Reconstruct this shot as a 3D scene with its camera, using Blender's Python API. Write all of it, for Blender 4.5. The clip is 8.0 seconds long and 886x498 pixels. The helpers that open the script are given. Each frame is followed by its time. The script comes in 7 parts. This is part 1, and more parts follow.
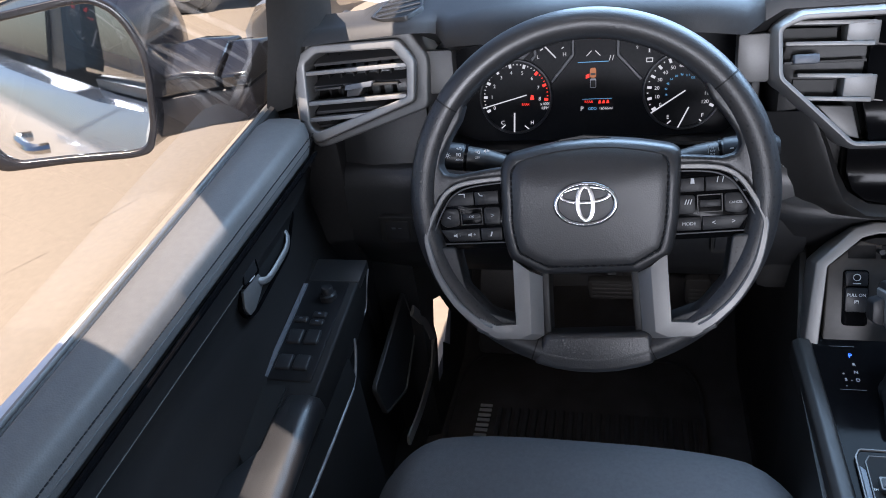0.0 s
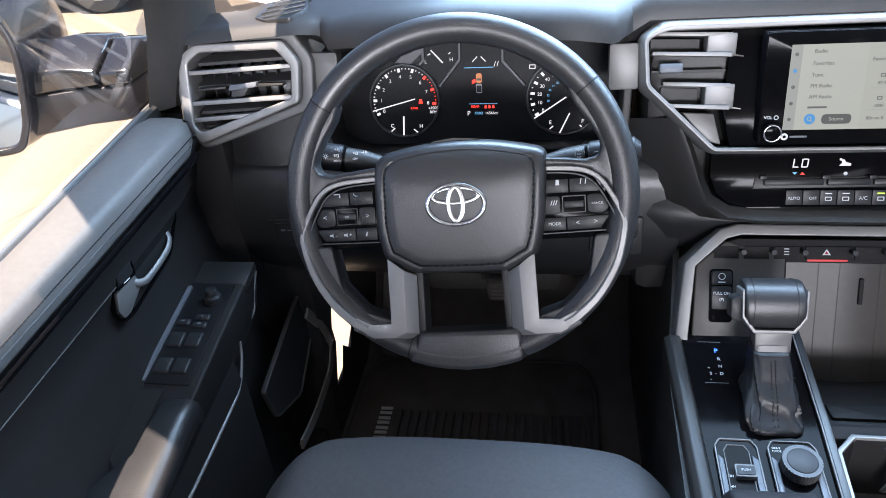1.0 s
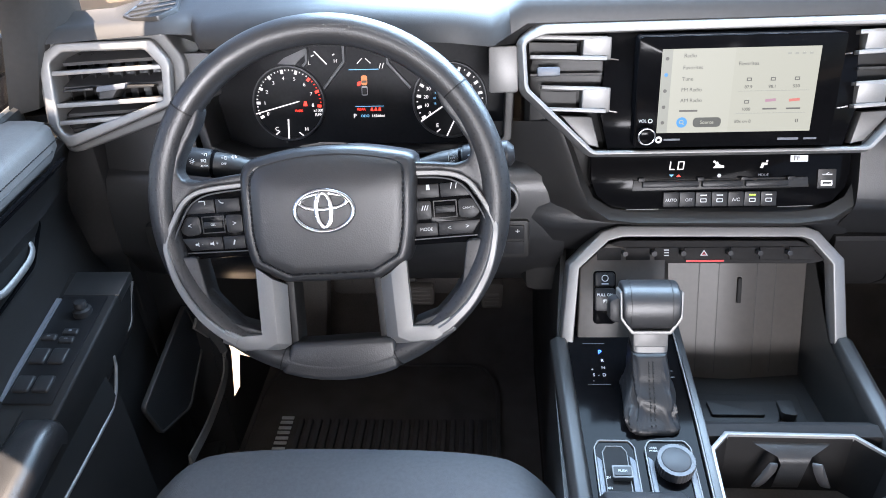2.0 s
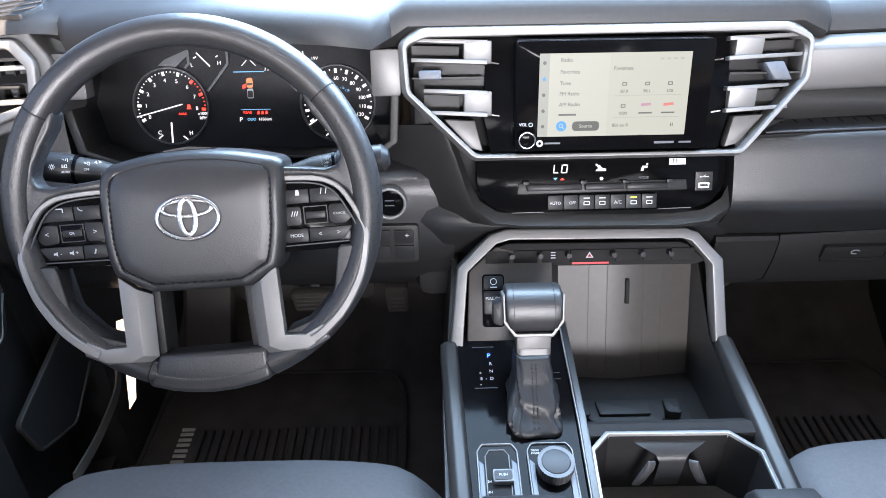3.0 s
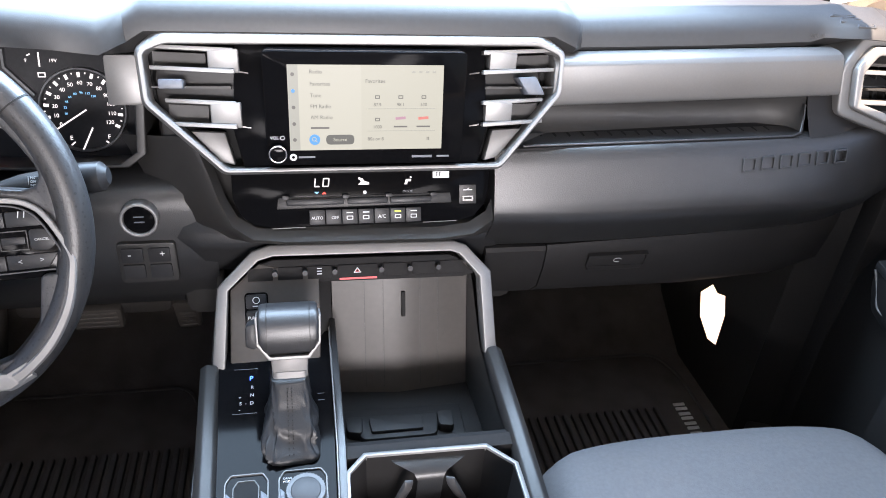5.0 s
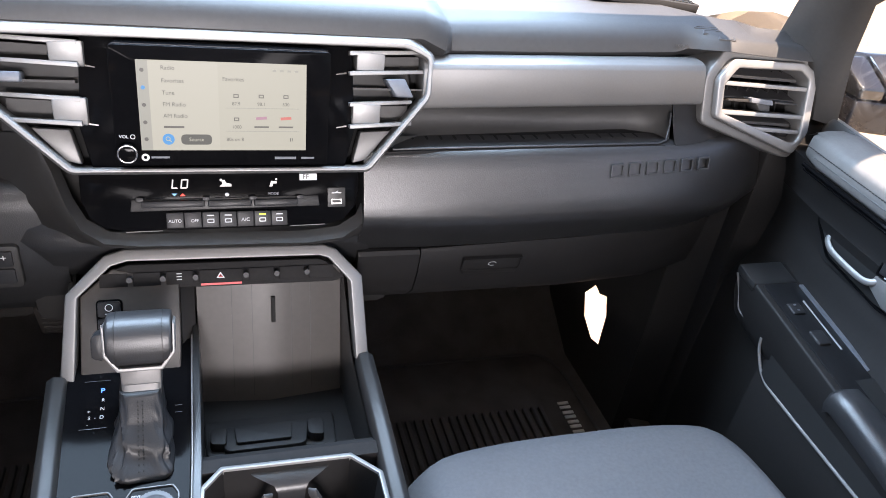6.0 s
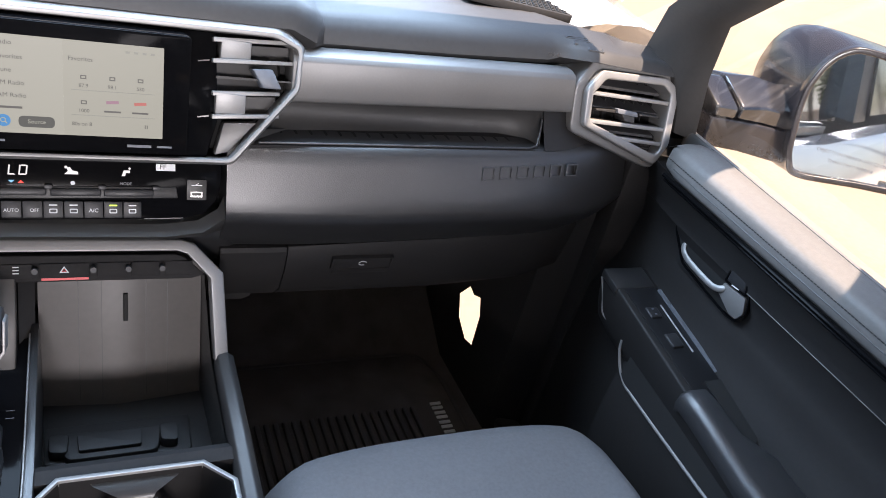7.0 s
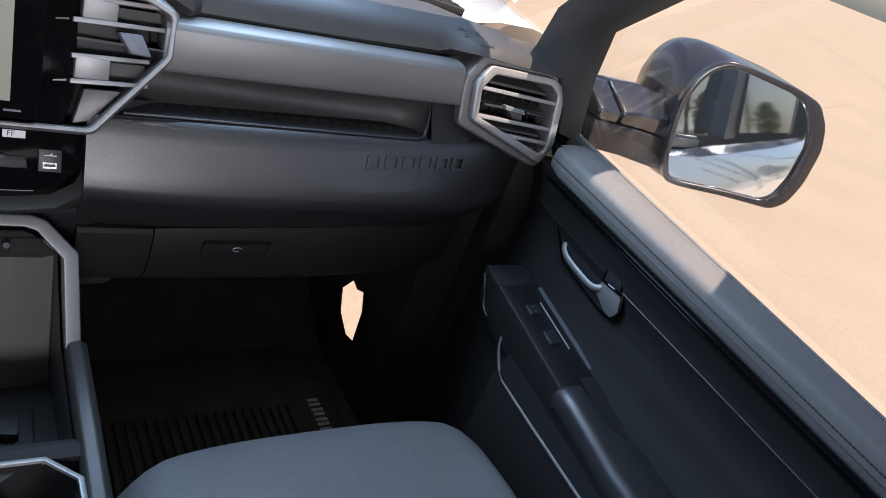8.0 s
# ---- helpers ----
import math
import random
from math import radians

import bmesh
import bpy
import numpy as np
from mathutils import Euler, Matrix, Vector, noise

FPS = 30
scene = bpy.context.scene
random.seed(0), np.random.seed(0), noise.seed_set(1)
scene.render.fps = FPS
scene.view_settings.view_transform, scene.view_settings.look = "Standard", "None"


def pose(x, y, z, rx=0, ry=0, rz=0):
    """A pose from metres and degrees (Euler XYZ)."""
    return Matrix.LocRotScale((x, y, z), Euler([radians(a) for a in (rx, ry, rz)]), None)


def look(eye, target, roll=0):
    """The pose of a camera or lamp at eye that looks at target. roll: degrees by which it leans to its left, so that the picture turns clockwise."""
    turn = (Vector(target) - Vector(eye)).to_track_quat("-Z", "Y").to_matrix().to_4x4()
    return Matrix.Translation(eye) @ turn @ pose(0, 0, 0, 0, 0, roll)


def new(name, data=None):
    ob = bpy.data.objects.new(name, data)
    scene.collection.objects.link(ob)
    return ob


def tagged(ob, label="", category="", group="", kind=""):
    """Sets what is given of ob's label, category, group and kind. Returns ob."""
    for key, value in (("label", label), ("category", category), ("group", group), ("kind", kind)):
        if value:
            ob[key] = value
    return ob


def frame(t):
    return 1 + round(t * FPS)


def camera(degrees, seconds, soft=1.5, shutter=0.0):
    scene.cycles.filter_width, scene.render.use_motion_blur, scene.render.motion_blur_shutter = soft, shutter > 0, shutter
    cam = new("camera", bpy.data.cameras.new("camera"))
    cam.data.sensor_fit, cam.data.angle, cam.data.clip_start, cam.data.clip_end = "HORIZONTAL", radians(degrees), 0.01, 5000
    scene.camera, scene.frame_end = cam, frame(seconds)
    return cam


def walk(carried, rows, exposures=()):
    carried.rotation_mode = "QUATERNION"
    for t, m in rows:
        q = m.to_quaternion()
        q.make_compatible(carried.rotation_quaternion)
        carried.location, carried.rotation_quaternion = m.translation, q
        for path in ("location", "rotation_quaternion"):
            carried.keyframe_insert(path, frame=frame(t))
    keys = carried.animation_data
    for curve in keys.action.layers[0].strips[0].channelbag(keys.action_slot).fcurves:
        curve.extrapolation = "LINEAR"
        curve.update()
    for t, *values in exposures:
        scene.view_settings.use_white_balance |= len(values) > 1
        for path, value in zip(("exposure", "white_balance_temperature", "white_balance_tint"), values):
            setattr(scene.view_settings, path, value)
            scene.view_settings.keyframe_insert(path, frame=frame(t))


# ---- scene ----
cam = camera(62.2, 8.0, 0.9)
PATH = [
    (0, (-0.408, 0.142, 1.669), (-0.9, 1.776, 0.627), -8.2),
    (0.5, (-0.381, 0.135, 1.664), (-0.78, 1.796, 0.624), -6.3),
    (1, (-0.347, 0.141, 1.661), (-0.656, 1.819, 0.617), -5.0),
    (1.5, (-0.312, 0.152, 1.653), (-0.535, 1.842, 0.606), -3.9),
    (1.7, (-0.3, 0.158, 1.653), (-0.488, 1.85, 0.603), -3.4),
    (2.8, (-0.232, 0.174, 1.651), (-0.231, 1.875, 0.6), -1.2),
    (3, (-0.214, 0.176, 1.649), (-0.188, 1.878, 0.598), -0.7),
    (3.5, (-0.176, 0.187, 1.647), (-0.073, 1.884, 0.592), 0.4),
    (4, (-0.138, 0.193, 1.65), (0.046, 1.882, 0.594), 1.6),
    (4.5, (-0.103, 0.196, 1.654), (0.167, 1.875, 0.602), 2.9),
    (5.8, (-0.029, 0.212, 1.673), (0.52, 1.817, 0.613), 7.7),
    (6, (-0.014, 0.209, 1.669), (0.578, 1.807, 0.622), 8.6),
    (6.5, (0.003, 0.212, 1.67), (0.733, 1.764, 0.642), 11.7),
    (7, (0.014, 0.214, 1.668), (0.888, 1.711, 0.67), 15.1),
    (7.5, (0.025, 0.216, 1.659), (1.034, 1.652, 0.7), 18.5),
    (8, (0.036, 0.22, 1.648), (1.167, 1.594, 0.735), 21.6),
]
EXPOSURES = [(0.0, 1.50, 6050, 17), (1.5, 2.52, 6400, 16), (3.0, 2.76, 6500, 17), (4.5, 2.76, 6750, 18), (6.0, 2.48, 6850, 20), (7.0, 2.02, 6750, 20), (8.0, 1.32, 6350, 18)]
walk(cam, [(t, look(eye, target, roll)) for t, eye, target, roll in PATH], EXPOSURES)

# ---- light ----
SUN_ELEV, SUN_AZ = 75.0, 180.0     # degrees; azimuth from straight ahead towards the right
sun_way = Vector((math.sin(radians(SUN_AZ)) * math.cos(radians(SUN_ELEV)), math.cos(radians(SUN_AZ)) * math.cos(radians(SUN_ELEV)), math.sin(radians(SUN_ELEV))))
world = bpy.data.worlds.new("sky")
scene.world = world
world.use_nodes = True
wn = world.node_tree
sky = wn.nodes.new("ShaderNodeTexSky")
sky.sky_type, sky.sun_disc = "NISHITA", False
sky.sun_elevation, sky.sun_rotation = radians(SUN_ELEV), radians(SUN_AZ)
sky.air_density, sky.dust_density = 1.0, 1.5
wn.nodes["Background"].inputs[1].default_value = 0.060
wco, wno, wra, wmx = wn.nodes.new("ShaderNodeTexCoord"), wn.nodes.new("ShaderNodeTexNoise"), wn.nodes.new("ShaderNodeMapRange"), wn.nodes.new("ShaderNodeMix")
wno.inputs["Scale"].default_value, wno.inputs["Detail"].default_value = 4.5, 7
wra.inputs[1].default_value, wra.inputs[2].default_value, wra.inputs[4].default_value = 0.60, 0.72, 0.7
wmx.data_type = "RGBA"
wmx.inputs[7].default_value = (15.0, 15.0, 15.2, 1)
wn.links.new(wco.outputs["Generated"], wno.inputs["Vector"])
wn.links.new(wno.outputs[0], wra.inputs[0])
wn.links.new(wra.outputs[0], wmx.inputs[0])
wn.links.new(sky.outputs[0], wmx.inputs[6])
wn.links.new(wmx.outputs[2], wn.nodes["Background"].inputs[0])
sun = new("sun", bpy.data.lights.new("sun", "SUN"))
sun.data.energy, sun.data.angle, sun.data.color = 5.0, radians(0.5), (1.0, 0.85, 0.67)
sun.matrix_world = Matrix.Translation((0, 0, 6)) @ sun_way.to_track_quat("Z", "Y").to_matrix().to_4x4()


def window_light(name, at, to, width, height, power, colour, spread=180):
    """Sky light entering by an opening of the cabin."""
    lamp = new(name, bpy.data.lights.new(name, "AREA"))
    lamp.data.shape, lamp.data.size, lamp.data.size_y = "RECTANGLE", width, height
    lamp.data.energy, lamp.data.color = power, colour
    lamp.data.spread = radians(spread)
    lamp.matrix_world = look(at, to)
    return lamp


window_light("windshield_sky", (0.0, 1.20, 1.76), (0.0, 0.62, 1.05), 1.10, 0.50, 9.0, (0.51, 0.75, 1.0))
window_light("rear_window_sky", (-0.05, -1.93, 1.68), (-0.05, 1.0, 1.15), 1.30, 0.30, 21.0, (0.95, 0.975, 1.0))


# ---- materials ----
def material(name, colour, rough=0.5, metal=0.0, vary=0.12, scale=60.0, bump=0.0, bump_scale=600.0, kind="noise", coat=0.0, wear=0.0, spec=0.5, depth=0.00025):
    m = bpy.data.materials.new(name)
    m.use_nodes = True
    n, l = m.node_tree.nodes, m.node_tree.links
    b = n["Principled BSDF"]
    b.inputs["Metallic"].default_value = metal
    b.inputs["Coat Weight"].default_value = coat
    b.inputs["Specular IOR Level"].default_value = spec
    co = n.new("ShaderNodeTexCoord")
    big = n.new("ShaderNodeTexNoise")
    big.inputs["Scale"].default_value, big.inputs["Detail"].default_value = scale * 0.12, 4
    fine = n.new("ShaderNodeTexNoise")
    fine.inputs["Scale"].default_value, fine.inputs["Detail"].default_value = scale * 4, 3
    l.new(co.outputs["Object"], big.inputs["Vector"])
    l.new(co.outputs["Object"], fine.inputs["Vector"])
    add = n.new("ShaderNodeMath")
    add.operation = "ADD"
    l.new(big.outputs[0], add.inputs[0])
    l.new(fine.outputs[0], add.inputs[1])
    ramp = n.new("ShaderNodeMapRange")
    ramp.inputs[1].default_value, ramp.inputs[2].default_value = 0.6, 1.4
    ramp.inputs[3].default_value, ramp.inputs[4].default_value = 1 - vary, 1 + vary
    l.new(add.outputs[0], ramp.inputs[0])
    mul = n.new("ShaderNodeVectorMath")
    mul.operation = "SCALE"
    mul.inputs[0].default_value = colour
    l.new(ramp.outputs[0], mul.inputs["Scale"])
    l.new(mul.outputs[0], b.inputs["Base Color"])
    rr = n.new("ShaderNodeMapRange")
    rr.inputs[1].default_value, rr.inputs[2].default_value = 0.3, 0.7
    rr.inputs[3].default_value, rr.inputs[4].default_value = max(0.02, rough * (0.88 - wear)), min(1, rough * (1.12 + wear))
    l.new(big.outputs[0], rr.inputs[0])
    l.new(rr.outputs[0], b.inputs["Roughness"])
    if bump:
        tex = n.new("ShaderNodeTexVoronoi" if kind == "cells" else "ShaderNodeTexNoise")
        tex.inputs["Scale"].default_value = bump_scale
        l.new(co.outputs["Object"], tex.inputs["Vector"])
        bp = n.new("ShaderNodeBump")
        bp.inputs["Strength"].default_value, bp.inputs["Distance"].default_value = bump, depth
        l.new(tex.outputs[0], bp.inputs["Height"])
        l.new(bp.outputs[0], b.inputs["Normal"])
    return m


def glow(name, colour, strength):
    m = bpy.data.materials.new(name)
    m.use_nodes = True
    b = m.node_tree.nodes["Principled BSDF"]
    b.inputs["Base Color"].default_value = (0.02, 0.02, 0.02, 1)
    b.inputs["Roughness"].default_value = 0.35
    b.inputs["Specular IOR Level"].default_value = 0.12
    b.inputs["Emission Color"].default_value = (*colour, 1)
    b.inputs["Emission Strength"].default_value = strength
    return m


def clear_glass(name, tint=(0.96, 0.98, 0.97)):
    m = bpy.data.materials.new(name)
    m.use_nodes = True
    n, l = m.node_tree.nodes, m.node_tree.links
    out = n["Material Output"]
    tr, gl, mix = n.new("ShaderNodeBsdfTransparent"), n.new("ShaderNodeBsdfGlossy"), n.new("ShaderNodeMixShader")
    tr.inputs[0].default_value = (*tint, 1)
    gl.inputs["Roughness"].default_value = 0.02
    fac, pw, ml = n.new("ShaderNodeLayerWeight"), n.new("ShaderNodeMath"), n.new("ShaderNodeMath")
    fac.inputs[0].default_value = 0.5
    pw.operation, ml.operation = "POWER", "MULTIPLY_ADD"
    pw.inputs[1].default_value, ml.inputs[1].default_value, ml.inputs[2].default_value = 2.6, 0.92, 0.05
    l.new(fac.outputs["Facing"], pw.inputs[0])
    l.new(pw.outputs[0], ml.inputs[0])
    l.new(ml.outputs[0], mix.inputs[0])
    l.new(tr.outputs[0], mix.inputs[1])
    l.new(gl.outputs[0], mix.inputs[2])
    l.new(mix.outputs[0], out.inputs[0])
    return m


SOFT = material("soft_dash_plastic", (0.021, 0.0208, 0.0214), 0.38, bump=0.40, bump_scale=800, kind="cells", scale=40, spec=0.75)
DASHTOP = material("dash_top_vinyl", (0.034, 0.0335, 0.0340), 0.50, bump=0.22, bump_scale=1300, kind="cells", scale=40, spec=0.5)
HARD = material("hard_black_plastic", (0.025, 0.0238, 0.0228), 0.46, bump=0.22, bump_scale=1500, kind="cells", scale=40)
LEATHER = material("black_leather", (0.026, 0.0258, 0.0272), 0.40, bump=0.42, bump_scale=640, kind="cells", scale=30, wear=0.1, spec=0.75)
PERFORATED = material("perforated_leather", (0.026, 0.0258, 0.0272), 0.42, bump=0.40, bump_scale=640, kind="cells", scale=30, spec=0.65)


def perforate(m, pitch=190.0):
    """Rows of small dark holes punched in a leather."""
    n, l = m.node_tree.nodes, m.node_tree.links
    b = n["Principled BSDF"]
    co, vo, mr, mul = n.new("ShaderNodeTexCoord"), n.new("ShaderNodeTexVoronoi"), n.new("ShaderNodeMapRange"), n.new("ShaderNodeVectorMath")
    vo.inputs["Scale"].default_value, vo.inputs["Randomness"].default_value = pitch, 0.15
    mr.inputs[1].default_value, mr.inputs[2].default_value, mr.inputs[3].default_value = 0.20, 0.27, 0.25
    mul.operation = "SCALE"
    old = b.inputs["Base Color"].links[0].from_socket
    l.new(co.outputs["Object"], vo.inputs["Vector"])
    l.new(vo.outputs[0], mr.inputs[0])
    l.new(old, mul.inputs[0])
    l.new(mr.outputs[0], mul.inputs["Scale"])
    l.new(mul.outputs[0], b.inputs["Base Color"])


perforate(PERFORATED)
BOOT = material("boot_leather", (0.0175, 0.0178, 0.0190), 0.44, bump=0.35, bump_scale=640, kind="cells", scale=30)
PADVINYL = material("door_pad_vinyl", (0.110, 0.106, 0.102), 0.52, bump=0.55, bump_scale=600, kind="cells", scale=35, spec=0.35)
SILVER = material("satin_silver_paint", (0.29, 0.284, 0.278), 0.50, metal=0.60, vary=0.05, scale=120, bump=0.03, bump_scale=2500)
STRIP = material("brushed_grey_panel", (0.165, 0.161, 0.157), 0.46, metal=0.35, vary=0.06, scale=100, bump=0.05, bump_scale=1800)
CHROME = material("chrome", (0.44, 0.44, 0.45), 0.13, metal=1.0, vary=0.02)
GLOSS = material("piano_black", (0.0040, 0.0040, 0.0046), 0.09, vary=0.3, spec=0.05)
PLATE = material("gauge_face_black", (0.016, 0.016, 0.018), 0.45, vary=0.2, spec=0.15)
BUTTON = material("button_black", (0.026, 0.0260, 0.0275), 0.38, bump=0.1, bump_scale=1500, spec=0.25)
CLOTH = material("grey_seat_cloth", (0.130, 0.130, 0.135), 0.85, bump=0.8, bump_scale=1100, kind="cells", scale=50, spec=0.2)
CARPET = material("black_carpet", (0.110, 0.098, 0.090), 0.95, vary=0.4, scale=150, bump=1.0, bump_scale=900, spec=0.1)
RUBBER = material("black_rubber_mat", (0.080, 0.072, 0.067), 0.7, vary=0.25, scale=90, bump=0.4, bump_scale=900, wear=0.2)
# dull black parts, and painted shade on the shelf floor and hinge edge
DARKMATTE = material("dark_matte_and_shade", (0.020, 0.019, 0.019), 0.75, vary=0.2, spec=0.2)
BINGREY = material("bin_liner_plastic", (0.056, 0.050, 0.045), 0.45, vary=0.15, scale=30, bump=0.1, bump_scale=900)
THREAD = material("dark_thread", (0.011, 0.011, 0.012), 0.7)
BLUEGREY = material("vent_tab_grey", (0.130, 0.140, 0.160), 0.45)
VENTSLAT = material("vent_slat_grey", (0.050, 0.049, 0.050), 0.45, vary=0.08, bump=0.1, bump_scale=1500)
# near-black: paints the depth of slots and hollows; also ducts, seams and stitches
DARKHOLE = material("shade_and_seam_black", (0.008, 0.008, 0.008), 0.8)
LINER = material("headliner_grey", (0.46, 0.44, 0.41), 0.95, bump=0.5, bump_scale=900, spec=0.1)
PAINT = material("silver_white_car_paint", (0.66, 0.67, 0.69), 0.20, metal=0.1, vary=0.03, coat=1.0)
ARMGLOSS = material("arm_gloss_black", (0.016, 0.016, 0.019), 0.10, vary=0.1, coat=1.0, spec=0.8)
TRIMBLACK = material("gloss_black_housing", (0.022, 0.020, 0.023), 0.24, coat=0.4)
MIRROR = material("mirror_silver", (0.93, 0.95, 0.96), 0.02, metal=1.0, vary=0.01)
TYRE = material("tyre_rubber", (0.02, 0.02, 0.02), 0.85, bump=0.5, bump_scale=200)
WHITE = material("white_print", (0.75, 0.75, 0.75), 0.5, vary=0.03)
GREYPRINT = material("grey_print", (0.62, 0.63, 0.65), 0.5, vary=0.03)
NAMEGREY = material("name_grey", (0.74, 0.73, 0.71), 0.6, vary=0.1)
KEYPRINT = material("key_print", (0.55, 0.56, 0.58), 0.5, vary=0.03)
REDLINE = material("red_line_plastic", (0.55, 0.03, 0.03), 0.4)
PILLARGREY = material("pillar_trim_plastic", (0.036, 0.034, 0.032), 0.50, vary=0.15, bump=0.25, bump_scale=1300, kind="cells", scale=40)
DOORBLACK = material("door_panel_plastic", (0.017, 0.0160, 0.0158), 0.58, bump=0.22, bump_scale=1500, kind="cells", scale=40, spec=0.25)
KEYPLATE = material("key_plate_black", (0.012, 0.012, 0.013), 0.34, vary=0.2, spec=0.3)
# pale colour stands in for sun on the trim
SUNTRIM = material("sunlit_opening_trim", (0.17, 0.155, 0.14), 0.6, vary=0.15)
KNOBTOP = material("knob_top_grey", (0.026, 0.027, 0.030), 0.52, bump=0.08, bump_scale=1500)
DIALRIM = material("dial_rim_grey", (0.090, 0.091, 0.095), 0.50, metal=0.4, vary=0.04)
TINT = material("dark_tinted_glass", (0.01, 0.012, 0.014), 0.05, vary=0.1, coat=0.3)
GLASS = clear_glass("window_glass")
GAUGE_W = glow("gauge_white", (1.0, 1.0, 1.0), 0.233)
GAUGE_R = glow("gauge_red", (1.0, 0.05, 0.03), 0.480)
GAUGE_B = glow("gauge_blue", (0.12, 0.32, 0.50), 0.480)
GAUGE_O = glow("gauge_orange", (0.70, 0.26, 0.10), 0.240)
BLUE_LED = glow("gear_blue", (0.05, 0.18, 1.0), 0.961)
GREEN_LED = glow("green_led", (0.55, 0.9, 0.05), 0.702)
UI_BG = glow("screen_cream", (0.97, 1.0, 0.84), 0.096)
UI_SIDE = glow("screen_menu_grey", (0.95, 1.0, 0.88), 0.077)
UI_TXT = glow("screen_text_grey", (0.50, 0.50, 0.46), 0.052)
UI_PILL = glow("screen_pill", (0.16, 0.17, 0.15), 0.123)
UI_BLUE = glow("screen_blue", (0.05, 0.28, 0.60), 0.233)
UI_RED = glow("screen_red", (0.65, 0.20, 0.17), 0.192)
UI_VIOLET = glow("screen_violet", (0.45, 0.26, 0.34), 0.192)
UI_TILE = glow("screen_tile", (0.97, 1.0, 0.85), 0.101)


# ---- mesh tools ----
def face_frame(origin, k):
    """Frame on a panel that leans back: u along x, v up the panel, n towards the rear of the cabin."""
    s = math.sqrt(1 + k * k)
    m = Matrix(((1, 0, 0, 0), (0, k / s, -1 / s, 0), (0, 1 / s, k / s, 0), (0, 0, 0, 1)))
    return Matrix.Translation(origin) @ m


def thing(name, at, label, category, kind="", group=""):
    e = new(name)
    e.location = at
    e.empty_display_size = 0.05
    tagged(e, label, category, group, kind)
    return e


def root_at(ob):
    p = Vector((0, 0, 0))
    while ob is not None:
        p += ob.location
        ob = ob.parent
    return p


def part(name, bm, mat, parent=None, label="", smooth=40, kind="", shadow=True):
    me = bpy.data.meshes.new(name)
    if parent is not None:
        bm.transform(Matrix.Translation(-root_at(parent)))
    bm.to_mesh(me)
    bm.free()
    if smooth:
        for p in me.polygons:
            p.use_smooth = True
        me.set_sharp_from_angle(angle=radians(smooth))
    me.materials.append(mat)
    ob = new(name, me)
    ob.parent = parent
    if not shadow:
        ob.visible_shadow = False
    if label or kind:
        tagged(ob, label, kind=kind)
    return ob


def finish(bm, bevel=0.0, seg=2, m=None, angle=30):
    bmesh.ops.remove_doubles(bm, verts=bm.verts, dist=1e-6)
    bmesh.ops.recalc_face_normals(bm, faces=bm.faces)
    if bevel:
        es = [e for e in bm.edges if len(e.link_faces) == 2 and e.calc_face_angle(0) > radians(angle)]
        bmesh.ops.bevel(bm, geom=es, offset=bevel, segments=seg, profile=0.5, affect="EDGES", clamp_overlap=True)
    if m is not None:
        bm.transform(m)
    return bm


def prism(poly, n0, n1, m=None, bevel=0.0, seg=2):
    bm = bmesh.new()
    a = [bm.verts.new((u, v, n0)) for u, v in poly]
    b = [bm.verts.new((u, v, n1)) for u, v in poly]
    bm.faces.new(a), bm.faces.new(b)
    for i in range(len(poly)):
        j = (i + 1) % len(poly)
        bm.faces.new((a[i], a[j], b[j], b[i]))
    return finish(bm, bevel, seg, m)


def ring(outer, inner, n0, n1, m=None, bevel=0.0, seg=2, inner_back=None):
    bm = bmesh.new()
    ib = n0 if inner_back is None else inner_back
    rows = [[bm.verts.new((u, v, n)) for u, v in q] for q, n in ((outer, n0), (outer, n1), (inner, n1), (inner, ib))]
    k = len(outer)
    for r in range(4):
        p, q = rows[r], rows[(r + 1) % 4]
        for i in range(k):
            j = (i + 1) % k
            bm.faces.new((p[i], p[j], q[j], q[i]))
    return finish(bm, bevel, seg, m)


def box(c, s, bevel=0.0, m=None, seg=2):
    bm = bmesh.new()
    bmesh.ops.create_cube(bm, size=1.0)
    bm.transform(Matrix.Translation(c) @ Matrix.Diagonal((*s, 1)))
    return finish(bm, bevel, seg, m)


def loft(rows, closed=False, cap=False, m=None, bevel=0.0, seg=2):
    bm = bmesh.new()
    vs = [[bm.verts.new(p) for p in r] for r in rows]
    k = len(vs[0])
    for a, b in zip(vs[:-1], vs[1:]):
        for i in range(k if closed else k - 1):
            j = (i + 1) % k
            bm.faces.new((a[i], a[j], b[j], b[i]))
    if cap:
        bm.faces.new(vs[0]), bm.faces.new(vs[-1])
    return finish(bm, bevel, seg, m)


def solid(rows, thick, m=None):
    """A lofted sheet with thickness."""
    bm = loft(rows)
    bmesh.ops.solidify(bm, geom=bm.faces[:], thickness=thick)
    return finish(bm, m=m)


def sweep(path, prof, up=(0, 0, 1), closed=False, cap=True, m=None, scale=None):
    path = [Vector(p) for p in path]
    n = len(path)
    rows = []
    for i, p in enumerate(path):
        a = path[(i - 1) % n] if (closed or i) else p
        b = path[(i + 1) % n] if (closed or i < n - 1) else p
        t = (b - a).normalized()
        s = t.cross(Vector(up)).normalized()
        w = s.cross(t)
        f = scale[i] if scale else 1.0
        rows.append([p + (s * u + w * v) * f for u, v in prof])
    if closed:
        rows.append(rows[0])
    return loft(rows, closed=True, cap=cap and not closed, m=m)


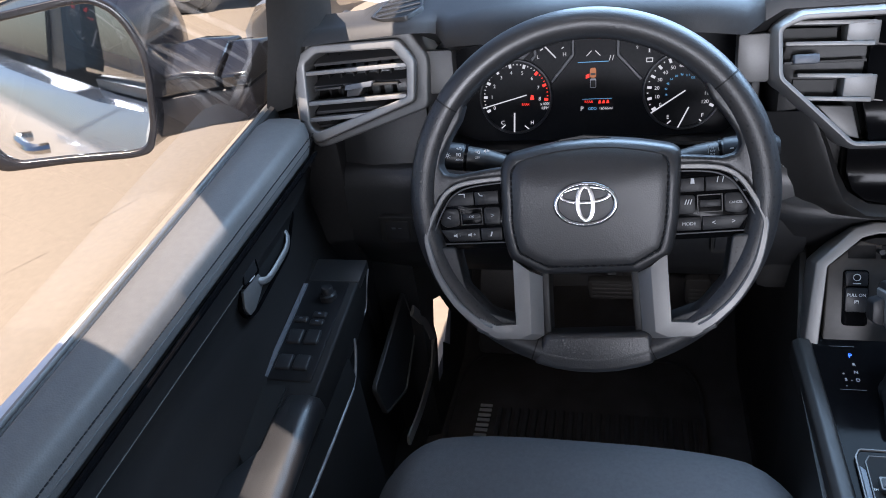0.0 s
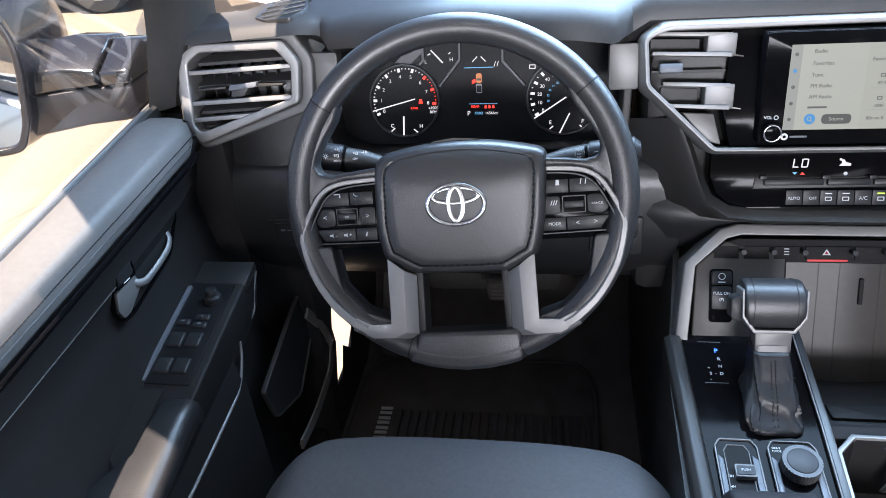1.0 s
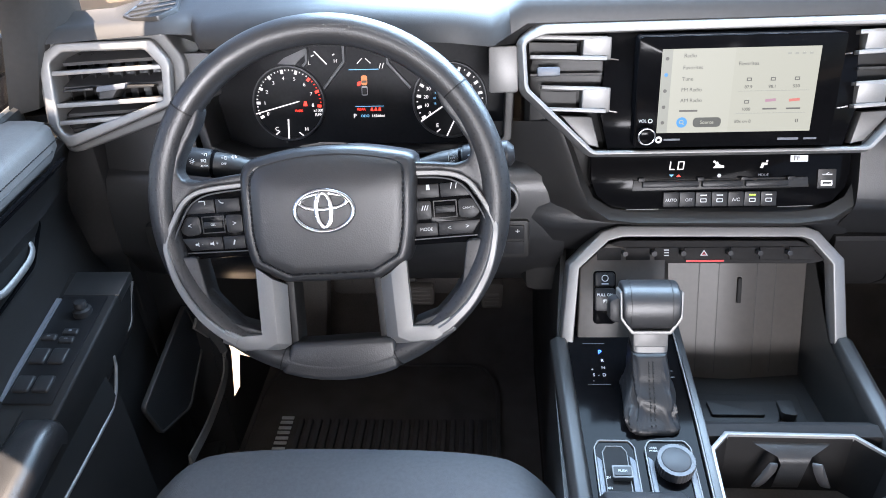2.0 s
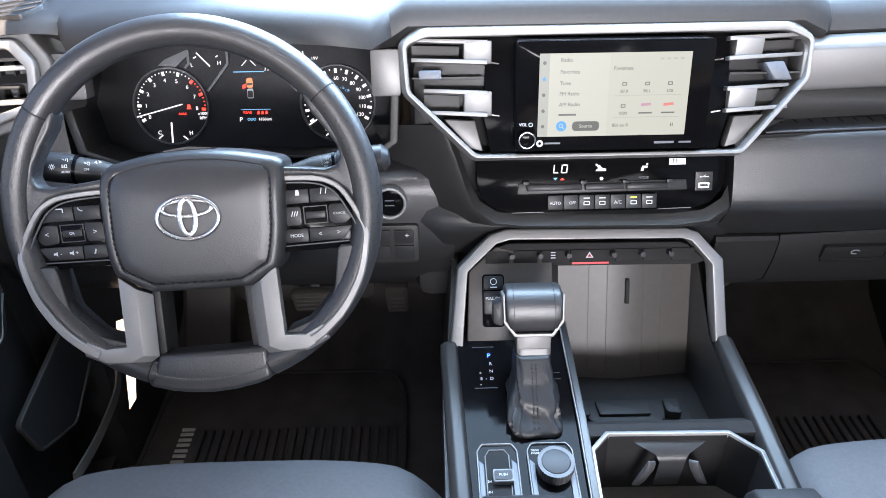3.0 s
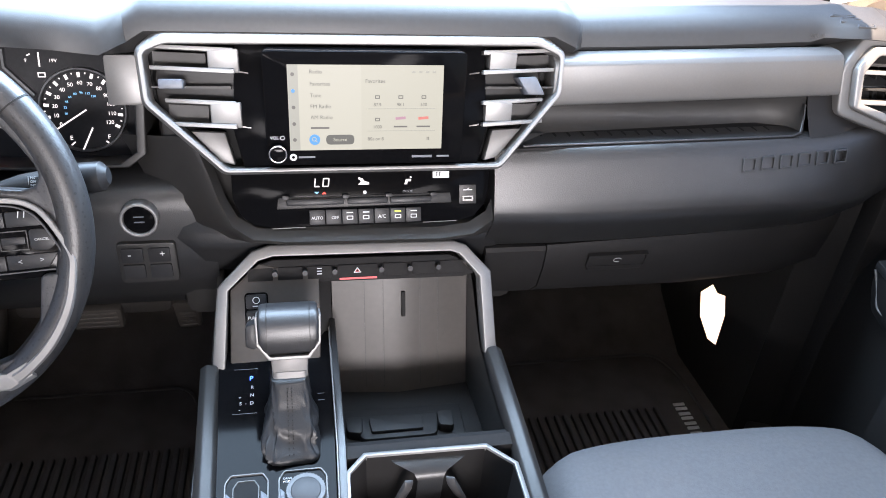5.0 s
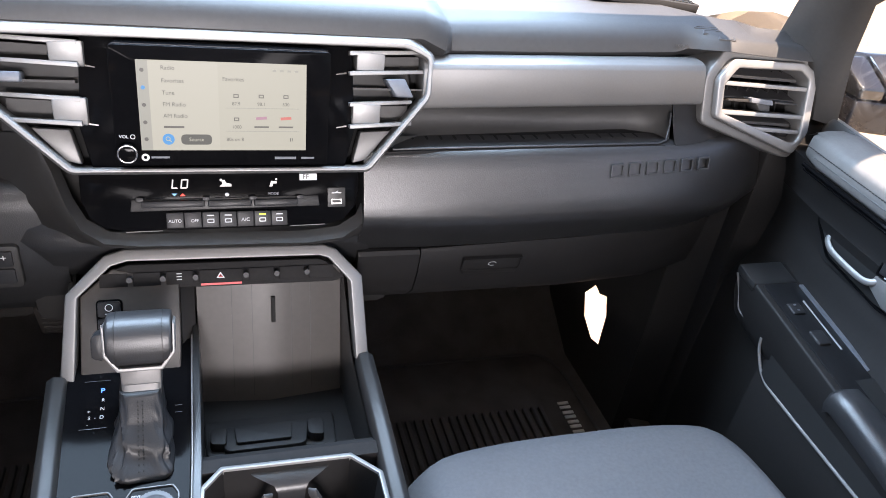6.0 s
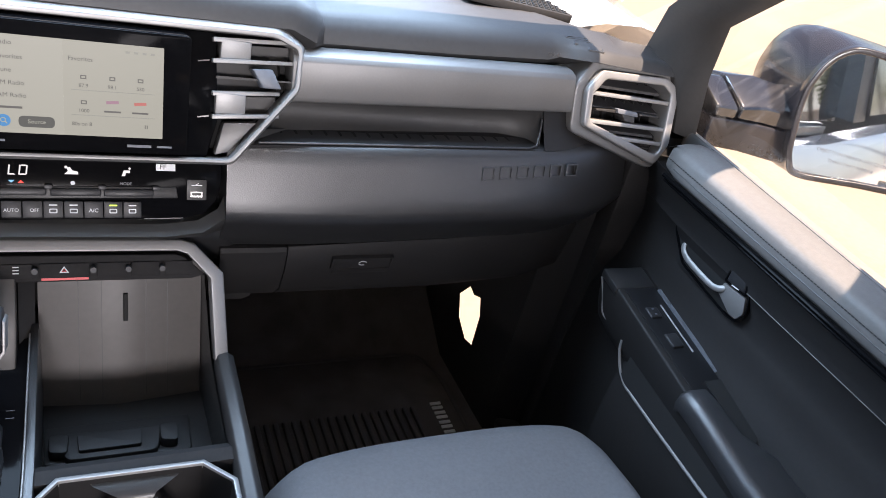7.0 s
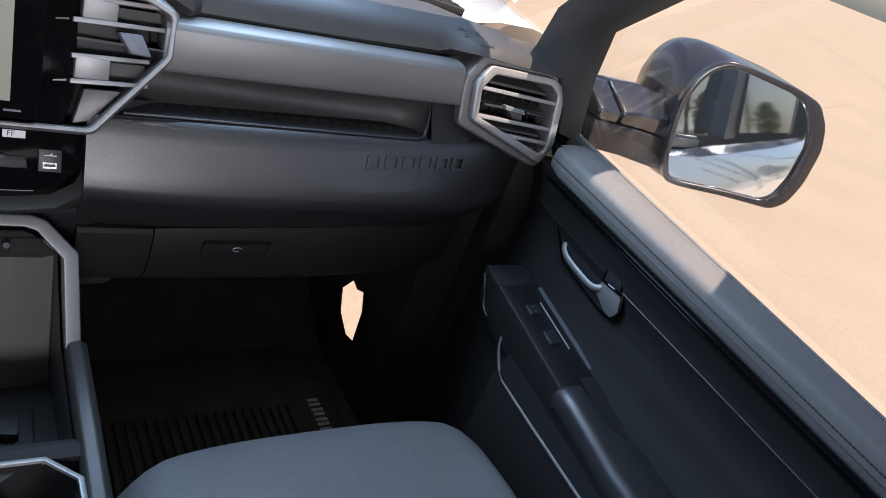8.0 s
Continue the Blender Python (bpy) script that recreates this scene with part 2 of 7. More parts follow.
def circle(r, n=12, rv=None, u0=0.0, v0=0.0, a0=0.0, a1=360.0):
    full = abs(a1 - a0) >= 360
    k = n if full else n + 1
    return [(u0 + r * math.cos(radians(a0 + (a1 - a0) * i / n)), v0 + (rv or r) * math.sin(radians(a0 + (a1 - a0) * i / n))) for i in range(k)]


def tube(path, r, n=8, up=(0, 0, 1), m=None, closed=False):
    return sweep(path, circle(r, n), up, closed, True, m)


def smooth_path(pts, k=6, closed=False):
    pts = [Vector(p) for p in pts]
    n = len(pts)
    out = []
    for i in range(n if closed else n - 1):
        g = lambda j: pts[j % n] if closed else pts[max(0, min(n - 1, j))]
        p0, p1, p2, p3 = g(i - 1), g(i), g(i + 1), g(i + 2)
        for q in range(k):
            t = q / k
            out.append(0.5 * (2 * p1 + (p2 - p0) * t + (2 * p0 - 5 * p1 + 4 * p2 - p3) * t * t + (3 * p1 - p0 - 3 * p2 + p3) * t ** 3))
    if not closed:
        out.append(pts[-1])
    return out


def smooth2(pts, k=5, closed=True):
    return [(p.x, p.y) for p in smooth_path([(u, v, 0) for u, v in pts], k, closed)]


def inset(poly, d):
    """Offset of a closed outline, inwards for positive d."""
    area = sum(a[0] * b[1] - b[0] * a[1] for a, b in zip(poly, poly[1:] + poly[:1]))
    sg = 1 if area > 0 else -1
    out, n = [], len(poly)
    for i in range(n):
        p, a, b = Vector(poly[i]), Vector(poly[i - 1]), Vector(poly[(i + 1) % n])
        e1, e2 = (p - a).normalized(), (b - p).normalized()
        n1, n2 = Vector((-e1.y, e1.x)) * sg, Vector((-e2.y, e2.x)) * sg
        w = (n1 + n2)
        w = w / max(0.4, w.dot(n1)) if w.length > 1e-6 else n1
        out.append(tuple(p + w * d))
    return out


def rounded(poly, r, k=4):
    """Outline with its corners cut round."""
    out, n = [], len(poly)
    for i in range(n):
        p, a, b = Vector(poly[i]), Vector(poly[i - 1]), Vector(poly[(i + 1) % n])
        d = min(r, (a - p).length * 0.45, (b - p).length * 0.45)
        s, e = p + (a - p).normalized() * d, p + (b - p).normalized() * d
        for q in range(k + 1):
            t = q / k
            out.append(tuple(s * (1 - t) ** 2 + p * 2 * t * (1 - t) + e * t * t))
    return out


def rect(u0, v0, u1, v1, r=0.0, k=3):
    q = [(u0, v0), (u1, v0), (u1, v1), (u0, v1)]
    return rounded(q, r, k) if r else q


def text(string, size, u, v, n, m, mat, parent, name="lettering", align="CENTER", stretch=1.0):
    cu = bpy.data.curves.new("t", "FONT")
    cu.body, cu.size, cu.extrude, cu.align_x, cu.align_y = string, size, 0.0002, align, "CENTER"
    tmp = bpy.data.objects.new("t", cu)
    me = bpy.data.meshes.new_from_object(tmp)
    bm = bmesh.new()
    bm.from_mesh(me)
    bm.transform(m @ Matrix.Translation((u, v, n)) @ Matrix.Diagonal((stretch, 1, 1, 1)))
    bpy.data.objects.remove(tmp)
    bpy.data.meshes.remove(me)
    return part(name, bm, mat, parent, smooth=0)


def flat(poly, n, m, mat, parent, name="mark", thick=0.0003):
    return part(name, prism(poly, n, n + thick, m), mat, parent, smooth=0)


def bar(u0, v0, u1, v1, w, n, m, mat, parent, name="mark"):
    a, b = Vector((u0, v0)), Vector((u1, v1))
    d = (b - a).normalized()
    s = Vector((-d.y, d.x)) * w / 2
    return flat([tuple(a + s), tuple(a - s), tuple(b - s), tuple(b + s)], n, m, mat, parent, name)


# ---- setting: ground, cabin shell ----
def concrete():
    m = material("sunlit_concrete", (0.226, 0.187, 0.145), 0.9, vary=0.12, scale=6.0, bump=0.4, bump_scale=60)
    return m


CONCRETE = concrete()
X0 = -0.012            # middle line of the cabin

part("ground", loft([[(-400, -400, 0), (400, -400, 0)], [(-400, 400, 0), (400, 400, 0)]]), CONCRETE, smooth=0, kind="structure", label="bright tan concrete lot with faint joints")
joints = bmesh.new()
for px, py, ln, ang in ((9.0, 6.0, 14.0, 20), (14.0, 9.0, 16.0, 110), (30.0, 19.0, 60.0, 45.4), (-3.08, 3.10, 0.34, 70.5), (-3.24, 2.59, 0.22, 63.5)):
    d = Vector((math.cos(radians(ang)), math.sin(radians(ang)), 0))
    s = Vector((-d.y, d.x, 0)) * (0.05 if ln > 40 else 0.006 if ln > 1 else 0.0016)
    a, b = Vector((px, py, 0.004)) - d * ln / 2, Vector((px, py, 0.004)) + d * ln / 2
    joints.faces.new([joints.verts.new(q) for q in (a + s, a - s, b - s, b + s)])
part("pavement_joint", joints, material("joint_sand", (0.215, 0.178, 0.140), 0.95), smooth=0, kind="structure", label="thin dark joints in the concrete")

floor_pan = thing("floor", (0, 1.0, 0.62), "black carpeted cabin floor", "floor", kind="structure")
part("carpet", loft([[(-0.80, -1.0, 0.640), (0.78, -1.0, 0.640)], [(-0.80, 1.33, 0.640), (0.78, 1.33, 0.640)], [(-0.80, 1.46, 0.72), (0.78, 1.46, 0.72)], [(-0.80, 1.66, 1.02), (0.78, 1.66, 1.02)], [(-0.80, 1.72, 1.36), (0.78, 1.72, 1.36)]]), CARPET, floor_pan, smooth=60)

toe = Matrix.Translation((-0.47, 1.535, 0.832)) @ Matrix.Rotation(math.atan(1.5), 4, "X")
part("toe_mat", prism(rounded([(-0.16, -0.12), (0.13, -0.12), (0.12, 0.12), (-0.15, 0.12)], 0.02), 0.002, 0.010, toe, 0.002), RUBBER, floor_pan, "grooved rubber toe mat")
for i in range(6):
    part("toe_rib", prism([(-0.13 + i * 0.045, -0.10), (-0.115 + i * 0.045, -0.10), (-0.165 + i * 0.045, 0.10), (-0.18 + i * 0.045, 0.10)], 0.009, 0.013, toe, 0.001), RUBBER, floor_pan)

# footwell tunnel under the console
part("tunnel", loft([[(-0.200, y, 0.63), (-0.19, y, 0.78), (-0.175, y, 0.86), (0.155, y, 0.86), (0.168, y, 0.78), (0.178, y, 0.63)] for y in (-1.0, 0.7, 0.93, 1.5)]), CARPET, floor_pan, smooth=30)

# roof, pillars and body: close the cabin and shade it
def sx(y):
    """Half width of the cabin at the foot of the side glass."""
    return 0.856 + 0.042 * (max(y, 0.0) - 0.47)


def shell():
    roof = thing("roof", (0, 0, 1.9), "unseen pale grey cloth headliner, outline cut to shape sunlight", "roof", kind="structure")
    # unseen slab, notched each side to throw sun patches on the sills
    left = [(-0.97, -2.1), (-0.97, 0.427), (-0.76, 0.352), (-0.765, 0.455), (-0.815, 0.480), (-0.815, 0.580), (-0.97, 0.735), (-0.97, 0.80), (-0.87, 0.868), (-0.705, 0.868), (-0.705, 1.0)]
    right = [(0.665, 1.0), (0.665, 0.868), (0.84, 0.868), (0.95, 0.86), (0.95, 0.795), (0.790, 0.745), (0.790, 0.480), (0.95, 0.570), (0.95, -2.1)]
    # its front is carried past the windshield top to shade the dash
    part("headliner", prism(left + right, 1.868, 1.896), LINER, roof, smooth=0)
    part("roof_skin", prism(left + right, 1.899, 1.912), PAINT, roof, "white painted roof skin", smooth=0)
    for sg in (-1, 1):
        side = "left" if sg < 0 else "right"
        w = thing("wall_" + side, (X0 + sg * 0.9, 0, 1.0), "painted body side with window openings", "wall", kind="structure")
        f = lambda x, y, z: (X0 + sg * x, y, z)
        # lower skin
        part("outer_skin", loft([[f(0.985, y, 0.55), f(1.005, y, 0.85), f(0.995, y, 1.08), f(0.955, y, 1.20), f(0.905, y, 1.280 + 0.055 * max(-0.4, y - 0.45)), f(min(0.892, sx(y) + 0.010), y, 1.280 + 0.055 * max(-0.4, y - 0.45)), f(0.90, y, 0.55)] for y in (-2.6, -1.0, 0.2, 1.0, 1.30)], closed=True, cap=True), PAINT, w, smooth=50)
        # front pillar, upright foot then raked back
        def sec(x, y, z, a, b, ty):
            return [f(x - b, y - a * ty, z - 0.02), f(x + b * 0.6, y - a, z - 0.0), f(x + b, y, z), f(x + b * 0.3, y + a, z), f(x - b, y + a * 0.8, z + 0.01)]
        pil = [[f(0.835, 1.165, 1.33), f(0.852, 1.035, 1.33), f(0.885, 1.02, 1.325), f(0.905, 1.10, 1.33), f(0.86, 1.19, 1.36)],
               [f(0.80, 1.11, 1.42), f(0.815, 1.025, 1.43), f(0.85, 1.008, 1.43), f(0.875, 1.08, 1.43), f(0.825, 1.13, 1.43)],
               [f(0.765, 1.05, 1.51), f(0.785, 0.995, 1.51), f(0.82, 0.98, 1.51), f(0.845, 1.04, 1.51), f(0.795, 1.065, 1.51)],
               [f(0.71, 0.86, 1.66), f(0.73, 0.80, 1.64), f(0.77, 0.79, 1.64), f(0.79, 0.85, 1.655), f(0.745, 0.885, 1.66)],
               [f(0.63, 0.42, 1.875), f(0.66, 0.38, 1.86), f(0.70, 0.38, 1.855), f(0.715, 0.44, 1.87), f(0.66, 0.50, 1.87)]]
        part("front_pillar", loft(pil, closed=True, cap=True), PILLARGREY, w, smooth=50, label="dark grey plastic windshield pillar trim")
        # roof rail and rear pillars
        part("roof_rail", loft([[f(0.66, y, 1.85), f(0.715, y, 1.84), f(0.74, y, 1.87), f(0.70, y, 1.915)] for y in (0.42, 0.0, -2.0)], closed=True, cap=True), PAINT, w)
        for y in (-0.18, -1.35):
            part("door_pillar", loft([[f(0.80, y - 0.07, 1.30), f(0.88, y - 0.07, 1.30), f(0.88, y + 0.07, 1.30), f(0.80, y + 0.07, 1.30)], [f(0.66, y - 0.05, 1.86), f(0.73, y - 0.05, 1.86), f(0.73, y + 0.05, 1.86), f(0.66, y + 0.05, 1.86)]], closed=True, cap=True), HARD, w)
        part("rear_side_glass", loft([[f(0.886, -1.28, 1.31), f(0.886, -0.25, 1.32)], [f(0.73, -1.28, 1.85), f(0.73, -0.23, 1.85)]]), TINT, w, "dark tinted rear side glass")
        part("outer_handle", sweep(smooth_path([f(1.0, 0.02, 1.16), f(1.035, 0.0, 1.165), f(1.035, -0.15, 1.165), f(1.0, -0.17, 1.16)], 4), circle(0.013, 8)), CHROME, w, "chrome outer door handle")
        part("side_glass", loft([[f(sx(-0.1), -0.1, 1.290), f(sx(1.03) + 0.002, 1.03, 1.345)], [f(0.79, -0.1, 1.50), f(0.825, 1.0, 1.50)], [f(0.715, -0.1, 1.85), f(0.715, 0.40, 1.85)]]), GLASS, w, "clear side window glass", shadow=False)
        # glass run seal along the sill
        line = (0.0, 0.47, 0.75, 1.03)
        part("sill_seal", sweep([f(sx(y) - 0.003, y, 1.310 + 0.055 * (y - 0.55)) for y in line], [(-0.004, -0.030), (0.004, -0.030), (0.004, -0.002), (0.0, 0.002), (-0.004, -0.003)]), HARD, w, "thin black rubber window seal")
        part("seal_edge", sweep([f(sx(y) + 0.0045, y, 1.310 + 0.055 * (y - 0.55)) for y in line], [(-0.0030, -0.020), (0.0034, -0.020), (0.0034, -0.002), (0.0012, 0.0022), (-0.0030, 0.001)]), STRIP, w, "bright outer sill strip")
    back = thing("wall_rear", (0, -2.0, 1.2), "rear cabin wall with a window opening", "wall", kind="structure")
    # unseen panel, raised to keep rear sky out of glossy faces
    part("rear_panel", box((X0, -2.02, 1.11), (1.75, 0.06, 1.0)), HARD, back)
    part("rear_header", box((X0, -2.02, 1.86), (1.5, 0.06, 0.06)), HARD, back)
    # windshield
    ws = thing("window_front", (0, 1.2, 1.6), "raked windshield glass", "window", kind="structure")
    part("windshield", loft([[(X0 + a * 0.86, 1.30 + 0.30 * (1 - a * a), 1.40) for a in (-1, -0.6, -0.2, 0.2, 0.6, 1)], [(X0 + a * 0.66, 0.44 + 0.06 * (1 - a * a), 1.868) for a in (-1, -0.6, -0.2, 0.2, 0.6, 1)]]), GLASS, ws, "clear windshield glass", shadow=False)


shell()


def front_end():
    h = thing("hood", (X0, 2.0, 1.2), "white painted truck hood and front wings", "hood", kind="structure")
    xs = [0.0, 0.25, 0.50, 0.66, 0.74, 0.80, 0.88, 0.96, 1.02, 1.05, 1.06]
    zs_ = [0.055, 0.055, 0.048, 0.040, 0.034, 0.050, 0.068, 0.071, 0.060, 0.02, -0.10]
    rows = []
    for y, z in ((1.32, 1.345), (1.55, 1.365), (1.9, 1.355), (2.3, 1.32), (2.6, 1.24), (2.72, 1.05), (2.74, 0.6)):
        half = [(x * (1 - 0.10 * max(0, y - 2.1)), y, z + dz) for x, dz in zip(xs, zs_)]
        rows.append([(X0 - x, y, z) for x, y, z in reversed(half[1:])] + [(X0 + x, y, z) for x, y, z in half])
    part("hood_panel", loft(rows), PAINT, h, smooth=60)
    part("cowl", loft([[(X0 + x, 1.20, 1.372), (X0 + x, 1.33, 1.362)] for x in (-0.85, 0.0, 0.85)]), HARD, h)


front_end()


# ---- dashboard ----
def dashboard():
    d = thing("dashboard", (0, 1.2, 1.3), "black soft-touch truck dashboard with silver accents", "dashboard")
    # upper pad, one sweep across with a raised middle and cluster brow
    xs = [-0.86, -0.80, -0.753, -0.740, -0.715, -0.69, -0.675, -0.66, -0.648, -0.63, -0.58, -0.45, -0.33, -0.285, -0.262, -0.24, -0.10, 0.10, 0.235, 0.262, 0.275, 0.45, 0.60, 0.62, 0.635, 0.65, 0.665, 0.69, 0.715, 0.728, 0.80, 0.84]
    rows = []
    for x in xs:
        side = abs(x - X0)
        if -0.645 < x < -0.27:                      # brow over the gauges
            q = (x + 0.457) / 0.19
            lip, top = 1.035 - 0.012 * (1 - q * q), 1.425 + 0.020 * (1 - q * q)
        elif abs(x) < 0.262:                        # middle hump above the screen
            lip, top = 1.062, 1.445
        elif x > 0.262:
            lip, top = 1.080 - min(0.028, max(0, x - 0.62) * 0.8), 1.436 - max(0, x - 0.62) * 0.06 - 0.028 * max(0, 0.62 - x)
        else:
            lip, top = 1.062 - min(0.012, max(0, -x - 0.655) * 0.8), 1.432 - max(0, -x - 0.66) * 0.06
        base = 1.50 - 1.10 * max(0, side - 0.45) if side < 0.735 else lip + 0.05
        bz = 1.438 - 0.10 * max(0, side - 0.5)
        brow = -0.645 < x < -0.27
        th = 1.0 - 0.72 * min(1.0, max(0.0, (side - 0.60) / 0.07))
        under = [(x, lip + 0.115, top - 0.030), (x, lip + 0.014, top - 0.029)] if brow else [(x, lip + 0.045, top - 0.075 * th), (x, lip + 0.012, top - 0.038 * th)]
        rows.append(under + [ (x, lip, top - 0.026 * th), (x, lip + 0.002, top - 0.015 * th), (x, lip + 0.010, top - 0.004 * th), (x, lip + 0.026, top), (x, lip + max(0.036, min(0.07, 0.5 * (base - lip))), top + 0.008), (x, lip + max(0.043, 0.7 * (base - lip)), (top + bz) / 2 + 0.008), (x, base, bz)])
    part("upper_pad", solid(rows, -0.006), DASHTOP, d, "soft dark grey upper dash pad", smooth=50)
    # passenger pad below the shelf
    pad = [(1.075, 1.290), (1.020, 1.2915), (1.010, 1.289), (1.004, 1.281), (0.998, 1.266), (0.985, 1.234), (0.978, 1.214), (0.977, 1.204), (0.981, 1.194), (0.999, 1.168), (1.0165, 1.143), (1.019, 1.1405), (1.10, 1.1405)]
    def at_x(x):
        k = max(0.0, x - 0.60) ** 2 * 3.2
        j = max(0.0, 0.30 - x)
        return [(x, y + 0.55 * k + 0.10 * j, z + (0.025 * (x - 0.30) if z > 1.2 else 0.028 * (x - 0.30) if z > 1.15 else 0.042 * (x - 0.25))) for y, z in pad]
    part("passenger_pad", loft([at_x(x) for x in (0.165, 0.20, 0.26, 0.35, 0.45, 0.55, 0.60, 0.64, 0.68, 0.70, 0.72, 0.74, 0.76, 0.785)], closed=True, cap=True), SOFT, d, "soft black passenger dash pad", smooth=50)
    # stepped emblem on the pad, plain bars
    m = face_frame((0.578, 0.9975, 1.2725), 0.32) @ Matrix.Rotation(radians(4.0), 4, "Z")
    for i in range(6):
        u = -0.080 + i * 0.0272
        q = rounded([(u, -0.0095), (u + 0.020, -0.0095), (u + 0.022, 0.0095), (u + 0.002, 0.0095)], 0.003)
        part("emblem_bar", ring(q, inset(q, 0.0028), -0.004, 0.0024, m, 0.0006), SOFT, d, "raised plain emblem block outline")
    text("SRS AIRBAG", 0.0080, 0.665, 0.0, 0.0062, face_frame((-0.047, 1.0792, 1.4165), 0.20), BINGREY, d)
    # shelf recess with ribbed floor
    part("shelf_back", loft([[(x, 1.062, 1.352), (x, 1.074, 1.335), (x, 1.078, 1.312), (x, 1.070, 1.296), (x, 1.055, 1.286)] for x in (0.19, 0.40, 0.55)] + [[(0.585, 1.055, 1.352), (0.590, 1.060, 1.335), (0.594, 1.060, 1.312), (0.590, 1.055, 1.298), (0.585, 1.045, 1.288)], [(0.600, 1.048, 1.352), (0.602, 1.046, 1.335), (0.603, 1.040, 1.315), (0.602, 1.034, 1.303), (0.600, 1.030, 1.299)]]), HARD, d, "shallow open dash shelf", smooth=60)
    # dark sheet paints the shade under the strip's overhang
    part("shelf_shade", loft([[(x, 1.014, 1.2905 + 0.025 * (x - 0.30)), (x, 1.070, 1.2905 + 0.025 * (x - 0.30)), (x, 1.070, 1.2880 + 0.025 * (x - 0.30)), (x, 1.014, 1.2880 + 0.025 * (x - 0.30))] for x in (0.185, 0.40, 0.585)], closed=True, cap=True), DARKMATTE, d, "dark sheet painting shade on the ribbed shelf floor")
    part("shelf_end", loft([[(x, 1.050 + 0.3 * max(0, x - 0.62), 1.356), (x, 1.034 + 0.3 * max(0, x - 0.62), 1.325), (x, 1.021 + 3.2 * max(0, x - 0.60) ** 2, 1.307), (x, 1.013 + 3.2 * max(0, x - 0.60) ** 2, 1.2905 + 0.025 * (x - 0.30))] for x in (0.600, 0.62, 0.64, 0.66, 0.69, 0.72, 0.75)]), DOORBLACK, d, smooth=60)
    part("shelf_lip", sweep([(x, 1.0165, 1.2925 + 0.025 * (x - 0.30)) for x in (0.20, 0.40, 0.575)] + [(0.590, 1.022, 1.302), (0.597, 1.034, 1.318), (0.599, 1.042, 1.334)], circle(0.0016, 8)), SOFT, d, "rounded shelf lip")
    for i in range(19):
        x = 0.215 + i * 0.019
        part("shelf_rib", box((x, 1.044, 1.2898 + 0.025 * (x - 0.30)), (0.004, 0.030, 0.0022), 0.0006), DARKHOLE, d)
    # grey accent strip over the shelf
    low = lambda x: 0.028 * (0.634 - x)             # the strip drops towards the screen
    st = loft([[(x, 1.075, 1.404 - low(x)), (x, 1.056, 1.404 - low(x)), (x, 1.046, 1.4015 - low(x)), (x, 1.041, 1.396 - low(x)), (x + (0.004 if x > 0.5 else 0), 1.034, 1.356 - low(x) * 1.2), (x + (0.006 if x > 0.5 else 0), 1.036, 1.350 - low(x) * 1.2), (x, 1.044, 1.346 - low(x) * 1.2), (x, 1.085, 1.346 - low(x) * 1.2)] for x in (0.236, 0.45, 0.634)], closed=True, cap=True, bevel=0.0015)
    part("accent_strip", st, STRIP, d, "satin grey accent strip")
    # small plates beside the gauges
    m = face_frame((0, 1.056, 1.362), 0.2)
    part("accent_plate", prism(rect(-0.684, -0.027, -0.634, 0.028, 0.004), -0.02, 0.004, m, 0.0015), STRIP, d)
    part("accent_plate", prism(rect(-0.286, -0.029, -0.250, 0.027, 0.004), -0.02, 0.004, m, 0.0015), STRIP, d)
    # knee panel on the driver's side
    knee = [(1.10, 1.235), (1.055, 1.232), (1.040, 1.222), (1.035, 1.200), (1.030, 1.150), (1.033, 1.110), (1.045, 1.085), (1.06, 1.06), (1.10, 1.02), (1.20, 1.00), (1.30, 1.05), (1.30, 1.20)]
    part("knee_panel", loft([[(x, y + 0.03 * max(0, -x - 0.62), z) for y, z in knee] for x in (-0.815, -0.72, -0.62, -0.40, -0.24, -0.185)], closed=True, cap=True), SOFT, d, "hard black knee panel", smooth=50)
    # ends behind the side vents
    for sg in (-1, 1):
        end = [(1.24, 1.40), (1.10, 1.40), (1.078, 1.37), (1.072, 1.31), (1.064, 1.26), (1.052, 1.215), (1.046, 1.18), (1.06, 1.12), (1.24, 1.12)]
        part("dash_end", loft([[(X0 + sg * x, y + k + (0.055 if sg > 0 else 0), z) for y, z in end] for x, k in ((0.672, 0.004), (0.70, 0.0), (0.76, 0.0), (0.81, 0.006), (0.84, 0.03))], closed=True, cap=True), SOFT, d, smooth=50)
    # centre body round the climate panel and down to the console arch
    mid = [(-0.205, 1.035, 1.30), (-0.19, 1.02, 1.262), (-0.178, 1.006, 1.225), (-0.165, 0.998, 1.196), (-0.14, 0.990, 1.180), (-0.10, 0.988, 1.176), (0.10, 0.988, 1.173), (0.145, 0.990, 1.178), (0.17, 0.996, 1.194), (0.182, 1.004, 1.225), (0.192, 1.016, 1.262), (0.205, 1.032, 1.30)]
    inner = [(x * 0.93, y + 0.012, 1.243 + (z - 1.243) * 0.80) for x, y, z in mid]
    outer = [(x * 1.10, y + 0.016, z - 0.006) for x, y, z in mid]
    low = [(x * 1.42, y + 0.060, z - 0.022) for x, y, z in mid]
    part("centre_surround", loft([inner, [(x * 0.965, y - 0.002, 1.243 + (z - 1.243) * 0.93) for x, y, z in mid], mid, outer, low]), HARD, d, "soft black surround below the screen", smooth=60)
    part("centre_core", box((-0.005, 1.14, 1.20), (0.47, 0.17, 0.36), 0.02), HARD, d)
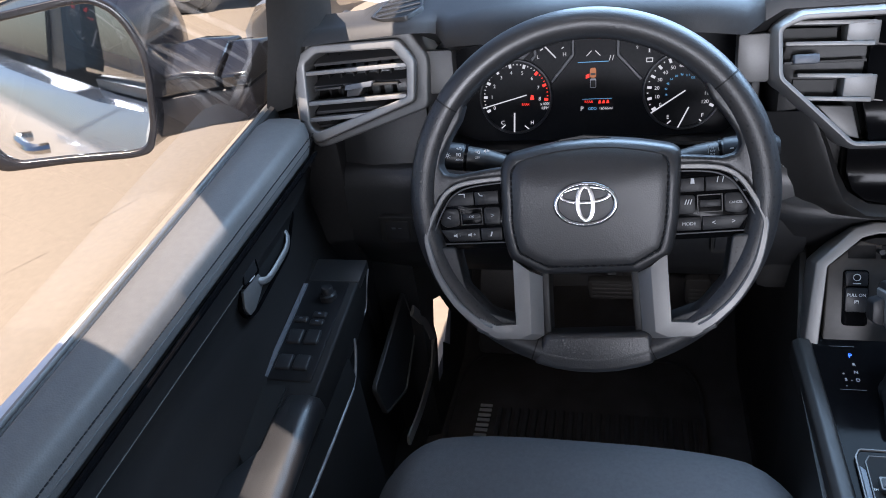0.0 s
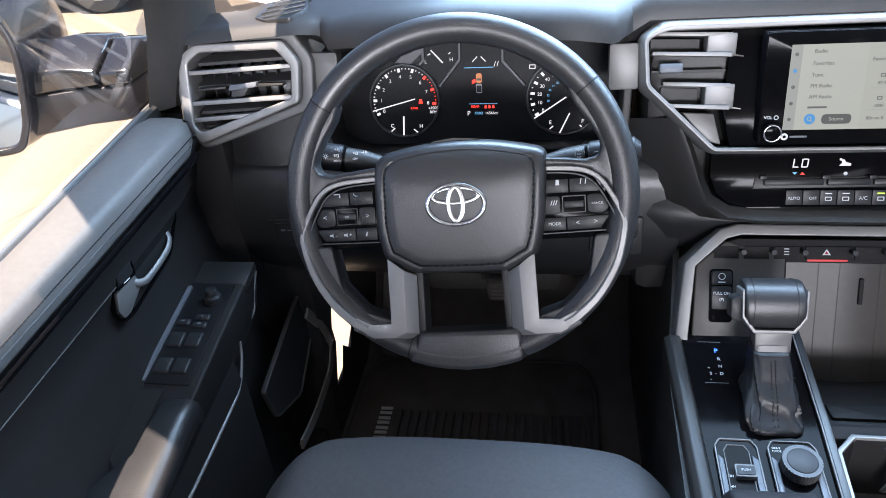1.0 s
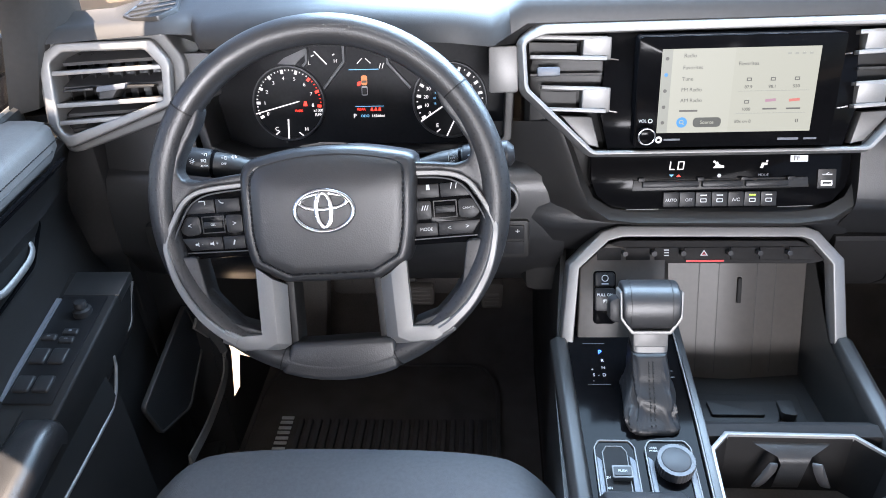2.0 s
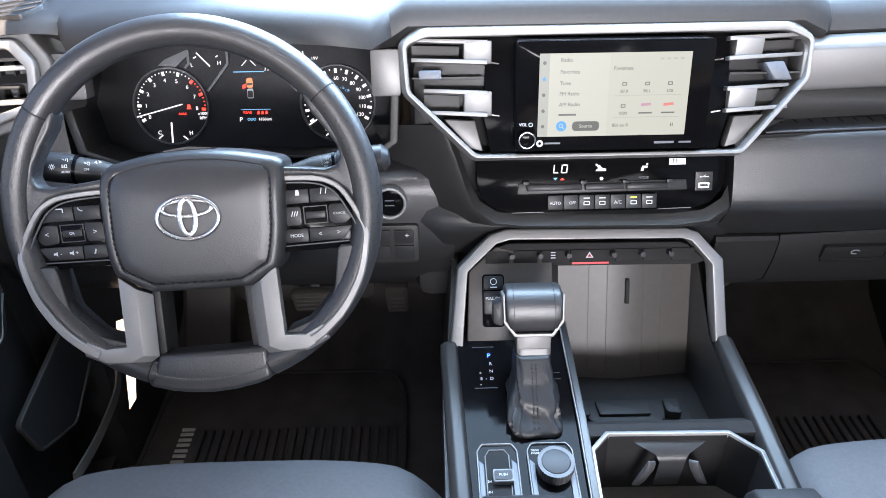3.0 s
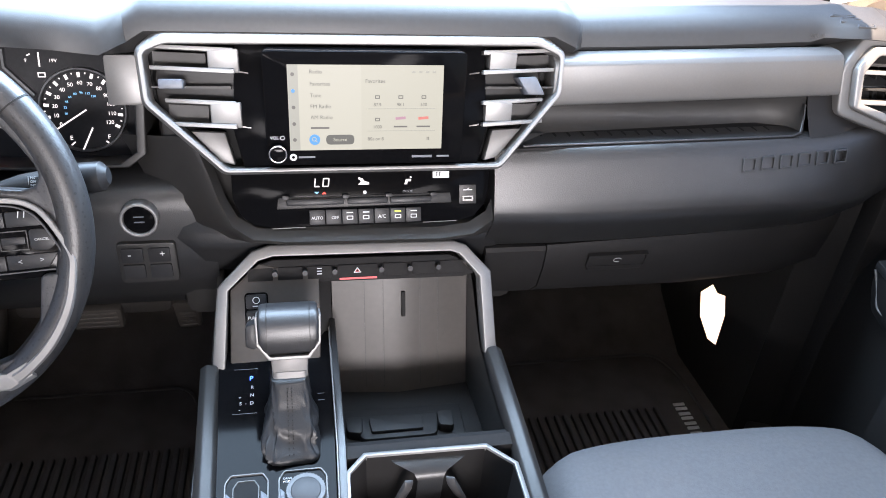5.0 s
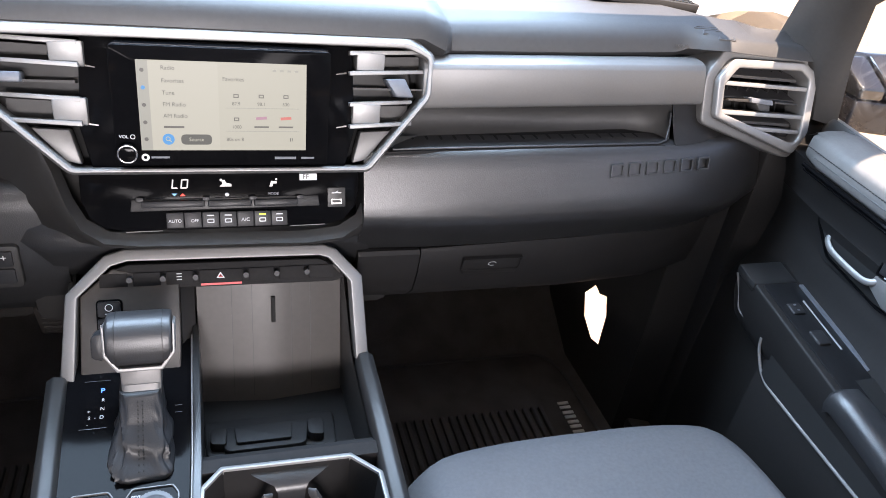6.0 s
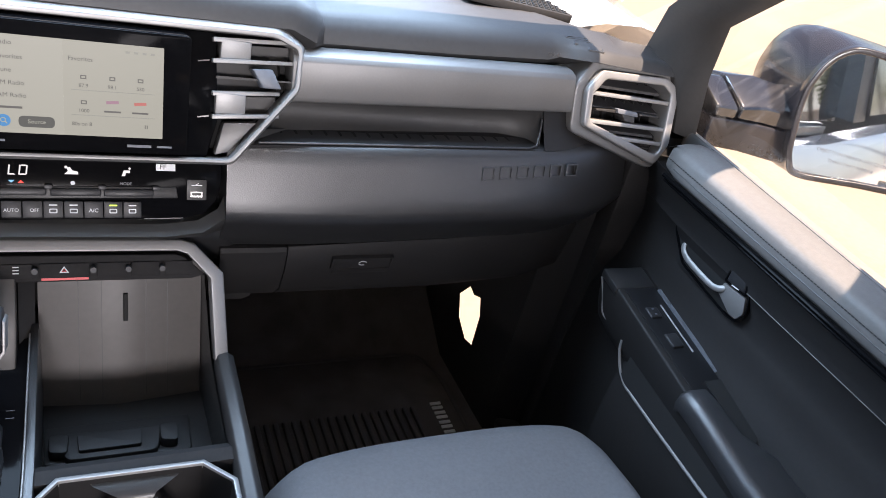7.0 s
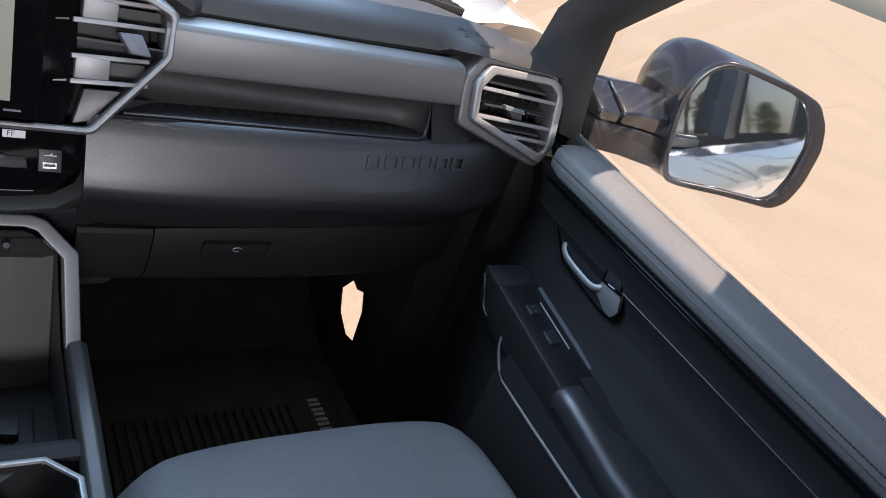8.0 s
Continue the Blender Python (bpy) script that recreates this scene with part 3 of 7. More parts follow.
    part("lower_fascia", loft([[(x, y + 0.5 * max(0, abs(x + 0.01) - 0.17), z) for y, z in ((1.04, 1.20), (1.012, 1.180), (1.006, 1.165), (1.012, 1.15), (1.03, 1.11))] for x in (-0.33, -0.26, -0.20, 0.0, 0.18, 0.24, 0.30)]), SOFT, d)
    # lower closing panel over the footwells
    part("under_panel", box((X0, 1.46, 1.12), (1.66, 0.56, 0.10)), HARD, d)
    return d


dashboard()


def glovebox():
    g = thing("glovebox", (0.47, 1.06, 1.1), "closed black glovebox with a flush latch", "glovebox")
    door = []
    for x in (0.255, 0.30, 0.50, 0.66, 0.74):
        e = 0.10 * (x - 0.25) * 0.42
        w = 0.35 * max(0, x - 0.62)
        door.append([(x, 1.075, 1.139 + e), (x, 1.020 + w, 1.139 + e), (x, 1.017 + w, 1.134 + e), (x, 1.021 + w, 1.10 + e), (x, 1.034 + w, 1.060), (x, 1.060 + w, 1.035), (x, 1.20, 1.030)])
    part("door", loft(door, closed=True, cap=True, bevel=0.0), DOORBLACK, g, smooth=40)
    m = face_frame((0.362, 1.0165, 1.112), -0.26)
    lt = part("latch", ring(rect(-0.045, -0.012, 0.045, 0.012, 0.002), rect(-0.042, -0.010, 0.042, 0.009, 0.002), -0.004, 0.0018, m), DOORBLACK, g, "flush black latch")
    part("latch_plate", prism(rect(-0.042, -0.020, 0.042, 0.008, 0.004), -0.006, 0.0008, m, 0.0006), DOORBLACK, g)
    part("latch_icon", tube([(0.006 * math.cos(a), 0.001 + 0.004 * math.sin(a), 0.0012) for a in (0.4, 1.2, 2.0, 2.8, 3.6, 4.4, 5.2)], 0.0005, 5, up=(0, 0, 1), m=m), GREYPRINT, g)
    side = [(0.168, 1.075, 1.1375), (0.168, 1.021, 1.1375), (0.168, 1.0175, 1.132), (0.168, 1.022, 1.10), (0.168, 1.035, 1.06), (0.168, 1.060, 1.035), (0.168, 1.20, 1.03)]
    part("side_panel", loft([side, [(0.2535, y, z) for x, y, z in side]], closed=True, cap=True), DOORBLACK, g)


glovebox()


# ---- centre stack ----
FF = face_frame((0, 1.0, 1.267), 0.36)
FRAME_OUT = [(-0.164, -0.0015), (0.171, -0.0010), (0.2485, 0.090), (0.2525, 0.142), (0.220, 0.165), (-0.224, 0.164), (-0.2525, 0.142), (-0.2485, 0.080)]
FRAME_IN = [(-0.158, 0.0068), (0.165, 0.0072), (0.2385, 0.093), (0.2410, 0.137), (0.214, 0.1485), (-0.219, 0.1465), (-0.2415, 0.137), (-0.2385, 0.084)]
FRAME_RIDGE = [(-0.161, 0.0030), (0.168, 0.0034), (0.2430, 0.0915), (0.2455, 0.1395), (0.2170, 0.1535), (-0.2215, 0.1520), (-0.2465, 0.1390), (-0.2430, 0.0820)]


def screen_frame():
    c = thing("screen_surround", (0, 1.0, 1.33), "satin silver eight-sided screen surround with built-in air vents", "dashboard trim")
    # outer face falls away from a ridge, broad along the top
    sections = [(FRAME_OUT, -0.055, 0.008), (FRAME_OUT, -0.010, 0.008), (FRAME_RIDGE, 0.0055, 0.007), (FRAME_IN, 0.0045, 0.006), (FRAME_IN, -0.030, 0.006)]
    part("silver_frame", loft([[(u, v, n) for u, v in rounded(q, r)] for q, n, r in sections], closed=True, m=FF, bevel=0.0009), SILVER, c, smooth=30)
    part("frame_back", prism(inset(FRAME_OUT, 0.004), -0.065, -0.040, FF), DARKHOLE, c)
    part("gloss_panel", prism([(-0.140, 0.006), (0.141, 0.006), (0.153, 0.05), (0.150, 0.147), (-0.145, 0.147), (-0.150, 0.05)], -0.038, -0.010, FF, 0.002), GLOSS, c, "glossy black backing panel")
    for sg, off in ((-1, -0.0035), (1, 0.0105)):
        for v0, v1, uo in ((0.117, 0.140, 0.236), (0.055, 0.081, 0.222)):
            of = off - (0.005 if sg > 0 and v0 < 0.1 else 0)
            blk = [(sg * (0.143 + of), v0 - 0.002), (sg * (0.177 + of), v0), (sg * (0.177 + of), v1), (sg * (0.143 + of), v1 + 0.002)]
            part("vent_block", loft([[(u, v, -0.03) for u, v in blk], [(u, v, 0.003 if v > (v0 + v1) / 2 else -0.004) for u, v in blk]], closed=True, cap=True, m=FF, bevel=0.002), SILVER, c, "silver vent end block")
            part("block_slit", prism([(sg * 0.1425, v0 - 0.001), (sg * 0.1300, v0 - 0.0025), (sg * 0.1300, v0 - 0.0012), (sg * 0.1425, v0 + 0.001)], -0.02, -0.0075, FF), CHROME, c)
            for v in (v0, v1):
                part("vent_bar", loft([[(sg * 0.145, v - 0.0025, -0.02), (sg * 0.145, v - 0.0025, 0.003), (sg * 0.145, v + 0.0025, 0.003), (sg * 0.145, v + 0.0025, -0.02)], [(sg * uo, v + 0.004 - 0.0022, -0.026), (sg * uo, v + 0.004 - 0.0022, -0.003), (sg * uo, v + 0.004 + 0.0022, -0.003), (sg * uo, v + 0.004 + 0.0022, -0.026)]], closed=True, cap=True, m=FF, bevel=0.0006), SILVER, c)
            part("vent_louvre", prism([(sg * 0.178, v0 + 0.004), (sg * uo, v0 + 0.007), (sg * uo, v1 - 0.001), (sg * 0.178, v1 - 0.003)], -0.030, -0.026, FF), HARD, c)
        part("vent_louvre", prism([(sg * 0.150, 0.0975), (sg * 0.236, 0.0985), (sg * 0.236, 0.1005), (sg * 0.150, 0.1005)], -0.028, -0.006, FF), HARD, c)
        tab = [(0.2015, 0.0905), (0.2228, 0.0905), (0.2115, 0.1125), (0.1882, 0.1115)] if sg > 0 else [(-0.2275, 0.0975), (-0.2005, 0.0975), (-0.2005, 0.1085), (-0.2275, 0.1085)]
        part("vent_tab", prism(tab, -0.022, 0.004, FF, 0.002), BLUEGREY, c, "grey sliding vent tab")
        part("corner_wedge", prism([(sg * 0.150, 0.010), (sg * 0.166, 0.014), (sg * 0.198, 0.050), (sg * 0.160, 0.048)], -0.03, -0.010, FF, 0.002), STRIP, c, "silver corner wedge")
    return c


screen_frame()
SF = face_frame((0, 0.997, 1.298), 0.17)


def touchscreen():
    s = thing("touchscreen", (0, 0.99, 1.34), "black touchscreen showing a pale radio menu", "screen")
    part("bezel", prism(rounded([(-0.113, -0.018), (0.117, -0.018), (0.119, 0.112), (-0.113, 0.112)], 0.006), -0.03, -0.0012, SF, 0.001), GLOSS, s)
    part("display", prism(rect(-0.0862, 0.0, 0.0912, 0.0975), -0.002, 0.0, SF), UI_BG, s, "pale lit display", smooth=0)
    flat(rect(-0.0862, 0.0, -0.0745, 0.0975), 0.0, SF, UI_SIDE, s, "menu_column")
    flat(rect(-0.0745, 0.0, -0.004, 0.0975), 0.0, SF, UI_TILE, s, "menu_column")
    for v, str_ in ((0.090, "Radio"), (0.0765, "Favorites"), (0.0635, "Tune"), (0.0510, "FM Radio"), (0.0385, "AM Radio"), (0.0262, "SiriusXM")):
        if str_ == "SiriusXM":
            bar(-0.062, v, -0.041, v, 0.0022, 0.0005, SF, UI_TXT, s)
        else:
            text(str_, 0.0062, -0.062, v - 0.0002, 0.0005, SF, UI_TXT, s, align="LEFT")
    text("Favorites", 0.0062, 0.012, 0.0795, 0.0005, SF, UI_TXT, s)
    for i, v in enumerate((0.087, 0.0685, 0.050, 0.031, 0.0125)):
        part("icon", prism(circle(0.0022, 10, None, -0.0805, v), 0.0003, 0.0006, SF), UI_BLUE if i == 1 else UI_TXT, s, smooth=0)
    part("search_button", prism(circle(0.0062, 20, None, -0.058, 0.0125), 0.0003, 0.0006, SF), UI_BLUE, s, "round blue search button", smooth=0)
    part("search_glass", ring(circle(0.0026, 12, None, -0.0585, 0.0130), circle(0.0018, 12, None, -0.0585, 0.0130), 0.0006, 0.0008, SF), UI_BG, s, smooth=0)
    bar(-0.0567, 0.0112, -0.0550, 0.0095, 0.0009, 0.0006, SF, UI_BG, s)
    part("source_button", prism(rect(-0.045, 0.0065, -0.0125, 0.0180, 0.0055, 5), 0.0003, 0.0006, SF), UI_PILL, s, "dark rounded button", smooth=0)
    text("Source", 0.0056, -0.0288, 0.0122, 0.0008, SF, UI_BG, s)
    for r, v in enumerate((0.0615, 0.0355)):
        for c, u in enumerate((0.0145, 0.0415, 0.0685)):
            if r and c:
                bar(u - 0.006, v + 0.001, u + 0.006, v + 0.002, 0.0032, 0.0005, SF, UI_VIOLET if c == 1 else UI_RED, s)
            else:
                part("radio_icon", ring(rect(u - 0.0028, v - 0.002, u + 0.0028, v + 0.002), rect(u - 0.0018, v - 0.001, u + 0.0018, v + 0.001), 0.0003, 0.0006, SF), UI_TXT, s, smooth=0)
            lab = (("87.9", "98.1", "530"), ("1000", "", ""))[r][c]
            if lab:
                text(lab, 0.0052, u, v - 0.0088, 0.0005, SF, UI_TXT, s)
            else:
                bar(u - 0.008, v - 0.0085, u + 0.008, v - 0.0085, 0.0018, 0.0005, SF, UI_TXT, s)
        bar(0.003, v - 0.0135, 0.083, v - 0.0135, 0.0006, 0.0004, SF, UI_SIDE, s)
    text("80s on 8", 0.0054, 0.0125, 0.0125, 0.0005, SF, UI_TXT, s)
    for u in (0.0735, 0.0755):
        bar(u, 0.0105, u, 0.0145, 0.0009, 0.0005, SF, UI_TXT, s)
    for u in (0.056, 0.064, 0.072, 0.080):
        bar(u - 0.002, 0.090, u + 0.002, 0.090, 0.0022, 0.0005, SF, UI_SIDE, s)
    text("VOL", 0.0050, -0.1035, 0.0145, -0.0009, SF, WHITE, s)
    part("power_icon", ring(circle(0.0026, 14, None, -0.0945, 0.0145), circle(0.0020, 14, None, -0.0945, 0.0145), -0.0012, -0.0009, SF), WHITE, s, smooth=0)
    k = part("volume_knob", prism(circle(0.0095, 28, None, -0.1000, -0.0015), -0.001, 0.012, SF, 0.001), GLOSS, s, "black volume knob with chrome ring")
    part("knob_ring", ring(circle(0.0105, 28, None, -0.1000, -0.0015), circle(0.0085, 28, None, -0.1000, -0.0015), 0.006, 0.0128, SF, 0.0005), CHROME, k)
    part("maker_mark", ring(circle(0.0042, 16, None, -0.083, -0.0085), circle(0.0018, 16, None, -0.083, -0.0085), -0.0012, -0.0008, SF), WHITE, s, smooth=0)
    bar(-0.077, -0.0085, -0.058, -0.0085, 0.0022, -0.0012, SF, BLUEGREY, s)
    bar(0.056, -0.0095, 0.080, -0.0095, 0.0028, -0.0012, SF, BLUEGREY, s)
    bar(0.086, -0.0095, 0.101, -0.0095, 0.0022, -0.0012, SF, BLUEGREY, s)


touchscreen()
HF = face_frame((0, 1.02, 1.243), 0.4)


def climate_panel():
    c = thing("climate_panel", (0, 1.0, 1.22), "glossy black climate control panel with small keys", "control panel")
    out = [(-0.158, 0.022), (-0.1575, -0.016), (-0.150, -0.036), (-0.135, -0.049), (-0.108, -0.0545), (0.118, -0.0525), (0.142, -0.046), (0.156, -0.030), (0.161, -0.010), (0.162, 0.022)]
    part("face", prism(out, -0.03, 0.0, HF, 0.0015), GLOSS, c)
    for segs, u0 in (("lb", -0.0595), ("lbtr", -0.0495)):
        for s, q in (("l", (0.0, -0.0055, 0.0012, 0.0055)), ("r", (0.0066, -0.0055, 0.0012, 0.0055)), ("b", (0.0, -0.0055, 0.0078, 1)), ("t", (0.0, 0.0041, 0.0078, 1))):
            if s in segs:
                lean = lambda u, v: (u0 + u + 0.12 * v, v + 0.0008)
                u, v, w, e = q
                if e == 1:
                    quad = [lean(u + 0.0006, v), lean(u + w - 0.0006, v), lean(u + w - 0.0018, v + 0.0014), lean(u + 0.0018, v + 0.0014)]
                else:
                    quad = [lean(u, v), lean(u + 0.0014, v + 0.0008), lean(u + 0.0014, e - 0.0008), lean(u, e)]
                flat(quad, 0.0002, HF, GAUGE_W, c, "digit_bar")
    # seat and flow symbols
    small = lambda q, u0: [(u0 + (u - u0) * 0.72, v * 0.72) for u, v in q]
    flat(small([(-0.009, -0.004), (0.010, -0.004), (0.010, 0.0), (0.002, 0.002), (-0.001, 0.007), (-0.006, 0.006), (-0.004, 0.001)], 0.001), 0.0002, HF, GAUGE_W, c, "fan_symbol")
    flat(small(circle(0.0022, 8, None, -0.0065, 0.0068), 0.001), 0.0002, HF, GAUGE_W, c, "fan_symbol")
    flat(small([(0.050, -0.005), (0.055, -0.005), (0.056, 0.0), (0.062, 0.0), (0.062, 0.004), (0.053, 0.004)], 0.056), 0.0002, HF, GAUGE_W, c, "flow_symbol")
    flat(small(circle(0.0018, 8, None, 0.0615, 0.007), 0.056), 0.0002, HF, GAUGE_W, c, "flow_symbol")
    part("paper_tag", prism(rect(0.088, 0.0035, 0.109, 0.0115), 0.0, 0.0006, HF), WHITE, c, "small white paper tag", smooth=0)
    text("FF", 0.0082, 0.0955, 0.0077, 0.0008, HF, HARD, c)
    text("MODE", 0.0046, 0.056, -0.0125, 0.0002, HF, BLUEGREY, c)
    flat([(-0.060, -0.0105), (-0.054, -0.0105), (-0.057, -0.0135)], 0.0002, HF, GAUGE_B, c, "arrow")
    flat([(-0.051, -0.0135), (-0.045, -0.0135), (-0.048, -0.0105)], 0.0002, HF, GAUGE_R, c, "arrow")
    flat(circle(0.0025, 6, None, 0.002, -0.0125), 0.0002, HF, GREYPRINT, c, "fan_symbol")
    # long rocker row
    part("rocker_bed", prism([(-0.104, -0.017), (0.110, -0.015), (0.112, -0.028), (-0.106, -0.031)], -0.002, 0.002, HF, 0.001), HARD, c)
    for u0, u1 in ((-0.094, -0.024), (-0.020, 0.030), (0.033, 0.085)):
        part("rocker_key", prism([(u0, -0.0185), (u1, -0.018), (u1, -0.026), (u0, -0.0265)], 0.002, 0.0075, HF, 0.0015), BUTTON, c)
    for u in (-0.095, -0.022, 0.0315, 0.088):
        part("rocker_post", prism(rect(u - 0.004, -0.0185, u + 0.004, -0.014, 0.001), 0.0, 0.007, HF, 0.001), BUTTON, c)
    for i in range(7):
        u = -0.0670 + i * 0.0200
        part("key", prism(rect(u, -0.0505, u + 0.0188, -0.0325, 0.001), -0.001, 0.0055, HF, 0.0008), BUTTON, c)
        um = u + 0.0094
        if i in (0, 1, 4):
            text(("AUTO", "OFF", "", "", "A/C")[i], 0.0052 if i != 4 else 0.006, um + (0.002 if i == 1 else 0), -0.0425, 0.0056, HF, KEYPRINT, c)
        else:
            part("key_icon", ring(rect(um - 0.004, -0.0455, um + 0.004, -0.0405, 0.001), rect(um - 0.003, -0.0445, um + 0.003, -0.0415, 0.001), 0.0054, 0.0057, HF), KEYPRINT, c, smooth=0)
        if i > 1 and i != 4:
            bar(um - 0.004, -0.0365, um + 0.004, -0.0365, 0.0014, 0.0055, HF, GREEN_LED if i == 5 else GREYPRINT, c)
    # usb socket
    u = part("usb_socket", prism(rect(0.122, -0.030, 0.144, -0.006, 0.001), -0.002, 0.0018, HF, 0.0006), HARD, c, "black socket plate with a usb port")
    part("port", ring(rect(0.126, -0.0265, 0.1395, -0.0200), rect(0.1275, -0.0245, 0.138, -0.0215), 0.0, 0.0024, HF), CHROME, u)
    bar(0.127, -0.0125, 0.139, -0.0125, 0.0010, 0.0019, HF, WHITE, u)
    bar(0.131, -0.0125, 0.135, -0.0100, 0.0008, 0.0019, HF, WHITE, u)
    # thin grey lines stand for reflections along the panel's lower edge
    part("reflection_line", sweep([(-0.112, -0.0545, 0.001), (-0.072, -0.0540, 0.001)], circle(0.0006, 6), m=HF), STRIP, c)
    part("reflection_line", sweep([(0.075, -0.0525, 0.001), (0.118, -0.0515, 0.001)], circle(0.0006, 6), m=HF), STRIP, c)


climate_panel()


# ---- outdoors ----
def parked_car(cx, cy, paint):
    c = thing("parked_car", (cx, cy, 0.0), "dark parked car standing on the lot", "car")
    prof = [(-2.35, 0.45), (-2.38, 0.80), (-2.1, 0.98), (-1.35, 1.04), (-0.7, 1.46), (0.7, 1.50), (1.5, 1.08), (2.2, 1.0), (2.36, 0.75), (2.33, 0.40), (2.0, 0.30), (-2.1, 0.30)]
    part("body", loft([[(cx + u, cy + s * 0.90, v if v > 0.32 else 0.30) for u, v in prof] for s in (-1, -0.97, 0.97, 1)], closed=True, cap=True, bevel=0.03), paint, c, smooth=40)
    part("side_glass", loft([[(cx - 0.95, cy - 0.905, 1.06), (cx + 1.15, cy - 0.905, 1.08)], [(cx - 0.55, cy - 0.905, 1.40), (cx + 0.62, cy - 0.905, 1.42)]]), TINT, c)
    for wx in (-1.42, 1.42):
        for sy in (-0.82, 0.82):
            w = part("wheel", loft([[(cx + wx + r * math.cos(a), cy + sy + o, 0.33 + r * math.sin(a)) for a in [2 * math.pi * i / 28 for i in range(28)]] for r, o in ((0.20, -0.10), (0.31, -0.11), (0.33, -0.08), (0.33, 0.08), (0.31, 0.11), (0.20, 0.10))], closed=True, cap=True), TYRE, c)
            part("rim", loft([[(cx + wx + r * math.cos(a), cy + sy + (0.104 if sy > 0 else -0.104) * q, 0.33 + r * math.sin(a)) for a in [2 * math.pi * i / 20 for i in range(20)]] for r, q in ((0.20, 1.0), (0.16, 0.8), (0.05, 0.95))], closed=True, cap=True), SILVER, w)


parked_car(-6.5, 8.35, material("dark_car_paint", (0.03, 0.032, 0.036), 0.2, coat=1.0))


def light_pole(x, y):
    g = thing("street_lamp", (x, y, 0), "tall grey lot lamp on a slim pole", "street lamp", group="lot lamps")
    part("pole", sweep([(x, y, 0), (x, y, 4.5), (x, y, 9.0)], circle(1.0, 10), up=(0, 1, 0), scale=[0.11, 0.09, 0.06]), BINGREY, g)
    part("lamp_head", box((x, y + 0.35, 9.0), (0.35, 0.8, 0.12), 0.03), BINGREY, g)


for lx, ly in ((3.5, -26), (7.0, -34), (13.0, -30), (-9.0, -30)):
    light_pole(lx, ly)

LEAF = material("summer_leaves", (0.055, 0.085, 0.03), 0.7, vary=0.4, scale=2.0)
BARK = material("grey_bark", (0.16, 0.13, 0.10), 0.9, vary=0.3, scale=6, bump=0.8, bump_scale=30)


def tree(x, y, h, seed):
    rnd = random.Random(seed)
    t = thing("tree", (x, y, 0), "leafy green roadside tree", "tree", group="roadside trees")
    part("trunk", sweep([(x, y, 0), (x + 0.1, y, h * 0.25), (x, y + 0.1, h * 0.5), (x - 0.1, y, h * 0.8)], circle(1.0, 9), up=(0, 1, 0), scale=[0.24, 0.19, 0.13, 0.04]), BARK, t)
    verts, faces = [], []
    for i in range(900):
        a, r, z = rnd.uniform(0, 6.28), rnd.random() ** 0.5, rnd.uniform(-1, 1)
        w = h * 0.32 * math.sqrt(max(0.02, 1 - z * z)) * (0.75 + 0.35 * noise.noise((math.cos(a) * 2, math.sin(a) * 2, z * 2 + seed)))
        c = Vector((x + math.cos(a) * r * w, y + math.sin(a) * r * w, h * (0.62 + 0.36 * z)))
        u = Vector((rnd.gauss(0, 1), rnd.gauss(0, 1), rnd.gauss(0, 1))).normalized() * 0.22
        v = u.orthogonal().normalized() * 0.14
        k = len(verts)
        verts += [c - u, c + v, c + u, c - v]
        faces.append((k, k + 1, k + 2, k + 3))
    me = bpy.data.meshes.new("crown")
    me.from_pydata(verts, [], faces)
    bm = bmesh.new()
    bm.from_mesh(me)
    part("crown", bm, LEAF, t, smooth=0)


for i, (tx, ty, th) in enumerate(((4.0, -88, 7.0), (8.5, -92, 8.0), (16, -95, 6.5), (26, -90, 7.5), (-9, -88, 7.0))):
    tree(tx, ty, th, i + 3)
fence = thing("lot_wall", (0, -100, 0), "low pale wall at the edge of the lot", "wall")
part("wall_body", box((0, -100, 0.9), (160, 0.3, 1.8)), material("pale_render", (0.5, 0.47, 0.43), 0.9, scale=2), fence)


def speaker_grille():
    g = thing("speaker_grille", (0.60, 1.225, 1.45), "black dash-top speaker grille", "speaker")
    m = Matrix.Translation((0.605, 1.225, 1.4545)) @ Matrix.Rotation(radians(4), 4, "Y")
    out = rounded([(-0.10, -0.05), (0.09, -0.055), (0.07, 0.06), (-0.09, 0.06)], 0.02)
    part("mesh", prism(out, -0.01, 0.002, m, 0.001), DARKMATTE, g)
    dots = bmesh.new()
    for i in range(15):
        for j in range(8):
            bmesh.ops.create_cube(dots, size=1, matrix=m @ Matrix.Translation((-0.08 + i * 0.011 + 0.0055 * (j % 2), -0.042 + j * 0.012, 0.0024)) @ Matrix.Diagonal((0.006, 0.006, 0.002, 1)))
    tagged(part("dots", dots, DARKHOLE, g), kind="stuff")


speaker_grille()


# ---- steering wheel ----
WF = face_frame((-0.453, 0.829, 1.299), 0.403)


def arc_path(r, a0, a1, n, z=0.0, flat_bottom=0.0):
    return [(r * math.cos(radians(a0 + (a1 - a0) * i / n)), r * math.sin(radians(a0 + (a1 - a0) * i / n)), z) for i in range(n + 1)]


WK = WF @ Matrix.Rotation(radians(3.3), 4, "Z")     # the wheel stands slightly turned


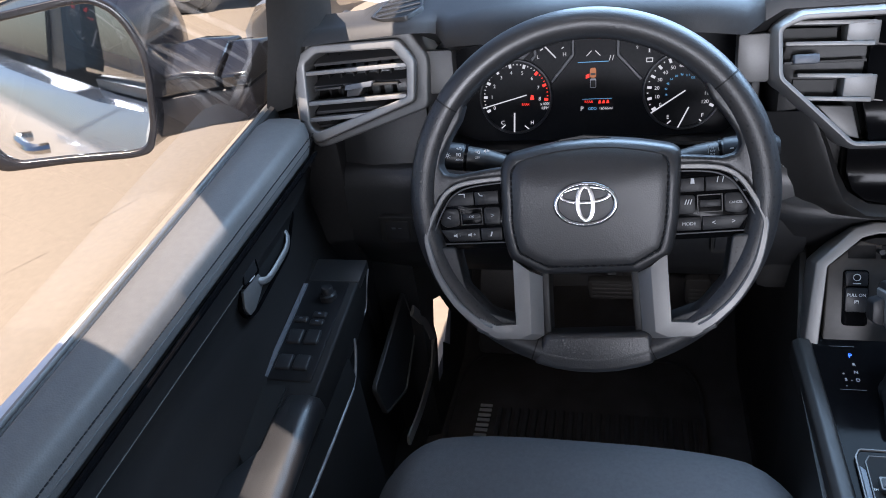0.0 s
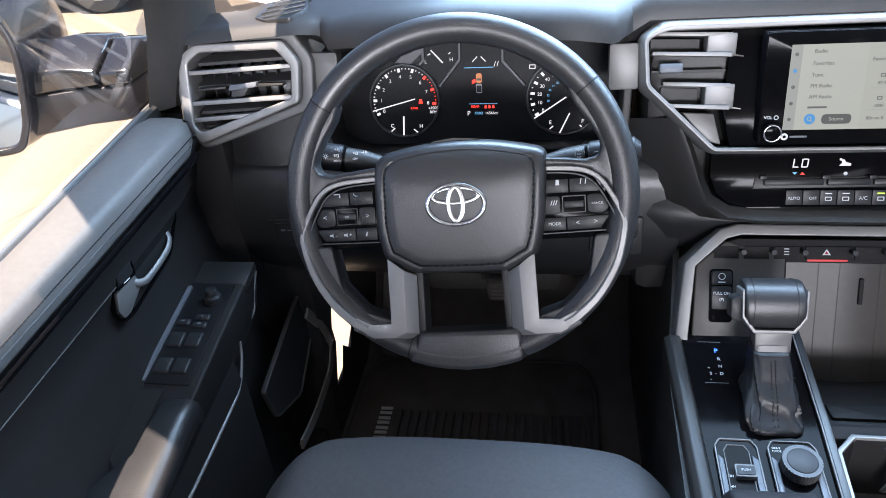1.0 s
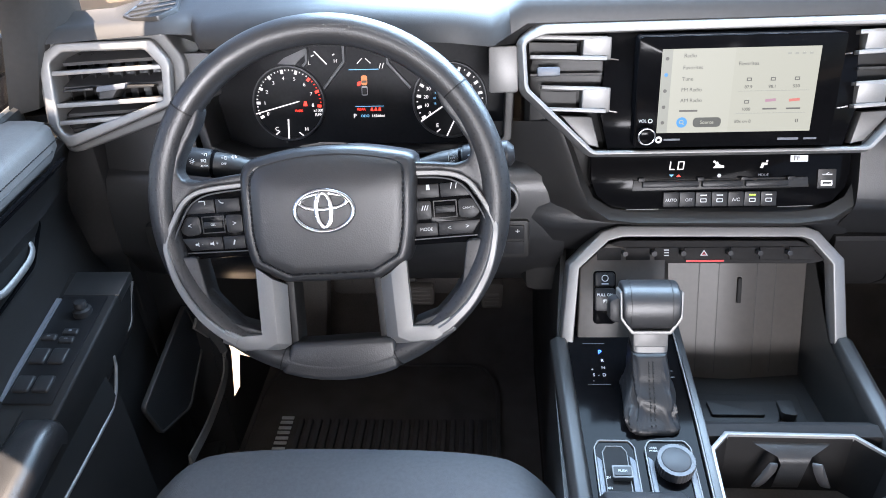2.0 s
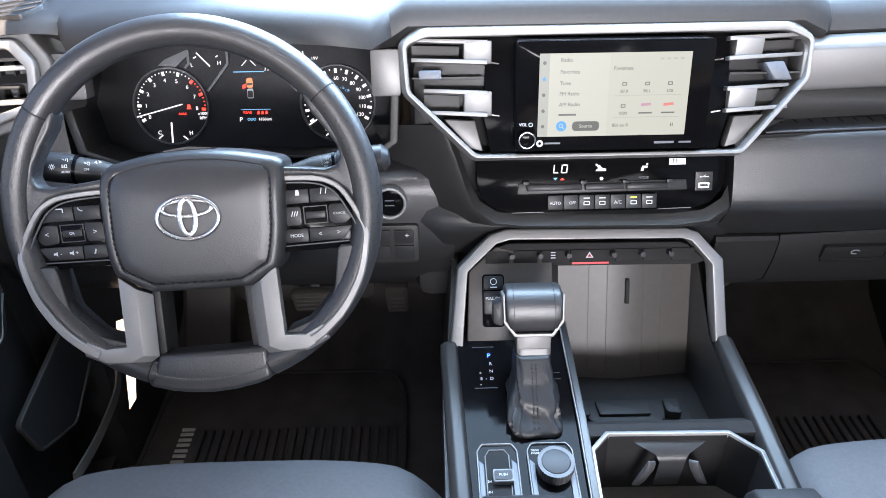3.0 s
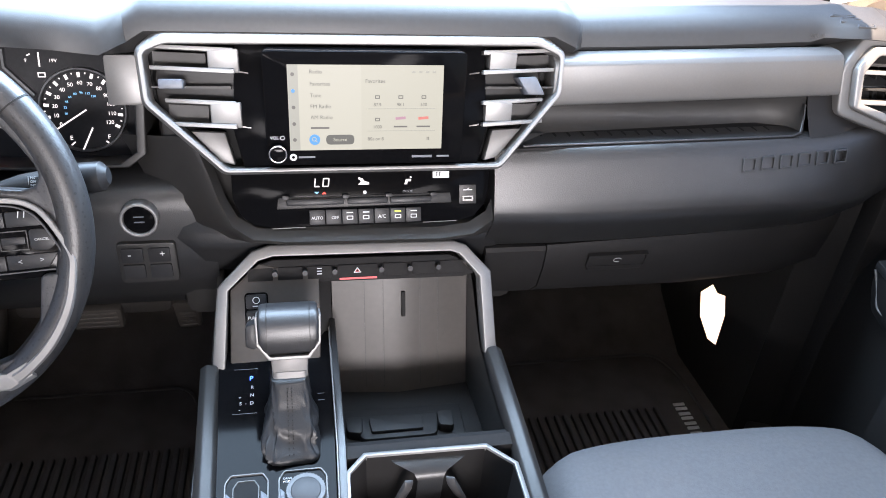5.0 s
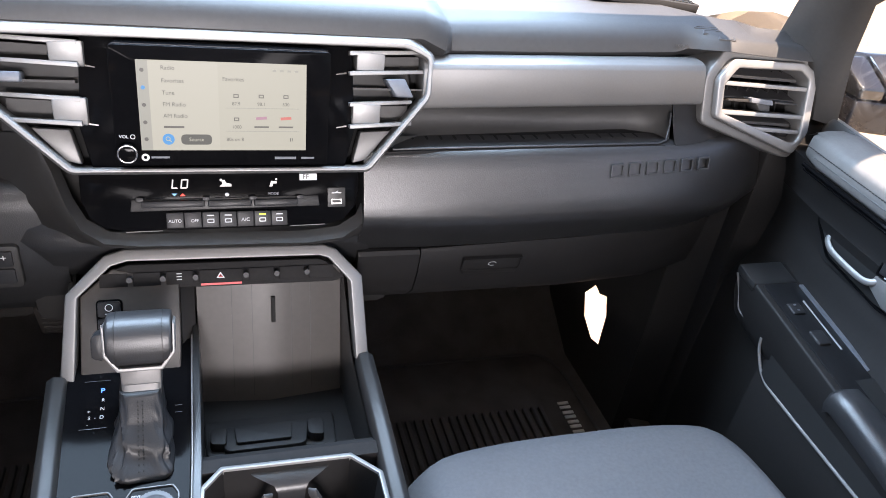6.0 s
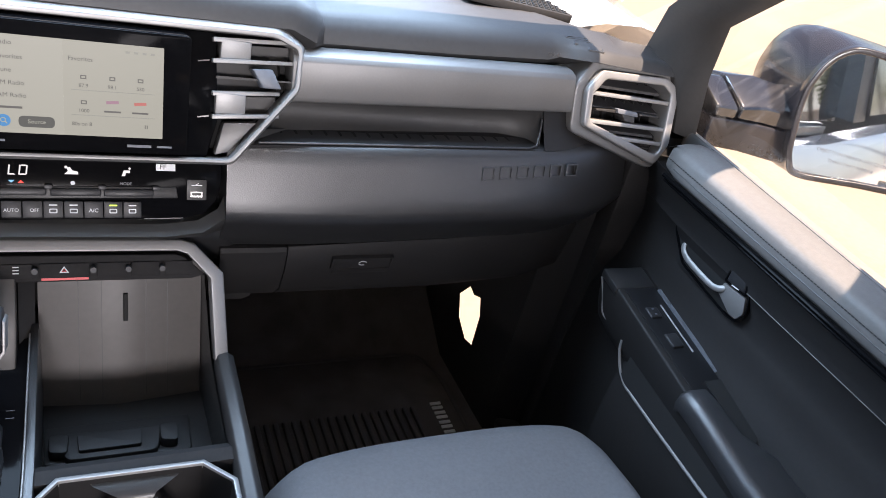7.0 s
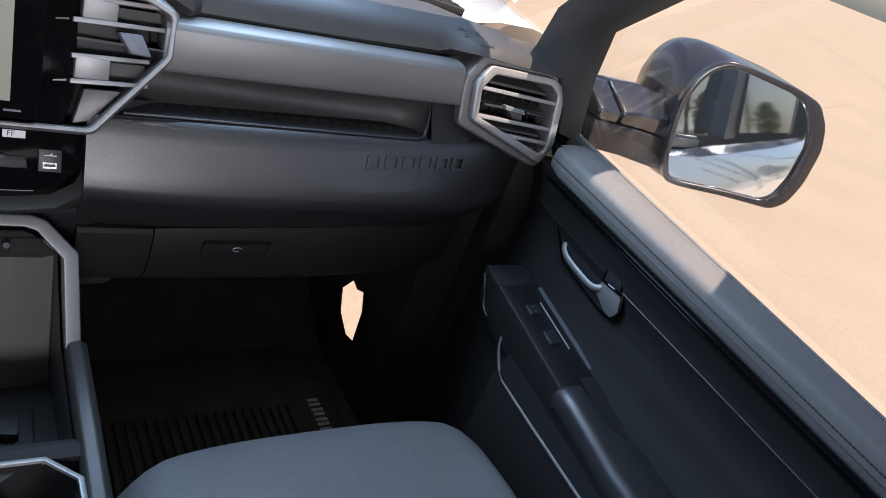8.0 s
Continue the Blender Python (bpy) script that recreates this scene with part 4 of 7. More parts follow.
def steering_wheel():
    w = thing("steering_wheel", (-0.453, 0.829, 1.299), "black leather steering wheel with silver lower spokes", "steering wheel")
    prof = [(0.0155 * math.cos(a), 0.0175 * math.sin(a)) for a in [2 * math.pi * i / 16 for i in range(16)]]
    for nm, a0, a1, mat, k, lab in (("top_grip", 36.7, 142.7, LEATHER, 40, "smooth leather rim"), ("side_grip", 142.7, 249, PERFORATED, 34, "perforated leather rim"), ("bottom_grip", 249, 290, LEATHER, 14, "grained leather rim"), ("side_grip", 290, 396.7, PERFORATED, 34, "perforated leather rim")):
        part(nm, sweep(arc_path(0.1735, a0 + 0.25, a1 - 0.25, k), prof, up=(0, 0, 1), m=WK), mat, w, lab, smooth=60)
    part("seam", sweep(arc_path(0.1735, 0, 360, 90)[:-1], [(0.0150 * x / 0.0155, 0.0169 * y / 0.0175) for x, y in prof], up=(0, 0, 1), closed=True, m=WK), HARD, w, smooth=60)
    # airbag pad with rim fold
    pad = [(-0.084, 0.034), (-0.078, 0.0455), (-0.066, 0.0500), (-0.033, 0.0555), (0.003, 0.0572), (0.040, 0.0548), (0.076, 0.0480), (0.090, 0.0430), (0.094, 0.033), (0.092, 0.000), (0.089, -0.030), (0.082, -0.059), (0.074, -0.066), (0.053, -0.0775), (0.044, -0.0790), (0.0, -0.0790), (-0.040, -0.0780), (-0.050, -0.0765), (-0.074, -0.063), (-0.081, -0.057), (-0.086, -0.030), (-0.0855, 0.000)]
    ppts = smooth2(pad, 4)
    roll = lambda v: 0.012 * max(0.0, (v - 0.010) / 0.047) ** 2
    rows = []
    for s, z in ((1.02, -0.030), (1.03, 0.000), (1.015, 0.012), (0.985, 0.0185), (0.945, 0.0208), (0.895, 0.0218), (0.878, 0.0206), (0.860, 0.0217), (0.75, 0.0225), (0.6, 0.0231), (0.45, 0.0235), (0.3, 0.0238), (0.02, 0.0240)):
        rows.append([(0.003 + (u - 0.003) * s, -0.010 + (v + 0.010) * s, z - roll(-0.010 + (v + 0.010) * s)) for u, v in ppts])
    part("airbag_pad", loft(rows, closed=True, cap=True, m=WK), LEATHER, w, "padded leather airbag cover", smooth=60)
    st = [(0.003 + (u - 0.003) * 0.875, -0.010 + (v + 0.010) * 0.878) for u, v in pad]
    path = smooth_path([(u, v, 0) for u, v in st], 10, True)
    stitch = bmesh.new()
    for i in range(0, len(path) - 1, 2):
        a, b = path[i], path[i + 1]
        if a.y > 0.037 or (b - a).length < 1e-5:
            continue
        t = (b - a).normalized()
        mid = (a + b) / 2
        h = 0.0208 - roll(mid.y)
        q = tube([mid - t * 0.0019 + Vector((0, 0, h)), mid + Vector((0, 0, h + 0.0018)), mid + t * 0.0019 + Vector((0, 0, h))], 0.0009, 5, up=(0, 0, 1), m=WK)
        me = bpy.data.meshes.new("s")
        q.to_mesh(me)
        q.free()
        stitch.from_mesh(me)
        bpy.data.meshes.remove(me)
    tagged(part("stitching", stitch, THREAD, w, "dark grey stitching"), kind="stuff")
    # plain oval badge
    bz = 0.0240
    part("badge", ring(circle(0.0325, 40, 0.0230, 0.001, -0.006), circle(0.0274, 40, 0.0184, 0.001, -0.006), bz - 0.004, bz + 0.003, WK, 0.0021, 4), CHROME, w, "plain chrome oval badge")
    part("badge_inner", ring(circle(0.0268, 36, 0.0100, 0.001, 0.0035), circle(0.0218, 36, 0.0058, 0.001, 0.0035), bz - 0.003, bz + 0.0022, WK, 0.0019, 4), CHROME, w)
    part("badge_inner", ring(circle(0.0100, 30, 0.0198, 0.001, -0.005), circle(0.0052, 30, 0.0150, 0.001, -0.005), bz - 0.003, bz + 0.0026, WK, 0.0019, 4), CHROME, w)
    # hub behind
    part("hub", loft([[(u * s, v * s - 0.004, z) for u, v in circle(0.085, 24, 0.066)] for s, z in ((1.0, -0.004), (0.95, -0.03), (0.70, -0.055))], closed=True, cap=True, m=WK), HARD, w)
    # upper arms, leather, left and right
    for sg in (-1, 1):
        f = lambda u, v: (u * sg, v)
        arm = [f(0.120, 0.104), f(0.1263, 0.0880), f(0.1389, 0.0700), f(0.1490, 0.0530), f(0.1520, 0.0420), f(0.1475, 0.0330), f(0.1350, 0.0305), f(0.110, 0.0338), f(0.082, 0.0365), f(0.082, 0.0265), f(0.120, 0.0250), f(0.139, 0.0205), f(0.1545, 0.0080), f(0.1705, -0.025), f(0.1725, -0.045), f(0.179, -0.020), f(0.178, 0.030), f(0.166, 0.070), f(0.145, 0.103), f(0.134, 0.112)]
        part("upper_arm", prism(arm, -0.016, 0.0095, WK, 0.0045, 3), PERFORATED, w, "perforated leather thumb rest", smooth=60)
        # silver piping that runs round the key field and down the lower spoke
        line = [(0.086, 0.0245, 0.007), (0.120, 0.0225, 0.008), (0.139, 0.0175, 0.009), (0.153, 0.005, 0.011), (0.1695, -0.027, 0.0150), (0.1695, -0.047, 0.0168), (0.161, -0.078, 0.0172), (0.1425, -0.109, 0.0178), (0.121, -0.1300, 0.0178), (0.108, -0.1385, 0.0170)]
        path = smooth_path([(u * sg, v, n) for u, v, n in line], 6)
        part("silver_piping", sweep(path, [(-0.0034, -0.005), (0.0034, -0.005), (0.0034, 0.001), (0.0022, 0.0024), (-0.0022, 0.0024), (-0.0034, 0.001)], up=(0, 0, 1), m=WK, scale=[0.75 + 0.75 * max(0, i / len(path) - 0.35) / 0.65 for i in range(len(path))]), SILVER, w)
        part("gloss_line", sweep(smooth_path([(u * sg * 0.965, v - 0.0045, n - 0.002) for u, v, n in line[:6]], 5), circle(0.0010, 6), up=(0, 0, 1), m=WK), DIALRIM, w)
        part("key_field", prism([f(0.076, 0.022), f(0.124, 0.022), f(0.142, 0.013), f(0.157, -0.010), f(0.169, -0.040), f(0.160, -0.050), f(0.078, -0.050)], -0.014, 0.005, WK, 0.0015), GLOSS, w, "glossy black key field")
        # lower spoke
        bm = bmesh.new()
        pts = {k: bm.verts.new((u * sg, v, n)) for k, u, v, n in (("a", 0.0785, -0.061, 0.0175), ("b", 0.0800, -0.1325, 0.0185), ("c", 0.101, -0.1335, 0.0185), ("d", 0.1185, -0.1245, 0.0185), ("e", 0.1225, -0.1365, 0.0185), ("f", 0.102, -0.1475, 0.0185), ("g", 0.0765, -0.1485, 0.0190), ("h", 0.0640, -0.1425, 0.0195), ("i", 0.0620, -0.0740, 0.0180), ("j", 0.0510, -0.1465, 0.0110), ("k", 0.0490, -0.0820, 0.0100), ("l", 0.0600, -0.1520, 0.0120), ("m", 0.100, -0.1525, 0.0130), ("n", 0.1245, -0.1400, 0.0140))}
        for q in ("aihb", "bhgfc", "cfed", "ikjh", "hjlg", "glmf", "fmne"):
            bm.faces.new([pts[k] for k in q])
        bmesh.ops.recalc_face_normals(bm, faces=bm.faces)
        if sum(fc.normal.z for fc in bm.faces) < 0:
            bmesh.ops.reverse_faces(bm, faces=bm.faces[:])
        bmesh.ops.solidify(bm, geom=bm.faces[:], thickness=0.016)
        part("lower_spoke", finish(bm, 0.0010, 2, WK, 20), SILVER, w, "satin silver lower spoke", smooth=25)
        part("spoke_side", prism([f(0.042, -0.076), f(0.051, -0.070), f(0.053, -0.150), f(0.044, -0.150)], -0.028, 0.0085, WK, 0.002), HARD, w)
        part("lower_bracket", prism(rounded([f(0.141, -0.046), f(0.1335, -0.092), f(0.109, -0.1205), f(0.080, -0.1305), f(0.082, -0.136), f(0.104, -0.136), f(0.126, -0.126), f(0.148, -0.100), f(0.165, -0.068), f(0.172, -0.046)], 0.006), -0.020, 0.0125, WK, 0.005, 3), PERFORATED, w, "leather-covered inner rim", smooth=60)
        # keys
        keys = [[f(0.091, -0.002), f(0.1165, -0.002), f(0.1165, 0.0118), f(0.091, 0.0118)], [f(0.1178, -0.002), f(0.1500, -0.002), f(0.1410, 0.0100), f(0.136, 0.0118), f(0.1178, 0.0118)],
                rounded([f(0.090, -0.0240), f(0.1075, -0.0240), f(0.1075, -0.0050), f(0.090, -0.0050)], 0.004), rounded([f(0.1350, -0.0235), f(0.1500, -0.0255), f(0.1575, -0.0195), f(0.1500, -0.0050), f(0.1350, -0.0050)], 0.004),
                [f(0.1115, -0.0180), f(0.1315, -0.0180), f(0.1315, -0.0110), f(0.1115, -0.0110)], [f(0.0895, -0.0410), f(0.1125, -0.0410), f(0.1125, -0.0275), f(0.0895, -0.0275)], [f(0.1137, -0.0410), f(0.1480, -0.0405), f(0.1570, -0.0275), f(0.1137, -0.0275)]]
        part("gloss_line", sweep([(sg * 0.086, -0.0442, 0.0055), (sg * 0.162, -0.0430, 0.0055)], circle(0.0008, 6), m=WK), DIALRIM, w)
        for q in keys:
            part("key", prism(q, 0.003, 0.0070, WK, 0.0006), BUTTON, w)
        part("rocker_frame", ring(rect(min(f(0.1095, 0)[0], f(0.1335, 0)[0]), -0.0235, max(f(0.1095, 0)[0], f(0.1335, 0)[0]), -0.0055), rect(min(f(0.1105, 0)[0], f(0.1325, 0)[0]), -0.0225, max(f(0.1105, 0)[0], f(0.1325, 0)[0]), -0.0065), 0.004, 0.0060, WK), HARD, w)
    part("bottom_bridge", prism([(-0.050, -0.1445), (0.060, -0.1435)] + [(0.1885 * math.cos(radians(a)), 0.1885 * math.sin(radians(a))) for a in (289.5, 284, 277, 270, 263, 257, 249.5)], -0.014, 0.0172, WK, 0.006, 4), LEATHER, w)
    for a in (249, 290, 36.7, 142.7):
        part("rim_seam", sweep(arc_path(0.1735, a - 0.25, a + 0.25, 1), [(0.0158 * math.cos(q), 0.0178 * math.sin(q)) for q in [2 * math.pi * i / 16 for i in range(16)]], m=WK), DARKHOLE, w)
    L = 0.0072
    for s, size, u, v in (("OK", 0.0040, -0.1215, -0.0145), ("<", 0.0085, -0.1465, -0.0145), (">", 0.0085, -0.0985, -0.0145), ("MODE", 0.0052, 0.1010, -0.0342), ("CANCEL", 0.0036, 0.1455, -0.0145), ("<", 0.0075, 0.1245, -0.0340), (">", 0.0075, 0.1430, -0.0335), ("-", 0.0060, -0.1355, -0.0342), ("+", 0.0060, -0.1195, -0.0342)):
        text(s, size * 0.9, u, v, L, WK, KEYPRINT, w)
    for u, v in ((-0.1405, -0.0342), (-0.1245, -0.0342)):
        flat([(u - 0.0022, v - 0.0010), (u, v - 0.0010), (u + 0.0016, v - 0.0024), (u + 0.0016, v + 0.0024), (u, v + 0.0010), (u - 0.0022, v + 0.0010)], 0.0071, WK, KEYPRINT, w, "speaker_symbol")
    flat([(-0.1025, -0.0365), (-0.1010, -0.0365), (-0.0995, -0.0320), (-0.1008, -0.0315)], 0.0071, WK, KEYPRINT, w, "voice_symbol")
    part("phone_symbol", tube([(-0.1080 + 0.0040 * math.cos(a), 0.0115 + 0.0040 * math.sin(a), 0.0079) for a in (3.3, 3.7, 4.1, 4.5, 4.9)], 0.0006, 5, up=(0, 0, 1), m=WK), KEYPRINT, w)
    bar(-0.1340, 0.0105, -0.1275, 0.0105, 0.0010, 0.0071, WK, KEYPRINT, w, "back_symbol")
    bar(-0.1275, 0.0105, -0.1275, 0.0065, 0.0010, 0.0071, WK, KEYPRINT, w, "back_symbol")
    flat([(0.1035, 0.006), (0.1075, 0.006), (0.1070, 0.0115), (0.1040, 0.0115)], 0.0071, WK, KEYPRINT, w, "car_symbol")
    for u in (0.1295, 0.1345):
        bar(u - 0.001, 0.006, u + 0.0003, 0.012, 0.0008, 0.0071, WK, KEYPRINT, w, "lane_symbol")
    for u in (0.0985, 0.1010, 0.1035):
        bar(u - 0.0009, -0.0145, u + 0.0009, -0.0095, 0.0009, 0.0071, WK, KEYPRINT, w, "lane_symbol")


steering_wheel()


def column_and_stalks():
    c = thing("steering_column", (-0.453, 0.95, 1.25), "black steering column shroud", "steering column")
    rows = []
    for n, s in ((-0.05, 0.90), (-0.10, 1.0), (-0.20, 1.05), (-0.30, 1.05)):
        rows.append([(u * s, v * s - 0.012, n) for u, v in rounded([(-0.058, -0.045), (0.058, -0.045), (0.062, 0.030), (-0.062, 0.030)], 0.02)])
    part("shroud", loft(rows, closed=True, cap=True, m=WF), HARD, c, smooth=50)
    for sg in (-1, 1):
        s = thing("control_stalk", (-0.453 + sg * 0.12, 0.89, 1.31), "black column stalk with white printed symbols", "stalk", group="column stalks")
        pts = [(sg * 0.050, 0.024, -0.062), (sg * 0.085, 0.028, -0.060), (sg * 0.115, 0.034, -0.057), (sg * 0.150, 0.040, -0.053), (sg * 0.180, 0.044, -0.050)]
        rad = [0.009, 0.010, 0.014, 0.0145, 0.012]
        part("lever", sweep(pts, circle(1.0, 14), up=(0, 0, 1), m=WF, scale=rad), HARD, s)
        part("lever_tip", sweep([(sg * 0.140, 0.039, -0.054), (sg * 0.143, 0.0393, -0.0538), (sg * 0.168, 0.0425, -0.051), (sg * 0.188, 0.045, -0.049), (sg * 0.194, 0.0455, -0.0485)], circle(1.0, 14), up=(0, 0, 1), m=WF, scale=[0.0150, 0.0158, 0.0158, 0.0145, 0.008]), BUTTON, s)
        def skin(u, v):
            # height of the lever's face over the frame
            a = abs(u) - 0.115
            r = 0.0162 if abs(u) > 0.139 else 0.0146
            return -0.057 + 0.11 * a + math.sqrt(max(r * r - (v - 0.034 - 0.165 * a) ** 2, 0.0)) + 0.0005
        def lamp_mark(u, v):
            n = skin(u, v)
            part("printed_symbol", ring([(u + 0.0020, v - 0.0018), (u + 0.0020, v + 0.0018), (u - 0.0004, v + 0.0018), (u - 0.0012, v), (u - 0.0004, v - 0.0018)], [(u + 0.0014, v - 0.0012), (u + 0.0014, v + 0.0012), (u, v + 0.0012), (u - 0.0005, v), (u, v - 0.0012)], n, n + 0.0003, WF), WHITE, s, smooth=0)
            for k in (-1, 0, 1):
                bar(u - 0.0038, v + k * 0.0012, u - 0.0018, v + k * 0.0012, 0.0006, n, WF, WHITE, s, "printed_symbol")
        if sg < 0:
            n = skin(-0.1556, 0.0425)
            part("printed_symbol", ring(circle(0.0017, 12, None, -0.1556, 0.0425), circle(0.0011, 12, None, -0.1556, 0.0425), n, n + 0.0003, WF), WHITE, s, smooth=0)
            for k in range(8):
                cu, su = math.cos(k * math.pi / 4), math.sin(k * math.pi / 4)
                bar(-0.1556 + 0.0022 * cu, 0.0425 + 0.0022 * su, -0.1556 + 0.0032 * cu, 0.0425 + 0.0032 * su, 0.0005, n, WF, WHITE, s, "printed_symbol")
            lamp_mark(-0.1426, 0.0490)
            lamp_mark(-0.1426, 0.0430)
            lamp_mark(-0.1222, 0.0450)
            for k in (-1, 1):
                u = -0.1131 + k * 0.0020
                flat([(u - k * 0.0014, 0.0440), (u - k * 0.0014, 0.0480), (u + k * 0.0016, 0.0460)][::k], skin(u, 0.046), WF, WHITE, s, "printed_symbol")
            text("AUTO", 0.0030, -0.1426, 0.0370, skin(-0.1426, 0.037), WF, GREYPRINT, s)
            text("OFF", 0.0034, -0.1225, 0.0390, skin(-0.1225, 0.039), WF, WHITE, s)
        else:
            for word, v in (("MIST", 0.0450), ("OFF", 0.0415), ("INT", 0.0380)):
                text(word, 0.0030, 0.1280, v, skin(0.128, v), WF, WHITE, s)
            bar(0.1236, 0.0365, 0.1236, 0.0470, 0.0006, skin(0.1236, 0.042), WF, WHITE, s, "printed_symbol")
            n = skin(0.1345, 0.043)
            part("printed_symbol", ring([(0.1328, 0.0450), (0.1364, 0.0450), (0.1352, 0.0412), (0.1340, 0.0412)], [(0.1334, 0.0445), (0.1358, 0.0445), (0.1349, 0.0417), (0.1343, 0.0417)], n, n + 0.0003, WF), WHITE, s, smooth=0)
            bar(0.1442, 0.0440, 0.1480, 0.0445, 0.0012, skin(0.146, 0.044), WF, WHITE, s, "printed_symbol")
        part("collar", sweep([(sg * 0.136, 0.0383, -0.0545), (sg * 0.139, 0.0387, -0.0542)], circle(0.0160, 16), up=(0, 0, 1), m=WF), GLOSS, s)


column_and_stalks()


# ---- gauges ----
GF = face_frame((-0.453, 1.14, 1.277), 0.3)


def gauges():
    g = thing("instrument_cluster", (-0.453, 1.14, 1.29), "black instrument cluster with white dials and a small display", "gauges")
    hood = [(-0.205, -0.036), (-0.165, -0.050), (-0.06, -0.052), (-0.02, -0.042), (0.06, -0.046), (0.165, -0.044), (0.185, -0.030), (0.190, 0.06), (0.165, 0.110), (-0.165, 0.110), (-0.200, 0.08), (-0.218, 0.02)]
    part("binnacle", ring([(u * 1.06, v * 1.1) for u, v in hood], hood, -0.02, 0.075, GF, 0.004, 3), HARD, g, "black recessed gauge housing")
    part("dial_face", prism(hood, -0.022, -0.002, GF), PLATE, g)
    for cx, cy, r in ((-0.116, 0.014, 0.0520), (0.112, 0.014, 0.0520)):
        part("dial_rim", ring_arc(cx, cy, r + 0.001, r - 0.0032, 0, 360, 64), DIALRIM, g)
    for i in range(33):
        a = radians(205 - i * 6.6)
        big = i % 4 == 0
        r1, r0 = 0.0465, 0.0410 if big else 0.0445
        bar(-0.116 + r0 * math.cos(a), 0.014 + r0 * math.sin(a), -0.116 + r1 * math.cos(a), 0.014 + r1 * math.sin(a), 0.0038 if big else 0.0014, 0.0, GF, GAUGE_R if i >= 24 else GAUGE_W, g, "tick")
        if big:
            text(str(i // 4), 0.0072, -0.116 + 0.0345 * math.cos(a), 0.014 + 0.0345 * math.sin(a), 0.0, GF, GAUGE_W, g)
    for i in range(25):
        a = radians(212 - i * 10)
        big = i % 2 == 0
        r1, r0 = 0.0465, 0.0405 if big else 0.0445
        bar(0.112 + r0 * math.cos(a), 0.014 + r0 * math.sin(a), 0.112 + r1 * math.cos(a), 0.014 + r1 * math.sin(a), 0.0036 if big else 0.0014, 0.0, GF, GAUGE_W, g, "tick")
        if big and i <= 24:
            text(str(i * 5), 0.0068, 0.112 + 0.0335 * math.cos(a), 0.014 + 0.0335 * math.sin(a), 0.0, GF, GAUGE_W, g)
            if 1 < i < 18:
                text(str(i * 8), 0.0040, 0.112 + 0.0215 * math.cos(a), 0.014 + 0.0215 * math.sin(a), 0.0, GF, GAUGE_B, g)
    a = radians(194)
    bar(-0.116 + 0.016, 0.0165, -0.116 + 0.049 * math.cos(a), 0.012 + 0.049 * math.sin(a), 0.0016, 0.003, GF, GAUGE_W, g, "needle")
    a = radians(213)
    bar(0.112 + 0.004, 0.0145, 0.112 + 0.049 * math.cos(a), 0.012 + 0.049 * math.sin(a), 0.0018, 0.003, GF, GAUGE_W, g, "needle")
    bar(-0.118, -0.008, -0.119, -0.036, 0.0022, 0.002, GF, GAUGE_W, g, "needle")
    bar(0.121, -0.008, 0.107, -0.036, 0.0018, 0.002, GF, GAUGE_W, g, "needle")
    bar(-0.075, 0.084, -0.058, 0.066, 0.0018, 0.002, GF, GAUGE_W, g, "needle")
    bar(0.068, 0.084, 0.068, 0.067, 0.0018, 0.002, GF, GAUGE_W, g, "needle")
    for s, u, v in (("C", -0.136, -0.022), ("H", -0.093, -0.023), ("E", 0.094, -0.021), ("F", 0.139, -0.020), ("L", -0.083, 0.068), ("H", -0.046, 0.070)):
        text(s, 0.0075, u, v, 0.0, GF, GAUGE_W, g)
    for u0, v0, u1, v1 in ((-0.138, -0.030, -0.132, -0.025), (-0.104, -0.027, -0.098, -0.032), (0.093, -0.030, 0.098, -0.026), (0.135, -0.025, 0.140, -0.030), (-0.080, 0.077, -0.076, 0.079), (-0.050, 0.078, -0.047, 0.080), (0.054, 0.080, 0.058, 0.082)):
        bar(u0, v0, u1, v1, 0.0016, 0.0, GF, GAUGE_W, g, "tick")
    text("x1000", 0.0058, -0.074, 0.003, 0.0, GF, GAUGE_W, g)
    text("RPM", 0.0058, -0.074, -0.003, 0.0, GF, GAUGE_W, g)
    text("19V", 0.0060, 0.083, 0.074, 0.0, GF, GAUGE_W, g)
    text("9", 0.0060, 0.052, 0.074, 0.0, GF, GAUGE_W, g)
    part("battery_icon", ring(rect(0.064, 0.054, 0.073, 0.060), rect(0.0652, 0.0552, 0.0718, 0.0588), 0.0, 0.0003, GF), GAUGE_W, g, smooth=0)
    text("PARK", 0.0046, -0.102, 0.003, 0.0, GF, GAUGE_R, g)
    flat([(-0.0955, 0.0095), (-0.0895, 0.0095), (-0.0908, 0.0160), (-0.0942, 0.0160)], 0.0, GF, GAUGE_R, g, "warning_lamp")
    # silver dividers and the little display
    rail = [(-0.0026, -0.002), (0.0026, -0.002), (0.0016, 0.002), (-0.0016, 0.002)]
    part("divider", sweep([(-0.034, 0.094, 0.001), (-0.034, 0.069, 0.001), (-0.064, 0.033, 0.001)], rail, m=GF), DIALRIM, g)
    part("divider", sweep([(0.027, 0.088, 0.001), (0.027, 0.066, 0.001), (0.058, 0.032, 0.001)], rail, m=GF), DIALRIM, g)
    part("divider", sweep([(-0.0865, 0.088, 0.001), (-0.0865, 0.070, 0.001), (-0.092, 0.064, 0.001)], rail, m=GF), DIALRIM, g)
    part("corner_plate", prism([(-0.088, 0.088), (-0.088, 0.080), (-0.104, 0.066), (-0.128, 0.068), (-0.118, 0.076)], -0.001, 0.002, GF), DIALRIM, g)
    text("P", 0.0088, -0.0225, -0.006, 0.0, GF, GAUGE_W, g)
